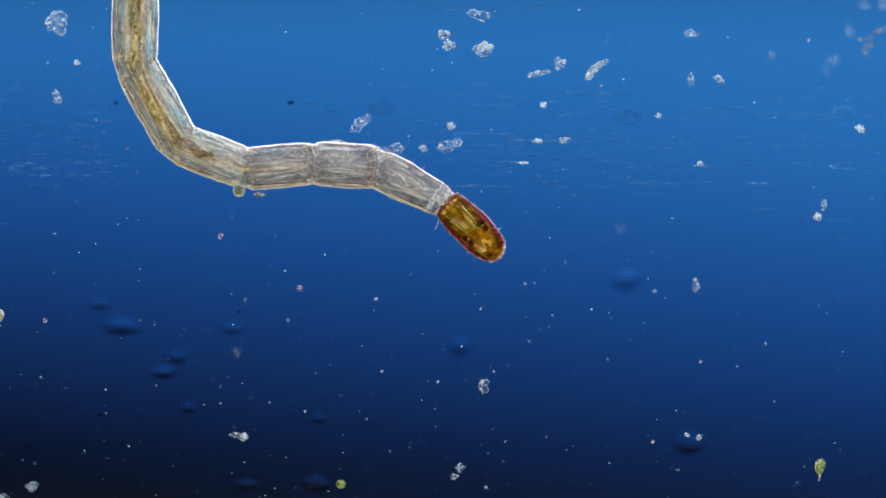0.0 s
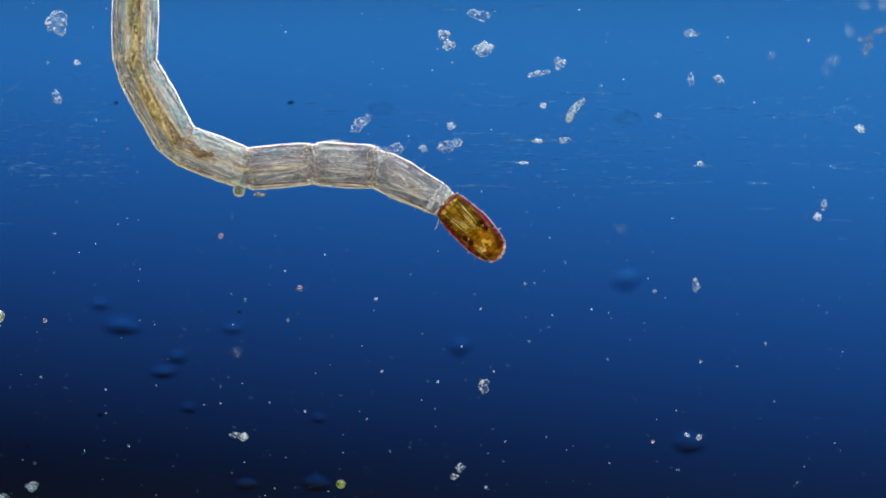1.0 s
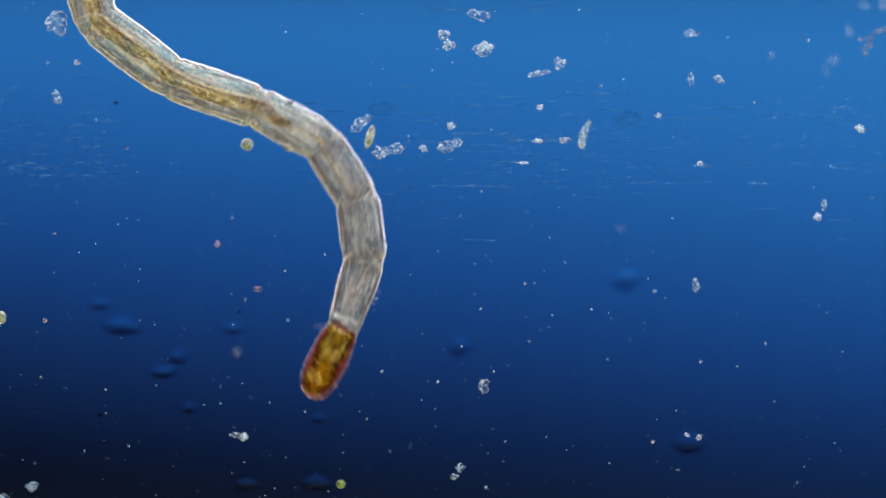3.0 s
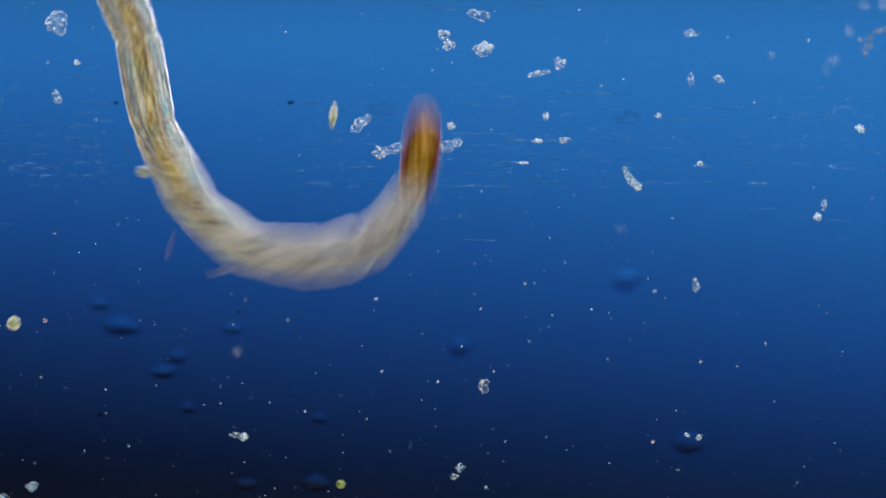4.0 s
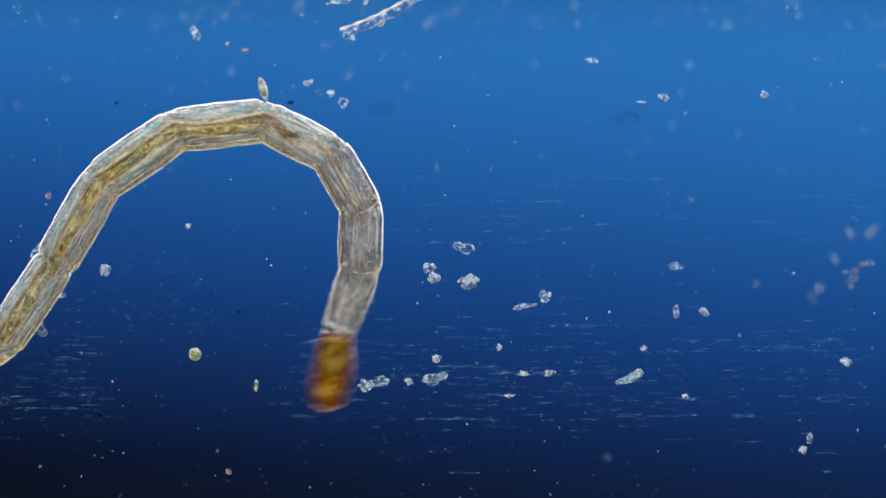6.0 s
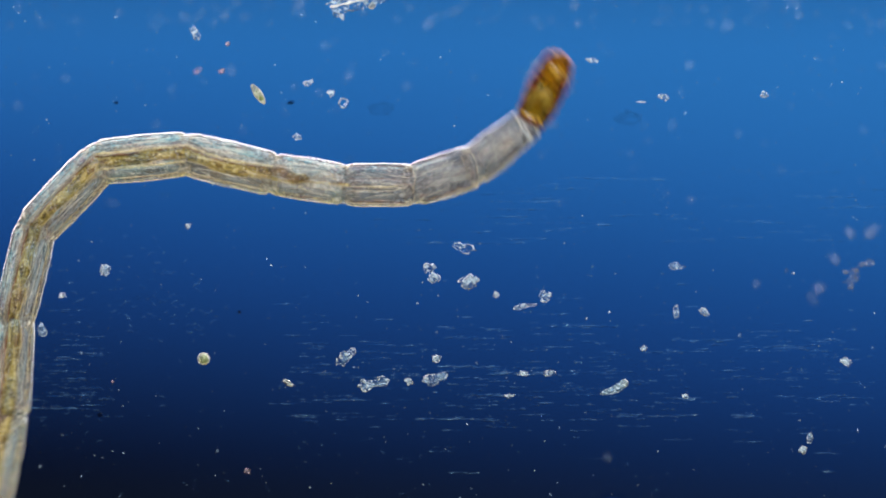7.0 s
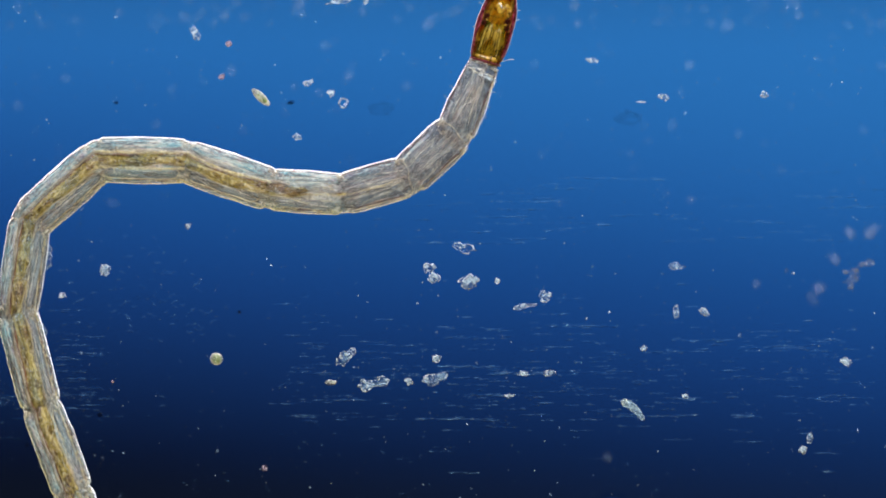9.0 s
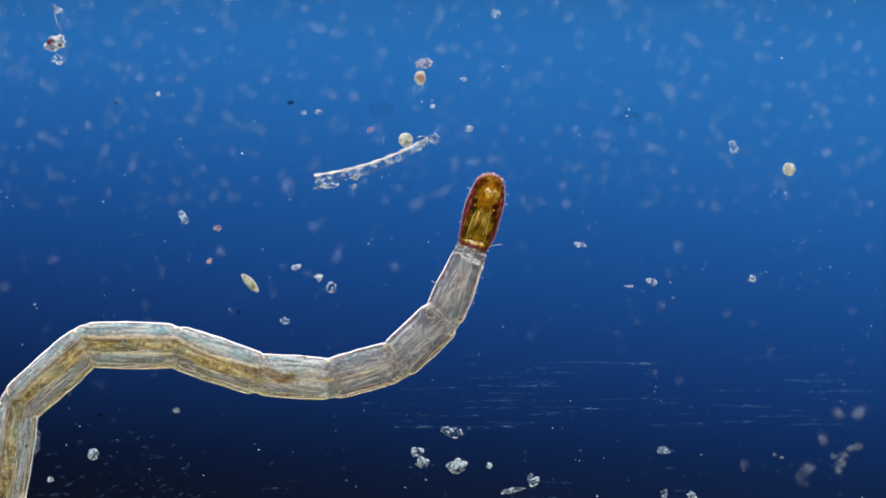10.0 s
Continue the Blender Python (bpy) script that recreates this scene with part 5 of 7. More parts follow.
    walk(larva_parts[0], [
        (0.0, at(51.5, 35.0, -44.7)), (1.9, at(51.5, 35.0, -44.7)), (2.0, at(44.0, 29.5, -49.1)), (2.1, at(16.0, 14.5, -70.0)),
        (2.2, at(4.0, 11.0, -73.3)), (2.3, at(4.0, 9.0, -71.6)), (2.4, at(-28.5, -40.5, -109.5)), (2.5, at(-119.0, -42.5, -151.1)),
        (2.6, at(-227.5, -130.0, -131.4)), (2.7, at(-228.5, -132.0, -130.8)), (2.8, at(-225.5, -139.9, -129.1)), (2.9, at(-217.0, -162.6, -124.1)),
        (3.0, at(-204.0, -196.6, -116.2)), (3.1, at(-188.6, -236.4, -105.6)), (3.2, at(-173.2, -275.7, -92.8)), (3.3, at(-161.1, -307.6, -78.3)),
        (3.4, at(-155.6, -325.9, -62.3)), (3.5, at(-159.9, -326.4, -45.5)), (3.6, at(-175.9, -307.5, -28.2)), (3.7, at(-203.6, -270.8, -10.9)),
        (3.8, at(-241.5, -220.5, 5.9)), (3.9, at(-211.5, -160.5, 35.2)), (3.97, at(-50.0, 74.0, 72.0)), (4.0, at(-39.0, 169.0, 80.0)), (4.03, at(-29.0, 262.0, 85.0)), (4.1, at(58.5, 421.0, 43.5)),
        (4.2, at(66.0, 557.5, 50.5)), (4.4, at(66.0, 557.5, 50.5)), (4.8, at(70.0, 554.0, 48.9)), (5.0, at(93.5, 526.0, 33.7)),
        (5.1, at(139.5, 473.5, 11.5)), (5.2, at(42.5, 478.5, 21.0)), (5.3, at(123.5, 383.5, -31.8)), (5.4, at(83.5, 154.5, -66.4)),
        (5.5, at(72.5, 56.5, -73.5)), (5.6, at(45.5, 10.0, -91.2)), (5.7, at(39.5, -0.5, -97.1)), (5.8, at(44.0, -14.5, -90.0)),
        (5.9, at(-89.0, -104.0, -124.6)), (5.97, at(-162.0, -197.5, -90.0)), (6.0, at(-196.0, -216.0, -98.7)), (6.03, at(-218.0, -220.0, -105.5)),
        (6.1, at(-114.0, -230.5, -81.4)), (6.2, at(-117.0, -232.5, -88.3)), (6.3, at(-94.1, -230.7, -84.0)), (6.4, at(-32.6, -219.3, -72.1)),
        (6.5, at(52.7, -186.1, -54.4)), (6.6, at(140.9, -121.1, -32.5)), (6.7, at(208.5, -25.2, -8.0)), (6.8, at(237.7, 87.5, 17.3)),
        (6.9, at(225.0, 195.9, 41.7)), (7.0, at(181.9, 282.1, 63.6)), (7.1, at(128.8, 338.6, 81.4)), (7.2, at(86.2, 368.1, 93.2)),
        (7.3, at(69.5, 377.0, 97.6)), (7.4, at(62.5, 390.0, 91.4)), (7.47, at(56.5, 390.5, 94.1)), (7.5, at(66.0, 391.0, 90.0)),
        (7.53, at(76.5, 391.0, 85.1)), (7.6, at(91.5, 391.0, 74.2)), (9.1, at(91.5, 391.0, 74.2)), (9.2, at(91.5, 387.0, 74.2)),
        (9.3, at(88.5, 346.0, 74.2)), (9.4, at(82.5, 245.0, 74.2)), (9.5, at(78.5, 167.0, 74.2)), (9.6, at(71.5, 85.0, 74.2)),
        (9.7, at(70.5, 66.0, 74.2)), (10.0, at(70.5, 65.0, 74.2)),
    ])
    walk(larva_parts[1], [
        (0.0, at(-56.0, 112.5, -27.3)), (1.9, at(-56.0, 112.5, -27.3)), (2.0, at(-57.5, 111.0, -29.0)), (2.1, at(-61.5, 109.5, -31.9)),
        (2.2, at(-62.5, 107.5, -37.0)), (2.3, at(-55.0, 117.0, -50.9)), (2.4, at(-23.5, 86.0, -74.5)), (2.5, at(-57.0, 52.5, -94.5)),
        (2.6, at(-155.0, -26.0, -118.5)), (2.7, at(-157.0, -28.0, -118.5)), (2.8, at(-156.7, -34.1, -117.3)), (2.9, at(-156.2, -51.8, -113.6)),
        (3.0, at(-156.8, -79.1, -107.7)), (3.1, at(-160.7, -112.7, -99.9)), (3.2, at(-169.6, -148.8, -90.4)), (3.3, at(-185.4, -182.9, -79.6)),
        (3.4, at(-209.1, -210.8, -67.8)), (3.5, at(-240.5, -228.7, -55.3)), (3.6, at(-278.7, -234.4, -42.5)), (3.7, at(-321.3, -227.1, -29.6)),
        (3.8, at(-365.5, -208.0, -17.2)), (3.9, at(-323.0, -190.5, -3.1)), (3.97, at(-118.0, -27.0, 39.0)), (4.0, at(-89.0, 55.0, 53.0)), (4.03, at(-65.0, 132.0, 63.0)), (4.1, at(-19.0, 318.5, 62.4)),
        (4.2, at(-18.0, 456.5, 50.0)), (4.4, at(-18.0, 456.5, 50.0)), (4.8, at(-17.0, 456.0, 48.0)), (5.0, at(-13.5, 451.0, 36.3)),
        (5.1, at(12.0, 445.0, 13.6)), (5.2, at(-77.5, 425.0, 26.8)), (5.3, at(7.5, 413.5, 2.3)), (5.4, at(12.0, 258.0, -44.4)),
        (5.5, at(13.5, 165.0, -48.6)), (5.6, at(16.5, 130.0, -58.1)), (5.7, at(22.0, 118.5, -62.8)), (5.8, at(22.5, 106.5, -68.1)),
        (5.9, at(-45.5, 17.5, -93.2)), (5.97, at(-149.0, -83.5, -103.9)), (6.0, at(-166.5, -95.0, -109.2)), (6.03, at(-174.5, -97.5, -113.9)),
        (6.1, at(-121.0, -102.5, -92.8)), (6.2, at(-116.5, -102.5, -92.3)), (6.3, at(-102.7, -101.0, -88.6)), (6.4, at(-65.9, -94.1, -78.4)),
        (6.5, at(-14.7, -76.0, -63.1)), (6.6, at(39.9, -41.9, -44.2)), (6.7, at(85.5, 8.4, -23.2)), (6.8, at(112.6, 69.3, -1.4)),
        (6.9, at(117.6, 131.3, 19.7)), (7.0, at(104.4, 185.0, 38.5)), (7.1, at(82.4, 224.3, 53.8)), (7.2, at(62.6, 247.7, 64.0)),
        (7.3, at(54.5, 255.5, 67.8)), (7.4, at(43.0, 266.0, 71.0)), (7.47, at(41.5, 266.0, 72.3)), (7.5, at(44.0, 266.0, 70.2)),
        (7.53, at(46.5, 266.0, 68.1)), (7.6, at(47.5, 267.0, 66.9)), (9.1, at(47.5, 267.0, 66.9)), (9.2, at(47.5, 263.0, 66.9)),
        (9.3, at(44.5, 222.0, 66.9)), (9.4, at(38.5, 121.0, 66.9)), (9.5, at(34.5, 43.0, 66.9)), (9.6, at(27.5, -39.0, 66.9)),
        (9.7, at(26.5, -58.0, 66.9)), (10.0, at(26.5, -59.0, 66.9)),
    ])
    walk(larva_parts[2], [
        (0.0, at(-173.0, 147.5, -3.6)), (1.9, at(-173.0, 147.5, -3.6)), (2.0, at(-173.0, 147.5, -3.6)), (2.1, at(-173.0, 147.5, -3.6)),
        (2.2, at(-166.0, 152.0, -8.3)), (2.3, at(-145.0, 178.0, -14.3)), (2.4, at(-92.5, 172.5, -24.5)), (2.5, at(-79.0, 162.5, -59.9)),
        (2.6, at(-128.5, 84.5, -85.2)), (2.7, at(-130.0, 82.5, -85.7)), (2.8, at(-131.2, 77.0, -85.4)), (2.9, at(-135.4, 60.9, -84.3)),
        (3.0, at(-143.9, 35.7, -82.7)), (3.1, at(-158.4, 3.8, -80.5)), (3.2, at(-180.4, -31.9, -77.8)), (3.3, at(-211.1, -68.0, -74.7)),
        (3.4, at(-250.4, -100.7, -71.4)), (3.5, at(-297.3, -126.7, -67.8)), (3.6, at(-349.2, -143.4, -64.2)), (3.7, at(-403.1, -149.4, -60.6)),
        (3.8, at(-455.5, -145.0, -57.1)), (3.9, at(-426.5, -149.5, -43.5)), (4.0, at(-181.5, -4.0, 12.0)), (4.1, at(-89.0, 218.5, 46.7)),
        (4.2, at(-95.5, 356.0, 55.1)), (4.4, at(-95.5, 356.0, 55.1)), (4.8, at(-96.5, 357.0, 55.1)), (5.0, at(-103.0, 368.0, 50.9)),
        (5.1, at(-100.0, 396.0, 35.7)), (5.2, at(-171.5, 344.0, 57.0)), (5.3, at(-107.5, 400.0, 12.1)), (5.4, at(-92.0, 307.0, -3.9)),
        (5.5, at(-80.5, 224.5, -14.2)), (5.6, at(-62.5, 201.5, -24.9)), (5.7, at(-50.0, 194.5, -29.0)), (5.8, at(-38.0, 197.5, -43.9)),
        (5.9, at(-63.0, 133.5, -68.2)), (5.97, at(-137.5, 22.0, -88.4)), (6.0, at(-145.5, 17.0, -91.5)), (6.03, at(-146.5, 16.0, -92.6)),
        (6.1, at(-128.5, 15.0, -79.4)), (6.2, at(-125.5, 15.0, -78.4)), (6.3, at(-118.4, 15.9, -75.7)), (6.4, at(-99.5, 19.2, -68.2)),
        (6.5, at(-73.6, 26.8, -57.0)), (6.6, at(-45.7, 40.0, -43.2)), (6.7, at(-21.4, 59.1, -27.8)), (6.8, at(-4.5, 82.4, -11.8)),
        (6.9, at(3.1, 107.0, 3.6)), (7.0, at(2.4, 129.5, 17.4)), (7.1, at(-3.3, 147.4, 28.6)), (7.2, at(-9.7, 158.9, 36.1)),
        (7.3, at(-12.5, 163.0, 38.8)), (7.4, at(-20.0, 169.0, 40.6)), (7.47, at(-20.0, 168.5, 41.0)), (7.5, at(-20.0, 168.5, 41.0)),
        (7.53, at(-20.0, 168.5, 41.0)), (7.6, at(-20.5, 166.5, 42.9)), (9.1, at(-20.5, 166.5, 42.9)), (9.2, at(-20.5, 162.5, 42.9)),
        (9.3, at(-23.5, 121.5, 42.9)), (9.4, at(-29.5, 20.5, 42.9)), (9.5, at(-33.5, -57.5, 42.9)), (9.6, at(-40.5, -139.5, 42.9)),
        (9.7, at(-41.5, -158.5, 42.9)), (10.0, at(-41.5, -159.5, 42.9)),
    ])
    walk(larva_parts[3], [
        (0.0, at(-288.0, 146.0, 4.8)), (1.9, at(-288.0, 146.0, 4.8)), (2.0, at(-288.0, 146.0, 4.8)), (2.1, at(-288.0, 146.0, 4.8)),
        (2.2, at(-282.5, 153.5, 6.0)), (2.3, at(-261.5, 182.0, 7.8)), (2.4, at(-204.0, 197.0, -1.0)), (2.5, at(-163.5, 226.5, -16.9)),
        (2.6, at(-168.5, 184.5, -52.6)), (2.7, at(-168.0, 184.5, -55.0)), (2.8, at(-169.3, 179.1, -55.3)), (2.9, at(-173.5, 163.4, -56.3)),
        (3.0, at(-182.1, 138.8, -57.9)), (3.1, at(-196.6, 107.5, -60.0)), (3.2, at(-218.7, 72.3, -62.6)), (3.3, at(-249.4, 36.6, -65.5)),
        (3.4, at(-288.5, 3.9, -68.8)), (3.5, at(-335.0, -22.4, -72.1)), (3.6, at(-386.5, -39.8, -75.6)), (3.7, at(-439.8, -46.9, -79.1)),
        (3.8, at(-491.5, -44.0, -82.5)), (3.9, at(-489.0, -59.0, -66.5)), (4.0, at(-289.5, -6.5, -7.4)), (4.1, at(-182.5, 149.5, 26.4)),
        (4.2, at(-166.5, 259.5, 52.3)), (4.4, at(-166.5, 259.5, 52.3)), (4.8, at(-167.0, 260.0, 52.9)), (5.0, at(-172.0, 273.5, 56.6)),
        (5.1, at(-178.5, 312.0, 57.5)), (5.2, at(-251.5, 252.5, 41.1)), (5.3, at(-196.5, 343.5, 50.5)), (5.4, at(-202.0, 286.0, 25.7)),
        (5.5, at(-185.5, 216.5, 22.7)), (5.6, at(-163.5, 211.0, 13.9)), (5.7, at(-148.5, 214.5, 6.0)), (5.8, at(-129.5, 245.5, -11.3)),
        (5.9, at(-129.0, 216.0, -33.7)), (5.97, at(-167.5, 121.0, -58.2)), (6.0, at(-170.5, 119.5, -60.3)), (6.03, at(-170.5, 119.0, -60.6)),
        (6.1, at(-169.0, 118.5, -57.7)), (6.2, at(-168.0, 118.5, -56.9)), (6.3, at(-164.9, 117.9, -55.3)), (6.4, at(-156.9, 116.6, -50.8)),
        (6.5, at(-146.0, 114.8, -44.2)), (6.6, at(-134.5, 113.3, -36.1)), (6.7, at(-124.4, 112.4, -27.0)), (6.8, at(-117.2, 112.1, -17.5)),
        (6.9, at(-113.4, 112.4, -8.4)), (7.0, at(-112.9, 113.0, -0.3)), (7.1, at(-114.5, 113.8, 6.3)), (7.2, at(-116.5, 114.3, 10.8)),
        (7.3, at(-117.5, 114.5, 12.4)), (7.4, at(-121.0, 118.5, 13.8)), (7.47, at(-121.0, 117.5, 13.8)), (7.5, at(-121.0, 117.5, 13.8)),
        (7.53, at(-121.0, 117.5, 13.8)), (7.6, at(-120.0, 112.0, 15.4)), (9.1, at(-120.0, 112.0, 15.4)), (9.2, at(-120.0, 108.0, 15.4)),
        (9.3, at(-123.0, 67.0, 15.4)), (9.4, at(-129.0, -34.0, 15.4)), (9.5, at(-133.0, -112.0, 15.4)), (9.6, at(-140.0, -194.0, 15.4)),
        (9.7, at(-141.0, -213.0, 15.4)), (10.0, at(-141.0, -214.0, 15.4)),
    ])
    walk(larva_parts[4], [
        (0.0, at(-406.5, 163.5, -20.7)), (1.9, at(-406.5, 163.5, -20.7)), (2.0, at(-406.5, 163.5, -20.7)), (2.1, at(-407.0, 164.5, -21.4)),
        (2.2, at(-403.0, 169.0, -20.4)), (2.3, at(-390.5, 184.5, -10.3)), (2.4, at(-328.0, 203.5, -4.9)), (2.5, at(-286.0, 249.0, -4.4)),
        (2.6, at(-266.5, 252.5, -19.0)), (2.7, at(-263.0, 256.0, -20.7)), (2.8, at(-263.6, 251.8, -21.5)), (2.9, at(-265.9, 239.3, -24.1)),
        (3.0, at(-270.9, 219.8, -28.3)), (3.1, at(-280.3, 194.9, -33.8)), (3.2, at(-295.4, 166.9, -40.5)), (3.3, at(-317.2, 138.6, -48.1)),
        (3.4, at(-345.8, 112.8, -56.5)), (3.5, at(-380.2, 92.4, -65.3)), (3.6, at(-418.5, 79.4, -74.3)), (3.7, at(-458.2, 74.8, -83.4)),
        (3.8, at(-496.5, 78.5, -92.2)), (3.9, at(-515.5, 57.5, -86.8)), (4.0, at(-394.0, 40.0, -39.7)), (4.1, at(-295.0, 128.5, -5.3)),
        (4.2, at(-261.5, 189.5, 20.5)), (4.4, at(-261.5, 189.5, 20.5)), (4.8, at(-261.5, 189.5, 20.5)), (5.0, at(-263.5, 199.0, 21.8)),
        (5.1, at(-266.0, 231.0, 28.6)), (5.2, at(-367.0, 201.0, 8.4)), (5.3, at(-271.5, 248.0, 53.1)), (5.4, at(-294.0, 209.5, 52.2)),
        (5.5, at(-284.5, 153.0, 41.5)), (5.6, at(-265.0, 167.0, 32.3)), (5.7, at(-252.5, 182.0, 27.7)), (5.8, at(-245.5, 243.5, 11.1)),
        (5.9, at(-240.5, 250.0, -3.4)), (5.97, at(-256.5, 197.5, -26.8)), (6.0, at(-257.0, 196.5, -26.9)), (6.03, at(-257.0, 196.5, -26.9)),
        (6.1, at(-258.0, 196.5, -27.3)), (6.2, at(-258.0, 196.5, -27.3)), (6.3, at(-256.5, 194.6, -26.8)), (6.4, at(-252.8, 189.3, -25.4)),
        (6.5, at(-247.9, 181.1, -23.2)), (6.6, at(-243.1, 170.7, -20.5)), (6.7, at(-239.2, 158.8, -17.5)), (6.8, at(-236.9, 146.2, -14.4)),
        (6.9, at(-236.4, 134.0, -11.4)), (7.0, at(-237.4, 122.9, -8.7)), (7.1, at(-239.1, 114.1, -6.6)), (7.2, at(-240.8, 108.1, -5.1)),
        (7.3, at(-241.5, 106.0, -4.6)), (7.4, at(-242.0, 106.5, -2.3)), (7.47, at(-242.0, 105.5, -2.3)), (7.5, at(-242.0, 105.5, -2.3)),
        (7.53, at(-242.0, 105.5, -2.3)), (7.6, at(-241.0, 100.5, -4.1)), (9.1, at(-241.0, 100.5, -4.1)), (9.2, at(-241.0, 96.5, -4.1)),
        (9.3, at(-244.0, 55.5, -4.1)), (9.4, at(-250.0, -45.5, -4.1)), (9.5, at(-254.0, -123.5, -4.1)), (9.6, at(-261.0, -205.5, -4.1)),
        (9.7, at(-262.0, -224.5, -4.1)), (10.0, at(-262.0, -225.5, -4.1)),
    ])
    walk(larva_parts[5], [
        (0.0, at(-505.0, 256.0, -60.9)), (1.9, at(-505.0, 256.0, -60.9)), (2.0, at(-505.0, 256.0, -60.9)), (2.1, at(-506.5, 257.0, -60.2)),
        (2.2, at(-504.5, 258.5, -57.8)), (2.3, at(-500.5, 255.0, -51.8)), (2.4, at(-459.5, 248.5, -30.3)), (2.5, at(-429.0, 271.5, -12.6)),
        (2.6, at(-408.0, 286.0, -8.6)), (2.7, at(-404.0, 291.0, -8.5)), (2.8, at(-404.0, 289.3, -9.7)), (2.9, at(-404.0, 284.3, -13.1)),
        (3.0, at(-404.8, 276.5, -18.7)), (3.1, at(-406.8, 266.4, -26.0)), (3.2, at(-410.8, 255.2, -34.9)), (3.3, at(-417.2, 243.8, -45.1)),
        (3.4, at(-426.2, 233.4, -56.2)), (3.5, at(-437.3, 225.2, -67.9)), (3.6, at(-450.0, 220.1, -79.9)), (3.7, at(-463.0, 218.4, -92.0)),
        (3.8, at(-475.5, 220.0, -103.7)), (3.9, at(-509.0, 197.0, -97.5)), (4.0, at(-476.0, 147.5, -62.9)), (4.1, at(-415.5, 171.5, -31.4)),
        (4.2, at(-391.5, 190.5, -17.2)), (4.4, at(-391.5, 190.5, -17.2)), (4.8, at(-391.5, 190.5, -17.2)), (5.0, at(-393.5, 196.0, -15.4)),
        (5.1, at(-392.5, 208.5, -6.0)), (5.2, at(-509.5, 222.5, -22.9)), (5.3, at(-374.0, 162.0, 29.0)), (5.4, at(-381.5, 102.0, 49.7)),
        (5.5, at(-381.5, 51.0, 50.5)), (5.6, at(-369.0, 76.0, 47.5)), (5.7, at(-360.5, 97.5, 45.5)), (5.8, at(-376.5, 191.0, 30.7)),
        (5.9, at(-377.0, 227.5, 20.7)), (5.97, at(-394.0, 219.0, 6.7)), (6.0, at(-394.5, 218.0, 6.6)), (6.03, at(-394.5, 218.0, 6.6)),
        (6.1, at(-394.5, 218.0, 6.6)), (6.2, at(-394.5, 218.0, 6.6)), (6.3, at(-393.3, 216.3, 6.1)), (6.4, at(-390.4, 211.4, 4.5)),
        (6.5, at(-386.4, 203.9, 2.2)), (6.6, at(-382.4, 194.4, -0.6)), (6.7, at(-379.1, 183.4, -3.8)), (6.8, at(-377.0, 171.8, -7.0)),
        (6.9, at(-376.1, 160.5, -10.2)), (7.0, at(-376.5, 150.2, -13.0)), (7.1, at(-377.5, 142.0, -15.3)), (7.2, at(-378.5, 136.5, -16.8)),
        (7.3, at(-379.0, 134.5, -17.4)), (7.4, at(-378.5, 133.0, -17.9)), (7.47, at(-378.5, 132.0, -17.9)), (7.5, at(-378.5, 132.0, -17.9)),
        (7.53, at(-378.5, 132.0, -17.9)), (7.6, at(-378.5, 130.0, -18.6)), (9.1, at(-378.5, 130.0, -18.6)), (9.2, at(-378.5, 126.0, -18.6)),
        (9.3, at(-381.5, 85.0, -18.6)), (9.4, at(-387.5, -16.0, -18.6)), (9.5, at(-391.5, -94.0, -18.6)), (9.6, at(-398.5, -176.0, -18.6)),
        (9.7, at(-399.5, -195.0, -18.6)), (10.0, at(-399.5, -196.0, -18.6)),
    ])
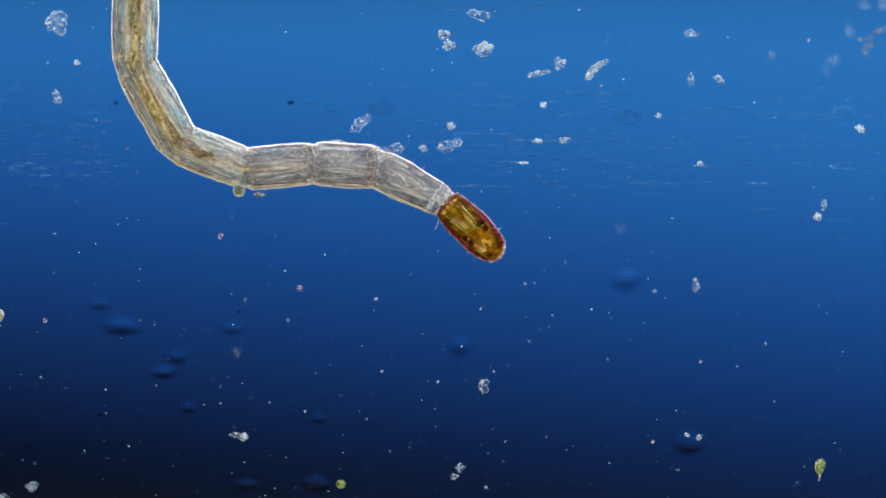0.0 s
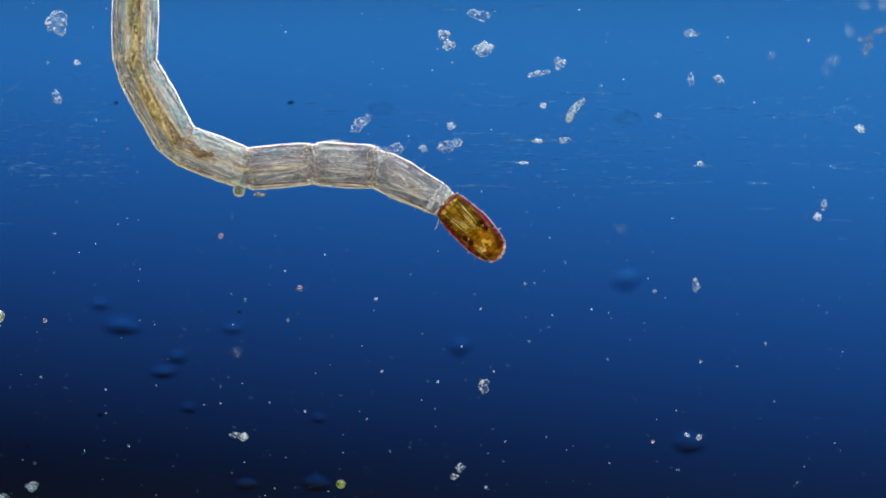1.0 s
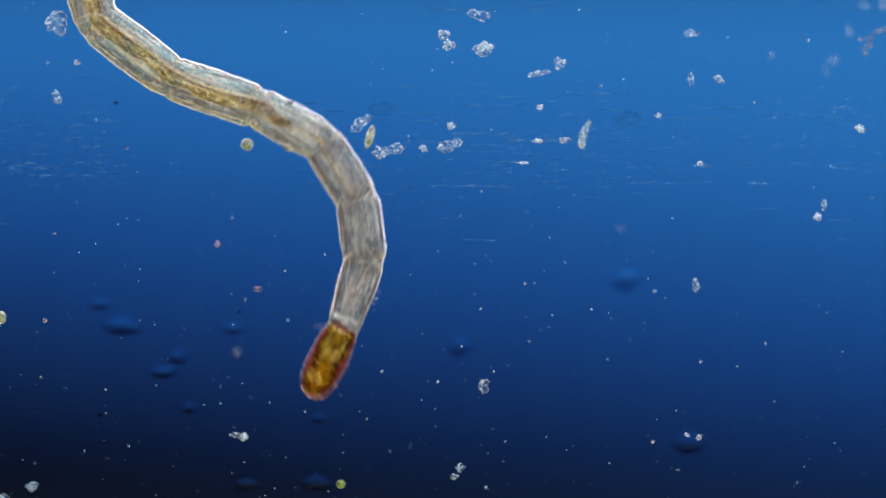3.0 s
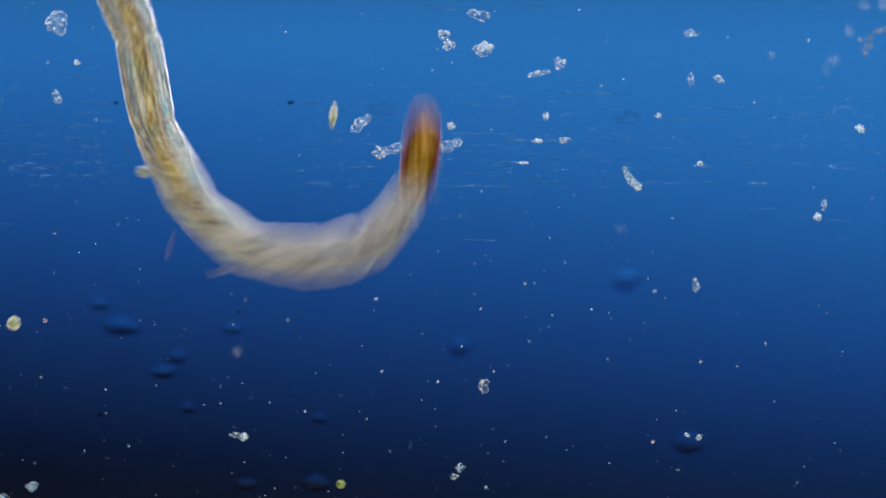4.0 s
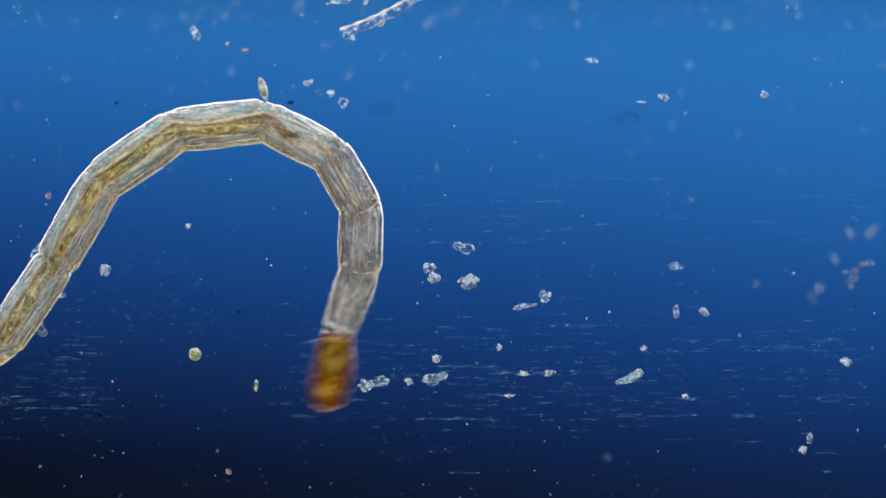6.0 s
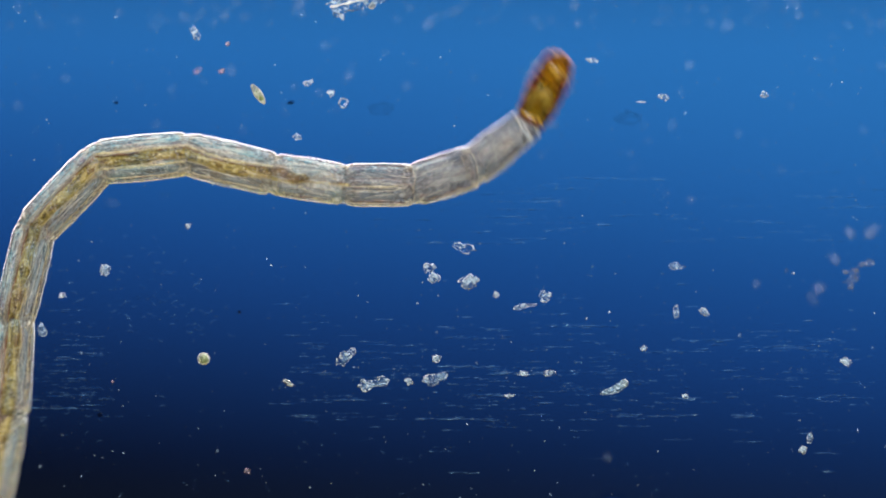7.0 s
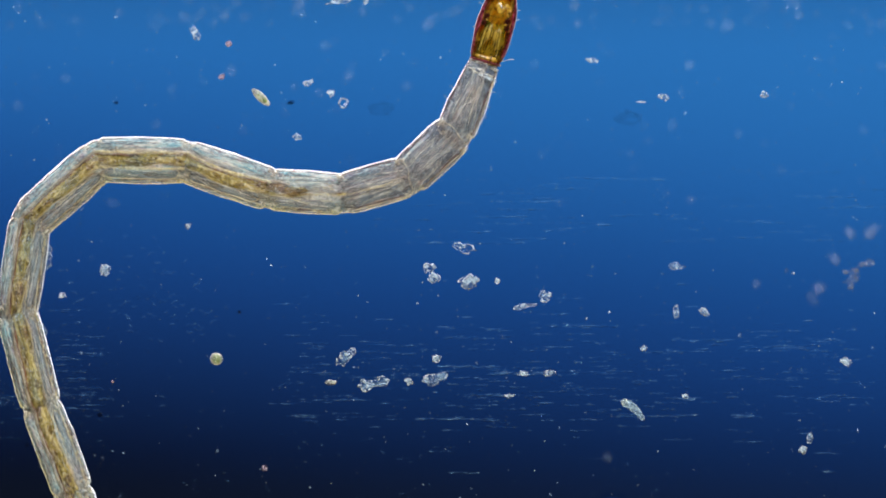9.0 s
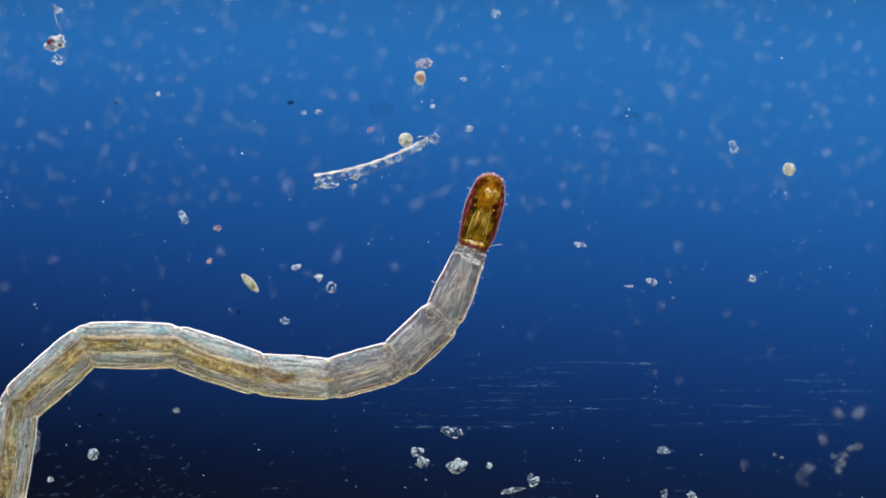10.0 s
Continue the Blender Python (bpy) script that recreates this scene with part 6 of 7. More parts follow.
    walk(larva_parts[6], [
        (0.0, at(-542.5, 404.5, -91.1)), (1.9, at(-542.5, 404.5, -91.1)), (2.0, at(-542.5, 404.5, -91.1)), (2.1, at(-544.5, 404.5, -91.1)),
        (2.2, at(-546.0, 404.5, -90.7)), (2.3, at(-550.5, 392.5, -87.4)), (2.4, at(-560.5, 359.5, -64.9)), (2.5, at(-563.0, 348.5, -46.7)),
        (2.6, at(-552.0, 348.0, -37.6)), (2.7, at(-552.5, 348.0, -33.3)), (2.8, at(-551.8, 348.5, -33.8)), (2.9, at(-549.5, 349.8, -35.2)),
        (3.0, at(-545.9, 351.9, -37.5)), (3.1, at(-540.9, 354.6, -40.5)), (3.2, at(-534.6, 357.5, -44.2)), (3.3, at(-527.2, 360.6, -48.4)),
        (3.4, at(-518.8, 363.6, -53.0)), (3.5, at(-509.7, 366.2, -57.8)), (3.6, at(-500.0, 368.4, -62.8)), (3.7, at(-490.2, 370.0, -67.8)),
        (3.8, at(-480.5, 371.0, -72.6)), (3.9, at(-504.0, 350.5, -86.3)), (4.0, at(-525.0, 296.0, -80.1)), (4.1, at(-515.5, 281.0, -61.9)),
        (4.2, at(-514.0, 275.5, -51.3)), (4.4, at(-514.0, 275.5, -51.3)), (4.8, at(-514.0, 275.5, -51.3)), (5.0, at(-516.0, 277.0, -50.7)),
        (5.1, at(-517.5, 268.5, -44.5)), (5.2, at(-630.0, 322.5, -56.1)), (5.3, at(-518.5, 146.0, -14.1)), (5.4, at(-503.0, 19.5, 19.7)),
        (5.5, at(-504.0, -49.0, 28.7)), (5.6, at(-484.0, -36.5, 41.2)), (5.7, at(-474.5, -16.0, 44.2)), (5.8, at(-501.5, 96.0, 43.7)),
        (5.9, at(-513.0, 158.5, 32.8)), (5.97, at(-535.5, 165.5, 34.6)), (6.0, at(-536.5, 165.0, 34.3)), (6.03, at(-536.5, 165.0, 34.3)),
        (6.1, at(-536.5, 165.0, 34.3)), (6.2, at(-536.5, 165.0, 34.3)), (6.3, at(-536.0, 165.0, 33.5)), (6.4, at(-534.8, 164.9, 31.2)),
        (6.5, at(-533.2, 164.6, 27.8)), (6.6, at(-531.6, 164.1, 23.7)), (6.7, at(-530.2, 163.4, 19.0)), (6.8, at(-529.3, 162.6, 14.2)),
        (6.9, at(-528.9, 161.7, 9.5)), (7.0, at(-529.0, 160.8, 5.3)), (7.1, at(-529.4, 160.1, 2.0)), (7.2, at(-529.8, 159.7, -0.3)),
        (7.3, at(-530.0, 159.5, -1.1)), (7.4, at(-529.5, 158.0, -0.7)), (7.47, at(-529.5, 157.5, -1.1)), (7.5, at(-529.5, 157.5, -1.1)),
        (7.53, at(-529.5, 157.5, -1.1)), (7.6, at(-529.5, 156.5, -1.1)), (9.1, at(-529.5, 156.5, -1.1)), (9.2, at(-529.5, 152.5, -1.1)),
        (9.3, at(-532.5, 111.5, -1.1)), (9.4, at(-538.5, 10.5, -1.1)), (9.5, at(-542.5, -67.5, -1.1)), (9.6, at(-549.5, -149.5, -1.1)),
        (9.7, at(-550.5, -168.5, -1.1)), (10.0, at(-550.5, -169.5, -1.1)),
    ])
    walk(larva_parts[7], [
        (0.0, at(-539.5, 564.0, -91.1)), (1.9, at(-539.5, 564.0, -91.1)), (2.0, at(-539.5, 564.0, -91.1)), (2.1, at(-541.5, 564.0, -91.1)),
        (2.2, at(-544.0, 564.0, -90.7)), (2.3, at(-557.6, 551.9, -87.4)), (2.4, at(-628.4, 504.3, -64.9)), (2.5, at(-626.5, 487.0, -84.6)),
        (2.6, at(-638.0, 476.0, -74.9)), (2.7, at(-641.5, 472.0, -75.5)), (2.8, at(-640.6, 472.9, -75.3)), (2.9, at(-637.9, 475.5, -74.7)),
        (3.0, at(-633.4, 479.6, -73.7)), (3.1, at(-627.1, 484.7, -72.5)), (3.2, at(-619.0, 490.4, -71.0)), (3.3, at(-609.2, 496.1, -69.3)),
        (3.4, at(-597.9, 501.6, -67.4)), (3.5, at(-585.4, 506.2, -65.4)), (3.6, at(-571.9, 509.9, -63.4)), (3.7, at(-557.9, 512.3, -61.3)),
        (3.8, at(-544.0, 513.5, -59.3)), (3.9, at(-539.0, 502.0, -67.9)), (4.0, at(-571.5, 451.0, -66.6)), (4.1, at(-574.0, 429.5, -75.3)),
        (4.2, at(-589.0, 413.5, -71.7)), (4.4, at(-589.0, 413.5, -71.7)), (4.8, at(-589.0, 413.5, -71.7)), (5.0, at(-591.0, 413.5, -71.7)),
        (5.1, at(-600.0, 396.0, -68.9)), (5.2, at(-700.0, 468.5, -72.8)), (5.3, at(-649.0, 230.0, -51.4)), (5.4, at(-644.5, 24.5, -25.0)),
        (5.5, at(-650.5, -73.0, -12.3)), (5.6, at(-620.0, -104.0, 11.2)), (5.7, at(-608.0, -97.0, 18.2)), (5.8, at(-616.0, -20.0, 46.9)),
        (5.9, at(-626.5, 48.5, 54.9)), (5.97, at(-642.0, 48.0, 60.1)), (6.0, at(-642.5, 48.0, 60.4)), (6.03, at(-642.5, 48.0, 60.4)),
        (6.1, at(-642.5, 48.0, 60.4)), (6.2, at(-642.5, 48.0, 60.4)), (6.3, at(-643.1, 49.3, 60.0)), (6.4, at(-644.7, 52.8, 58.8)),
        (6.5, at(-647.2, 58.2, 57.2)), (6.6, at(-650.1, 64.9, 55.1)), (6.7, at(-653.2, 72.4, 52.8)), (6.8, at(-656.3, 80.3, 50.4)),
        (6.9, at(-659.3, 88.1, 48.0)), (7.0, at(-661.8, 95.1, 46.0)), (7.1, at(-663.8, 100.8, 44.3)), (7.2, at(-665.0, 104.6, 43.2)),
        (7.3, at(-665.5, 106.0, 42.7)), (7.4, at(-666.5, 104.5, 42.0)), (7.47, at(-666.5, 104.5, 42.0)), (7.5, at(-666.5, 104.5, 42.0)),
        (7.53, at(-666.5, 104.5, 42.0)), (7.6, at(-667.0, 104.0, 41.5)), (9.1, at(-667.0, 104.0, 41.5)), (9.2, at(-667.0, 100.0, 41.5)),
        (9.3, at(-670.0, 59.0, 41.5)), (9.4, at(-676.0, -42.0, 41.5)), (9.5, at(-680.0, -120.0, 41.5)), (9.6, at(-687.0, -202.0, 41.5)),
        (9.7, at(-688.0, -221.0, 41.5)), (10.0, at(-688.0, -222.0, 41.5)),
    ])
    walk(larva_parts[8], [
        (0.0, at(-536.3, 727.5, -91.1)), (1.9, at(-536.3, 727.5, -91.1)), (2.0, at(-536.3, 727.5, -91.1)), (2.1, at(-538.3, 727.5, -91.1)),
        (2.2, at(-541.9, 727.5, -90.7)), (2.3, at(-564.9, 715.3, -87.4)), (2.4, at(-697.7, 652.4, -64.9)), (2.5, at(-641.8, 648.1, -84.6)),
        (2.6, at(-680.4, 633.7, -74.9)), (2.7, at(-682.7, 630.9, -75.5)), (2.8, at(-682.4, 631.6, -75.3)), (2.9, at(-681.2, 633.7, -74.7)),
        (3.0, at(-679.2, 636.8, -73.7)), (3.1, at(-676.3, 640.7, -72.5)), (3.2, at(-672.2, 644.7, -71.0)), (3.3, at(-666.9, 648.5, -69.3)),
        (3.4, at(-660.4, 651.6, -67.4)), (3.5, at(-652.8, 653.7, -65.4)), (3.6, at(-644.4, 654.5, -63.4)), (3.7, at(-635.3, 653.9, -61.3)),
        (3.8, at(-626.1, 652.0, -59.3)), (3.9, at(-600.0, 652.5, -67.9)), (4.0, at(-636.8, 601.7, -66.6)), (4.1, at(-614.9, 585.8, -75.3)),
        (4.2, at(-639.9, 567.3, -71.7)), (4.4, at(-639.9, 567.3, -71.7)), (4.8, at(-639.9, 567.3, -71.7)), (5.0, at(-641.9, 567.3, -71.7)),
        (5.1, at(-658.8, 547.9, -68.9)), (5.2, at(-748.4, 624.8, -72.8)), (5.3, at(-722.0, 375.0, -74.8)), (5.4, at(-748.0, 129.5, -63.9)),
        (5.5, at(-768.0, 9.5, -56.5)), (5.6, at(-765.0, -79.0, -30.1)), (5.7, at(-762.0, -103.0, -13.7)), (5.8, at(-751.0, -106.5, 18.1)),
        (5.9, at(-726.5, -84.0, 51.1)), (5.97, at(-730.0, -94.0, 56.3)), (6.0, at(-730.0, -94.0, 56.3)), (6.03, at(-730.0, -94.0, 56.3)),
        (6.1, at(-730.0, -94.0, 56.3)), (6.2, at(-730.0, -94.0, 56.3)), (6.3, at(-730.4, -92.8, 56.9)), (6.4, at(-731.3, -89.4, 58.5)),
        (6.5, at(-732.6, -84.1, 60.9)), (6.6, at(-733.9, -77.3, 63.9)), (6.7, at(-735.1, -69.2, 67.2)), (6.8, at(-736.0, -60.5, 70.6)),
        (6.9, at(-736.7, -51.5, 73.9)), (7.0, at(-737.0, -43.1, 76.9)), (7.1, at(-737.0, -36.1, 79.3)), (7.2, at(-737.0, -31.3, 80.9)),
        (7.3, at(-737.0, -29.5, 81.5)), (7.4, at(-738.5, -30.5, 81.9)), (7.47, at(-738.5, -30.5, 81.9)), (7.5, at(-738.5, -30.5, 81.9)),
        (7.53, at(-738.5, -30.5, 81.9)), (7.6, at(-739.5, -31.0, 81.9)), (9.1, at(-739.5, -31.0, 81.9)), (9.2, at(-739.5, -35.0, 81.9)),
        (9.3, at(-742.5, -76.0, 81.9)), (9.4, at(-748.5, -177.0, 81.9)), (9.5, at(-752.5, -255.0, 81.9)), (9.6, at(-759.5, -337.0, 81.9)),
        (9.7, at(-760.5, -356.0, 81.9)), (10.0, at(-760.5, -357.0, 81.9)),
    ])
    walk(larva_parts[9], [
        (0.0, at(-533.2, 892.4, -91.1)), (1.9, at(-533.2, 892.4, -91.1)), (2.0, at(-533.2, 892.4, -91.1)), (2.1, at(-535.2, 892.4, -91.1)),
        (2.2, at(-539.8, 892.5, -90.7)), (2.3, at(-572.2, 880.1, -87.4)), (2.4, at(-767.7, 801.8, -64.9)), (2.5, at(-657.4, 812.4, -84.6)),
        (2.6, at(-723.3, 793.0, -74.9)), (2.7, at(-724.2, 790.6, -75.5)), (2.8, at(-724.4, 791.1, -75.3)), (2.9, at(-724.8, 792.8, -74.7)),
        (3.0, at(-725.5, 795.2, -73.7)), (3.1, at(-725.9, 798.0, -72.5)), (3.2, at(-725.9, 800.7, -71.0)), (3.3, at(-725.3, 802.8, -69.3)),
        (3.4, at(-723.8, 803.9, -67.4)), (3.5, at(-721.5, 803.7, -65.4)), (3.6, at(-718.4, 802.0, -63.4)), (3.7, at(-714.5, 798.7, -61.3)),
        (3.8, at(-710.2, 793.9, -59.3)), (3.9, at(-662.0, 805.4, -67.9)), (4.0, at(-702.4, 753.1, -66.6)), (4.1, at(-656.6, 745.5, -75.3)),
        (4.2, at(-691.8, 724.0, -71.7)), (4.4, at(-691.8, 724.0, -71.7)), (4.8, at(-691.8, 724.0, -71.7)), (5.0, at(-693.8, 724.0, -71.7)),
        (5.1, at(-718.3, 701.8, -68.9)), (5.2, at(-797.2, 782.4, -72.8)), (5.3, at(-765.6, 535.6, -74.8)), (5.4, at(-820.3, 277.1, -63.9)),
        (5.5, at(-857.5, 144.8, -56.5)), (5.6, at(-905.4, 2.4, -30.1)), (5.7, at(-920.2, -64.5, -13.7)), (5.8, at(-907.4, -157.6, 18.1)),
        (5.9, at(-849.3, -192.3, 31.9)), (5.97, at(-851.4, -196.7, 24.3)), (6.0, at(-851.4, -196.7, 24.3)), (6.03, at(-851.4, -196.7, 24.3)),
        (6.1, at(-851.4, -196.7, 24.3)), (6.2, at(-851.4, -196.7, 24.3)), (6.3, at(-849.9, -198.4, 26.0)), (6.4, at(-845.5, -202.3, 30.9)),
        (6.5, at(-837.9, -207.4, 38.1)), (6.6, at(-826.6, -212.1, 47.1)), (6.7, at(-812.1, -214.8, 57.1)), (6.8, at(-795.1, -214.8, 67.5)),
        (6.9, at(-777.3, -211.7, 77.5)), (7.0, at(-760.5, -206.1, 86.5)), (7.1, at(-746.7, -199.8, 93.7)), (7.2, at(-737.4, -194.6, 98.6)),
        (7.3, at(-734.0, -192.5, 100.3)), (7.4, at(-731.0, -192.5, 103.1)), (7.47, at(-730.5, -192.5, 103.5)), (7.5, at(-730.5, -192.5, 103.5)),
        (7.53, at(-730.5, -192.5, 103.5)), (7.6, at(-730.0, -193.0, 104.5)), (9.1, at(-730.0, -193.0, 104.5)), (9.2, at(-730.0, -197.0, 104.5)),
        (9.3, at(-733.0, -238.0, 104.5)), (9.4, at(-739.0, -339.0, 104.5)), (9.5, at(-743.0, -417.0, 104.5)), (9.6, at(-750.0, -499.0, 104.5)),
        (9.7, at(-751.0, -518.0, 104.5)), (10.0, at(-751.0, -519.0, 104.5)),
    ])
    walk(larva_parts[10], [
        (0.0, at(-530.1, 1054.9, -91.1)), (1.9, at(-530.1, 1054.9, -91.1)), (2.0, at(-530.1, 1054.9, -91.1)), (2.1, at(-532.1, 1054.9, -91.1)),
        (2.2, at(-537.7, 1055.0, -90.7)), (2.3, at(-579.5, 1042.4, -87.4)), (2.4, at(-836.7, 949.0, -64.9)), (2.5, at(-672.7, 974.2, -84.6)),
        (2.6, at(-765.6, 949.9, -74.9)), (2.7, at(-765.0, 947.9, -75.5)), (2.8, at(-765.7, 948.3, -75.3)), (2.9, at(-767.8, 949.5, -74.7)),
        (3.0, at(-771.0, 951.2, -73.7)), (3.1, at(-774.8, 953.0, -72.5)), (3.2, at(-778.9, 954.3, -71.0)), (3.3, at(-782.8, 954.8, -69.3)),
        (3.4, at(-786.3, 953.9, -67.4)), (3.5, at(-789.2, 951.5, -65.4)), (3.6, at(-791.2, 947.2, -63.4)), (3.7, at(-792.5, 941.2, -61.3)),
        (3.8, at(-793.0, 933.7, -59.3)), (3.9, at(-723.0, 956.0, -67.9)), (4.0, at(-767.0, 902.2, -66.6)), (4.1, at(-697.7, 902.7, -75.3)),
        (4.2, at(-742.9, 878.2, -71.7)), (4.4, at(-742.9, 878.2, -71.7)), (4.8, at(-742.9, 878.2, -71.7)), (5.0, at(-744.9, 878.2, -71.7)),
        (5.1, at(-776.9, 853.4, -68.9)), (5.2, at(-845.3, 937.7, -72.8)), (5.3, at(-808.2, 692.4, -74.8)), (5.4, at(-891.8, 423.0, -63.9)),
        (5.5, at(-947.2, 280.3, -56.5)), (5.6, at(-1046.0, 83.9, -30.1)), (5.7, at(-1078.0, -26.0, -13.7)), (5.8, at(-1061.9, -208.1, 18.1)),
        (5.9, at(-987.2, -278.1, 31.9)), (5.97, at(-999.5, -263.7, 24.3)), (6.0, at(-999.5, -263.7, 24.3)), (6.03, at(-999.5, -263.7, 24.3)),
        (6.1, at(-999.5, -263.7, 24.3)), (6.2, at(-999.5, -263.7, 24.3)), (6.3, at(-996.1, -269.6, 25.8)), (6.4, at(-985.8, -285.1, 30.1)),
        (6.5, at(-967.5, -306.4, 36.5)), (6.6, at(-940.6, -329.2, 44.3)), (6.7, at(-905.6, -349.4, 53.1)), (6.8, at(-864.7, -363.5, 62.2)),
        (6.9, at(-822.0, -370.1, 71.0)), (7.0, at(-781.5, -369.8, 78.9)), (7.1, at(-748.1, -364.9, 85.2)), (7.2, at(-725.7, -359.4, 89.5)),
        (7.3, at(-717.5, -357.0, 91.0)), (7.4, at(-684.0, -351.5, 109.9)), (7.47, at(-682.5, -351.5, 110.2)), (7.5, at(-682.5, -351.5, 110.2)),
        (7.53, at(-682.5, -351.5, 110.2)), (7.6, at(-680.0, -351.5, 110.5)), (9.1, at(-680.0, -351.5, 110.5)), (9.2, at(-680.0, -355.5, 110.5)),
        (9.3, at(-683.0, -396.5, 110.5)), (9.4, at(-689.0, -497.5, 110.5)), (9.5, at(-693.0, -575.5, 110.5)), (9.6, at(-700.0, -657.5, 110.5)),
        (9.7, at(-701.0, -676.5, 110.5)), (10.0, at(-701.0, -677.5, 110.5)),
    ])
    walk(larva_parts[11], [
        (0.0, at(-527.1, 1209.9, -91.1)), (1.9, at(-527.1, 1209.9, -91.1)), (2.0, at(-527.1, 1209.9, -91.1)), (2.1, at(-529.1, 1209.9, -91.1)),
        (2.2, at(-535.7, 1209.9, -90.7)), (2.3, at(-586.4, 1197.3, -87.4)), (2.4, at(-902.4, 1089.3, -64.9)), (2.5, at(-687.4, 1128.5, -84.6)),
        (2.6, at(-805.9, 1099.6, -74.9)), (2.7, at(-803.9, 1097.9, -75.5)), (2.8, at(-805.2, 1098.2, -75.3)), (2.9, at(-808.8, 1099.0, -74.7)),
        (3.0, at(-814.4, 1100.0, -73.7)), (3.1, at(-821.4, 1100.8, -72.5)), (3.2, at(-829.4, 1100.9, -71.0)), (3.3, at(-837.7, 1099.8, -69.3)),
        (3.4, at(-845.9, 1097.0, -67.4)), (3.5, at(-853.7, 1092.4, -65.4)), (3.6, at(-860.7, 1085.8, -63.4)), (3.7, at(-866.8, 1077.2, -61.3)),
        (3.8, at(-872.0, 1067.1, -59.3)), (3.9, at(-781.3, 1099.6, -67.9)), (4.0, at(-828.6, 1044.4, -66.6)), (4.1, at(-736.9, 1052.6, -75.3)),
        (4.2, at(-791.6, 1025.4, -71.7)), (4.4, at(-791.6, 1025.4, -71.7)), (4.8, at(-791.6, 1025.4, -71.7)), (5.0, at(-793.6, 1025.4, -71.7)),
        (5.1, at(-832.8, 998.0, -68.9)), (5.2, at(-891.1, 1085.7, -72.8)), (5.3, at(-848.8, 842.0, -74.8)), (5.4, at(-959.9, 562.2, -63.9)),
        (5.5, at(-1032.7, 409.6, -56.5)), (5.6, at(-1180.1, 161.6, -30.1)), (5.7, at(-1228.6, 10.7, -13.7)), (5.8, at(-1209.2, -256.3, 18.1)),
        (5.9, at(-1118.9, -360.0, 31.9)), (5.97, at(-1140.7, -327.5, 24.3)), (6.0, at(-1140.7, -327.5, 24.3)), (6.03, at(-1140.7, -327.5, 24.3)),
        (6.1, at(-1140.7, -327.5, 24.3)), (6.2, at(-1140.7, -327.5, 24.3)), (6.3, at(-1135.6, -337.2, 25.8)), (6.4, at(-1119.9, -362.9, 30.1)),
        (6.5, at(-1092.4, -398.8, 36.5)), (6.6, at(-1051.8, -438.1, 44.3)), (6.7, at(-999.2, -474.1, 53.1)), (6.8, at(-937.6, -501.7, 62.2)),
        (6.9, at(-872.9, -518.0, 71.0)), (7.0, at(-811.8, -523.4, 78.9)), (7.1, at(-761.2, -521.2, 85.2)), (7.2, at(-727.0, -516.4, 89.5)),
        (7.3, at(-714.6, -514.0, 91.0)), (7.4, at(-630.5, -499.5, 109.9)), (7.47, at(-628.1, -499.4, 110.2)), (7.5, at(-628.1, -499.4, 110.2)),
        (7.53, at(-628.1, -499.4, 110.2)), (7.6, at(-624.7, -499.2, 110.5)), (9.1, at(-624.7, -499.2, 110.5)), (9.2, at(-624.7, -503.2, 110.5)),
        (9.3, at(-627.7, -544.2, 110.5)), (9.4, at(-633.7, -645.2, 110.5)), (9.5, at(-637.7, -723.2, 110.5)), (9.6, at(-644.7, -805.2, 110.5)),
        (9.7, at(-645.7, -824.2, 110.5)), (10.0, at(-645.7, -825.2, 110.5)),
    ])
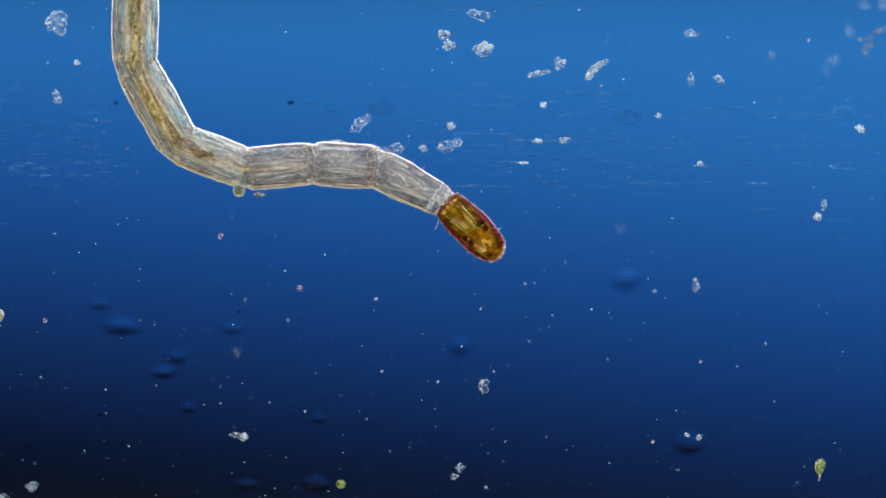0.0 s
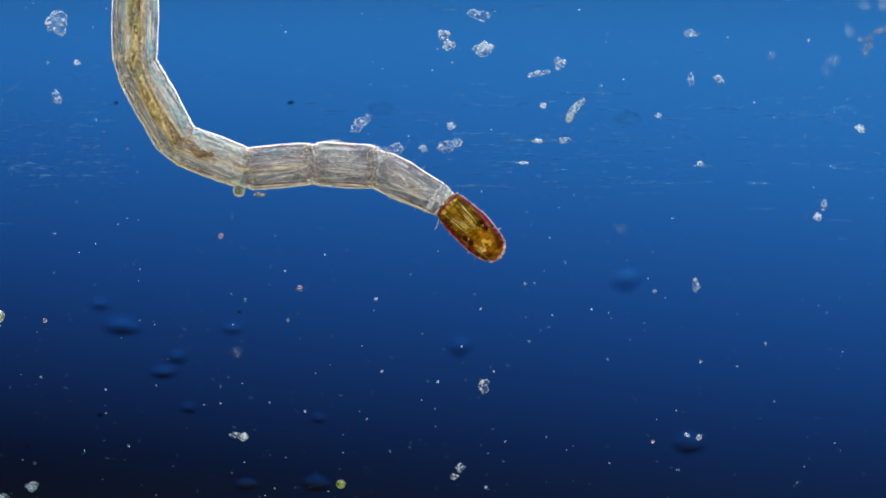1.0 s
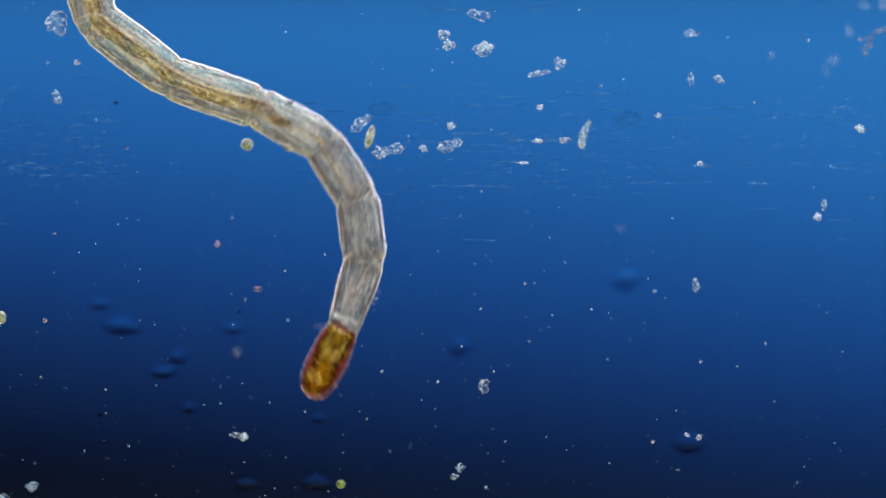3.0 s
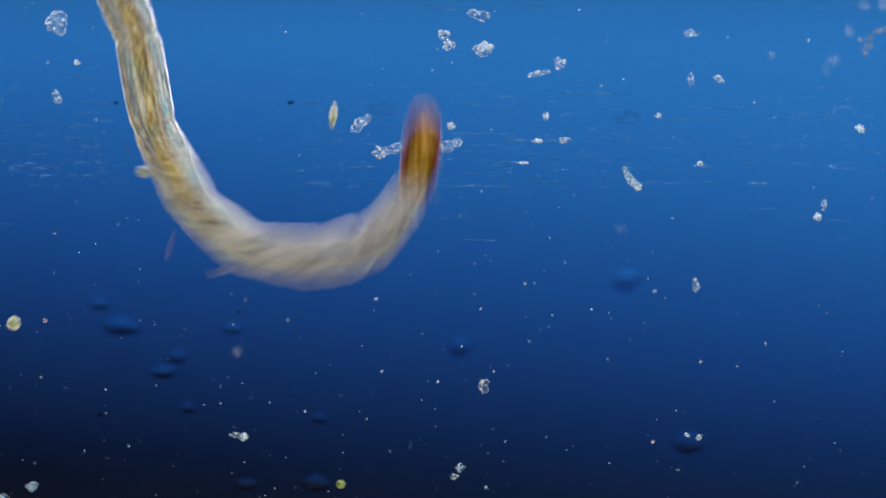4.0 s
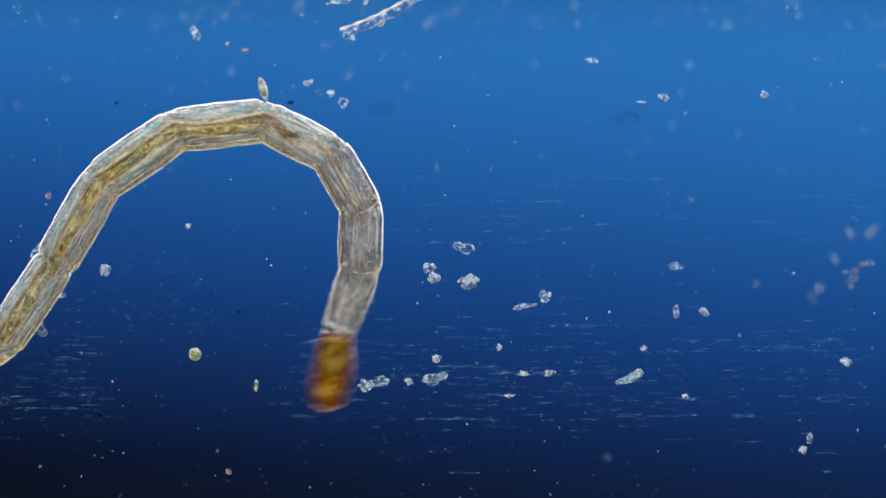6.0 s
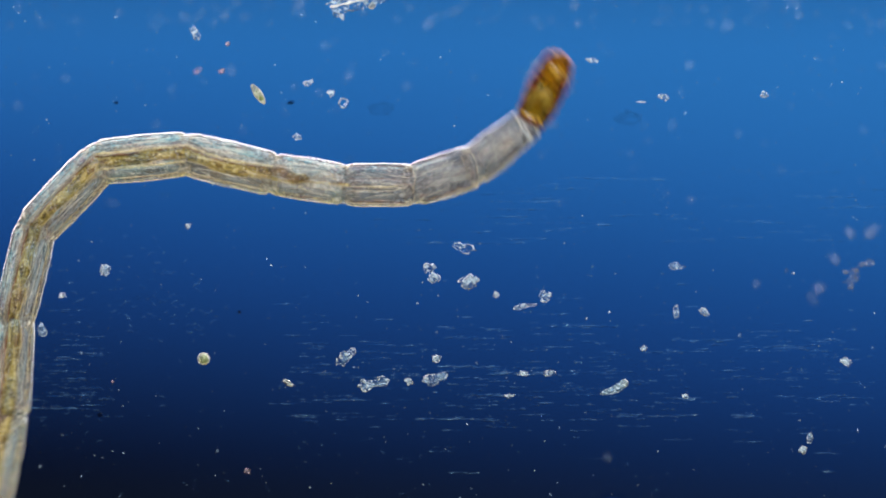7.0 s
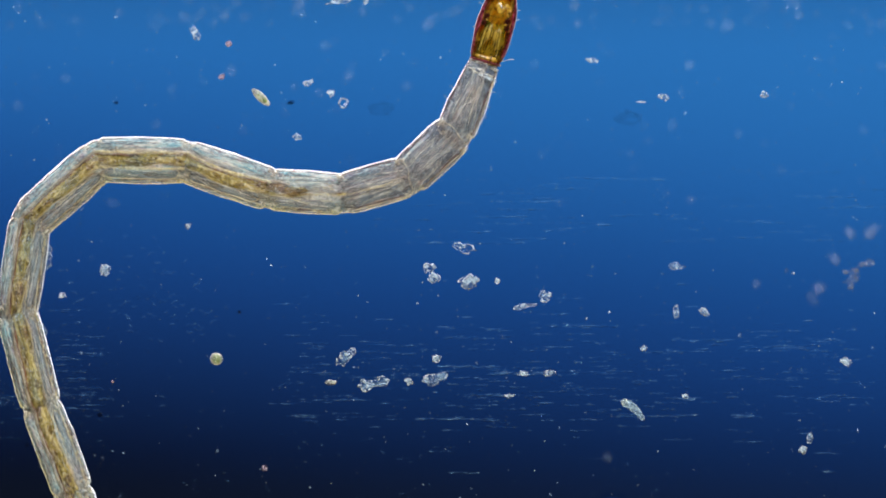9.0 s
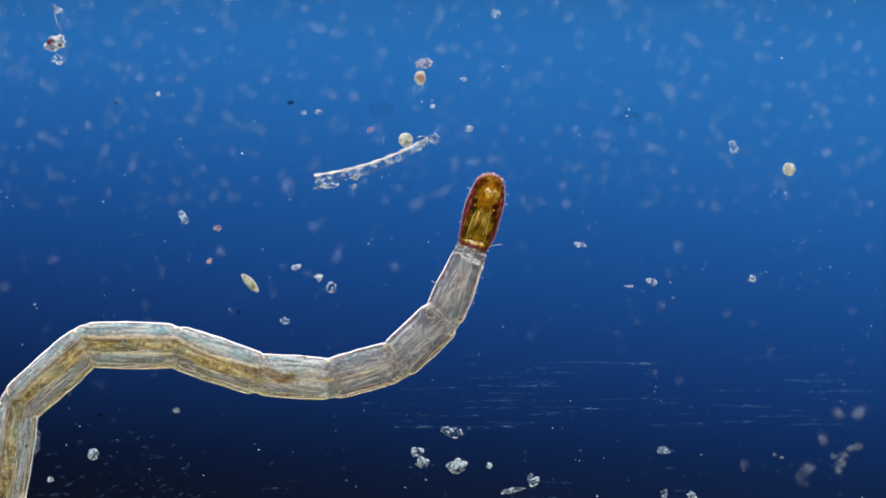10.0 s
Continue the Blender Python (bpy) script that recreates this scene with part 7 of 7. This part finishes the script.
    walk(larva_parts[12], [
        (0.0, at(-524.5, 1344.8, -91.1)), (1.9, at(-524.5, 1344.8, -91.1)), (2.0, at(-524.5, 1344.8, -91.1)), (2.1, at(-526.5, 1344.8, -91.1)),
        (2.2, at(-534.0, 1344.9, -90.7)), (2.3, at(-592.4, 1332.1, -87.4)), (2.4, at(-959.7, 1211.6, -64.9)), (2.5, at(-700.2, 1262.9, -84.6)),
        (2.6, at(-841.0, 1229.9, -74.9)), (2.7, at(-837.8, 1228.6, -75.5)), (2.8, at(-839.5, 1228.7, -75.3)), (2.9, at(-844.5, 1229.2, -74.7)),
        (3.0, at(-852.2, 1229.6, -73.7)), (3.1, at(-862.0, 1229.6, -72.5)), (3.2, at(-873.3, 1228.5, -71.0)), (3.3, at(-885.5, 1226.0, -69.3)),
        (3.4, at(-897.8, 1221.7, -67.4)), (3.5, at(-909.8, 1215.2, -65.4)), (3.6, at(-921.2, 1206.4, -63.4)), (3.7, at(-931.6, 1195.7, -61.3)),
        (3.8, at(-940.9, 1183.2, -59.3)), (3.9, at(-832.0, 1224.7, -67.9)), (4.0, at(-882.3, 1168.3, -66.6)), (4.1, at(-771.1, 1183.2, -75.3)),
        (4.2, at(-834.0, 1153.5, -71.7)), (4.4, at(-834.0, 1153.5, -71.7)), (4.8, at(-834.0, 1153.5, -71.7)), (5.0, at(-836.0, 1153.5, -71.7)),
        (5.1, at(-881.5, 1123.9, -68.9)), (5.2, at(-931.1, 1214.7, -72.8)), (5.3, at(-884.2, 972.3, -74.8)), (5.4, at(-1019.3, 683.5, -63.9)),
        (5.5, at(-1107.2, 522.2, -56.5)), (5.6, at(-1296.8, 229.3, -30.1)), (5.7, at(-1359.8, 42.6, -13.7)), (5.8, at(-1337.5, -298.2, 18.1)),
        (5.9, at(-1233.6, -431.2, 31.9)), (5.97, at(-1263.7, -383.0, 24.3)), (6.0, at(-1263.7, -383.0, 24.3)), (6.03, at(-1263.7, -383.0, 24.3)),
        (6.1, at(-1263.7, -383.0, 24.3)), (6.2, at(-1263.7, -383.0, 24.3)), (6.3, at(-1257.0, -396.1, 25.8)), (6.4, at(-1236.7, -430.7, 30.1)),
        (6.5, at(-1200.9, -479.1, 36.5)), (6.6, at(-1148.3, -532.4, 44.3)), (6.7, at(-1080.1, -582.2, 53.1)), (6.8, at(-1000.5, -621.1, 62.2)),
        (6.9, at(-916.8, -645.7, 71.0)), (7.0, at(-837.9, -655.9, 78.9)), (7.1, at(-772.4, -655.8, 85.2)), (7.2, at(-728.3, -651.4, 89.5)),
        (7.3, at(-712.2, -649.0, 91.0)), (7.4, at(-584.6, -626.5, 109.9)), (7.47, at(-581.5, -626.1, 110.2)), (7.5, at(-581.5, -626.1, 110.2)),
        (7.53, at(-581.5, -626.1, 110.2)), (7.6, at(-577.4, -625.7, 110.5)), (9.1, at(-577.4, -625.7, 110.5)), (9.2, at(-577.4, -629.7, 110.5)),
        (9.3, at(-580.4, -670.7, 110.5)), (9.4, at(-586.4, -771.7, 110.5)), (9.5, at(-590.4, -849.7, 110.5)), (9.6, at(-597.4, -931.7, 110.5)),
        (9.7, at(-598.4, -950.7, 110.5)), (10.0, at(-598.4, -951.7, 110.5)),
    ])


DRIFT_SWIMMER = ((0.0, 1055, 123, 42), (0.3, 1050, 140, 42), (0.6, 1036, 165, 46), (1.0, 1018, 195, 52), (1.5, 992, 228, 50), (2.1, 967, 250, 42), (2.4, 972, 248, 34),
                 (2.5, 980, 247, 26), (2.6, 986, 222, 36), (2.7, 997, 211, 45), (3.2, 1060, 270, 90), (3.8, 1117, 317, 128), (4.0, 1117, 317, 128), (4.1, 1095, 301, 90),
                 (4.2, 1088, 299, 38), (4.3, 1086, 297, 15), (4.4, 1084, 285, -40), (4.5, 1086, 275, -60), (4.8, 1108, 265, -95), (5.0, 1120, 258, -120), (5.1, 1124, 256, -122),
                 (5.2, 1128, 274, -118), (5.3, 1125, 355, -115), (5.4, 1115, 525, -115), (5.5, 1107, 617, -115), (5.6, 1107, 660, -120), (5.7, 1110, 666, -130),
                 (5.9, 1108, 666, -140), (6.0, 1113, 668, -155), (6.1, 1118, 677, -178), (6.2, 1120, 686, -185), (6.7, 1100, 690, -160), (7.3, 1083, 683, -135),
                 (7.4, 1087, 691, -118), (7.6, 1084, 697, -105), (7.9, 1088, 705, -85), (8.2, 1102, 716, -62), (8.5, 1118, 724, -48), (9.1, 1120, 724, -40), (9.2, 1121, 728, -42),
                 (9.3, 1125, 769, -45), (9.4, 1119, 870, -48), (9.5, 1114, 948, -50), (9.6, 1106, 1030, -50), (10.0, 1105, 1050, -50))
DRIFT_GREEN = ((0.0, 424, 338, 0), (2.1, 424, 338, 0), (2.2, 430, 332, 5), (2.3, 441, 312, 10), (2.4, 450, 295, 20), (2.5, 455, 274, 30), (2.6, 441, 268, 35), (2.7, 442, 266, 35),
               (3.8, 252, 234, -20), (3.9, 210, 257, -30), (4.0, 256, 305, -20), (4.1, 315, 305, 0), (4.2, 335, 300, 10), (5.0, 336, 301, 10), (5.1, 344, 300, 12), (5.2, 357, 322, 15),
               (5.3, 361, 390, 15), (5.4, 356, 540, 20), (5.5, 349, 622, 20), (5.6, 348, 645, 25), (5.7, 339, 650, 30), (5.8, 368, 605, 40), (5.9, 361, 599, 40), (6.0, 346, 627, 50),
               (6.1, 354, 617, 55), (6.2, 354, 616, 55), (7.3, 374, 639, 80), (7.4, 382, 635, 82), (7.6, 384, 635, 85), (9.1, 384, 635, 85), (9.2, 384, 639, 85), (9.3, 381, 680, 85),
               (9.4, 375, 781, 85), (9.5, 370, 859, 85), (9.6, 364, 941, 85), (9.7, 363, 960, 85), (10.0, 363, 961, 85))
DRIFT_SPINDLE = ((0.0, 592, 256, 4), (2.1, 585, 254, 4), (2.2, 588, 240, 20), (2.3, 608, 212, 75), (2.4, 645, 195, 82), (2.5, 680, 182, 75), (2.6, 666, 240, 75), (2.7, 666, 240, 75),
                 (3.8, 573, 257, 86), (3.9, 567, 247, 96), (4.0, 590, 205, 82), (4.1, 593, 147, 92), (4.2, 580, 108, 70), (4.8, 580, 108, 70), (5.0, 578, 104, 70), (5.1, 576, 90, 65),
                 (5.2, 545, 100, 60), (5.3, 508, 140, 60), (5.4, 474, 184, 60), (5.5, 470, 258, 45), (5.6, 460, 263, 30), (5.7, 460, 252, 35), (5.8, 464, 180, 80), (5.9, 458, 156, 100),
                 (6.0, 466, 158, 105), (6.2, 464, 160, 107), (7.3, 457, 170, 130), (7.6, 458, 171, 132), (9.1, 462, 173, 137), (9.2, 462, 177, 137), (9.3, 460, 214, 135),
                 (9.4, 455, 318, 135), (9.5, 450, 394, 132), (9.6, 444, 480, 132), (9.7, 443, 500, 132), (10.0, 443, 501, 132))

motions()
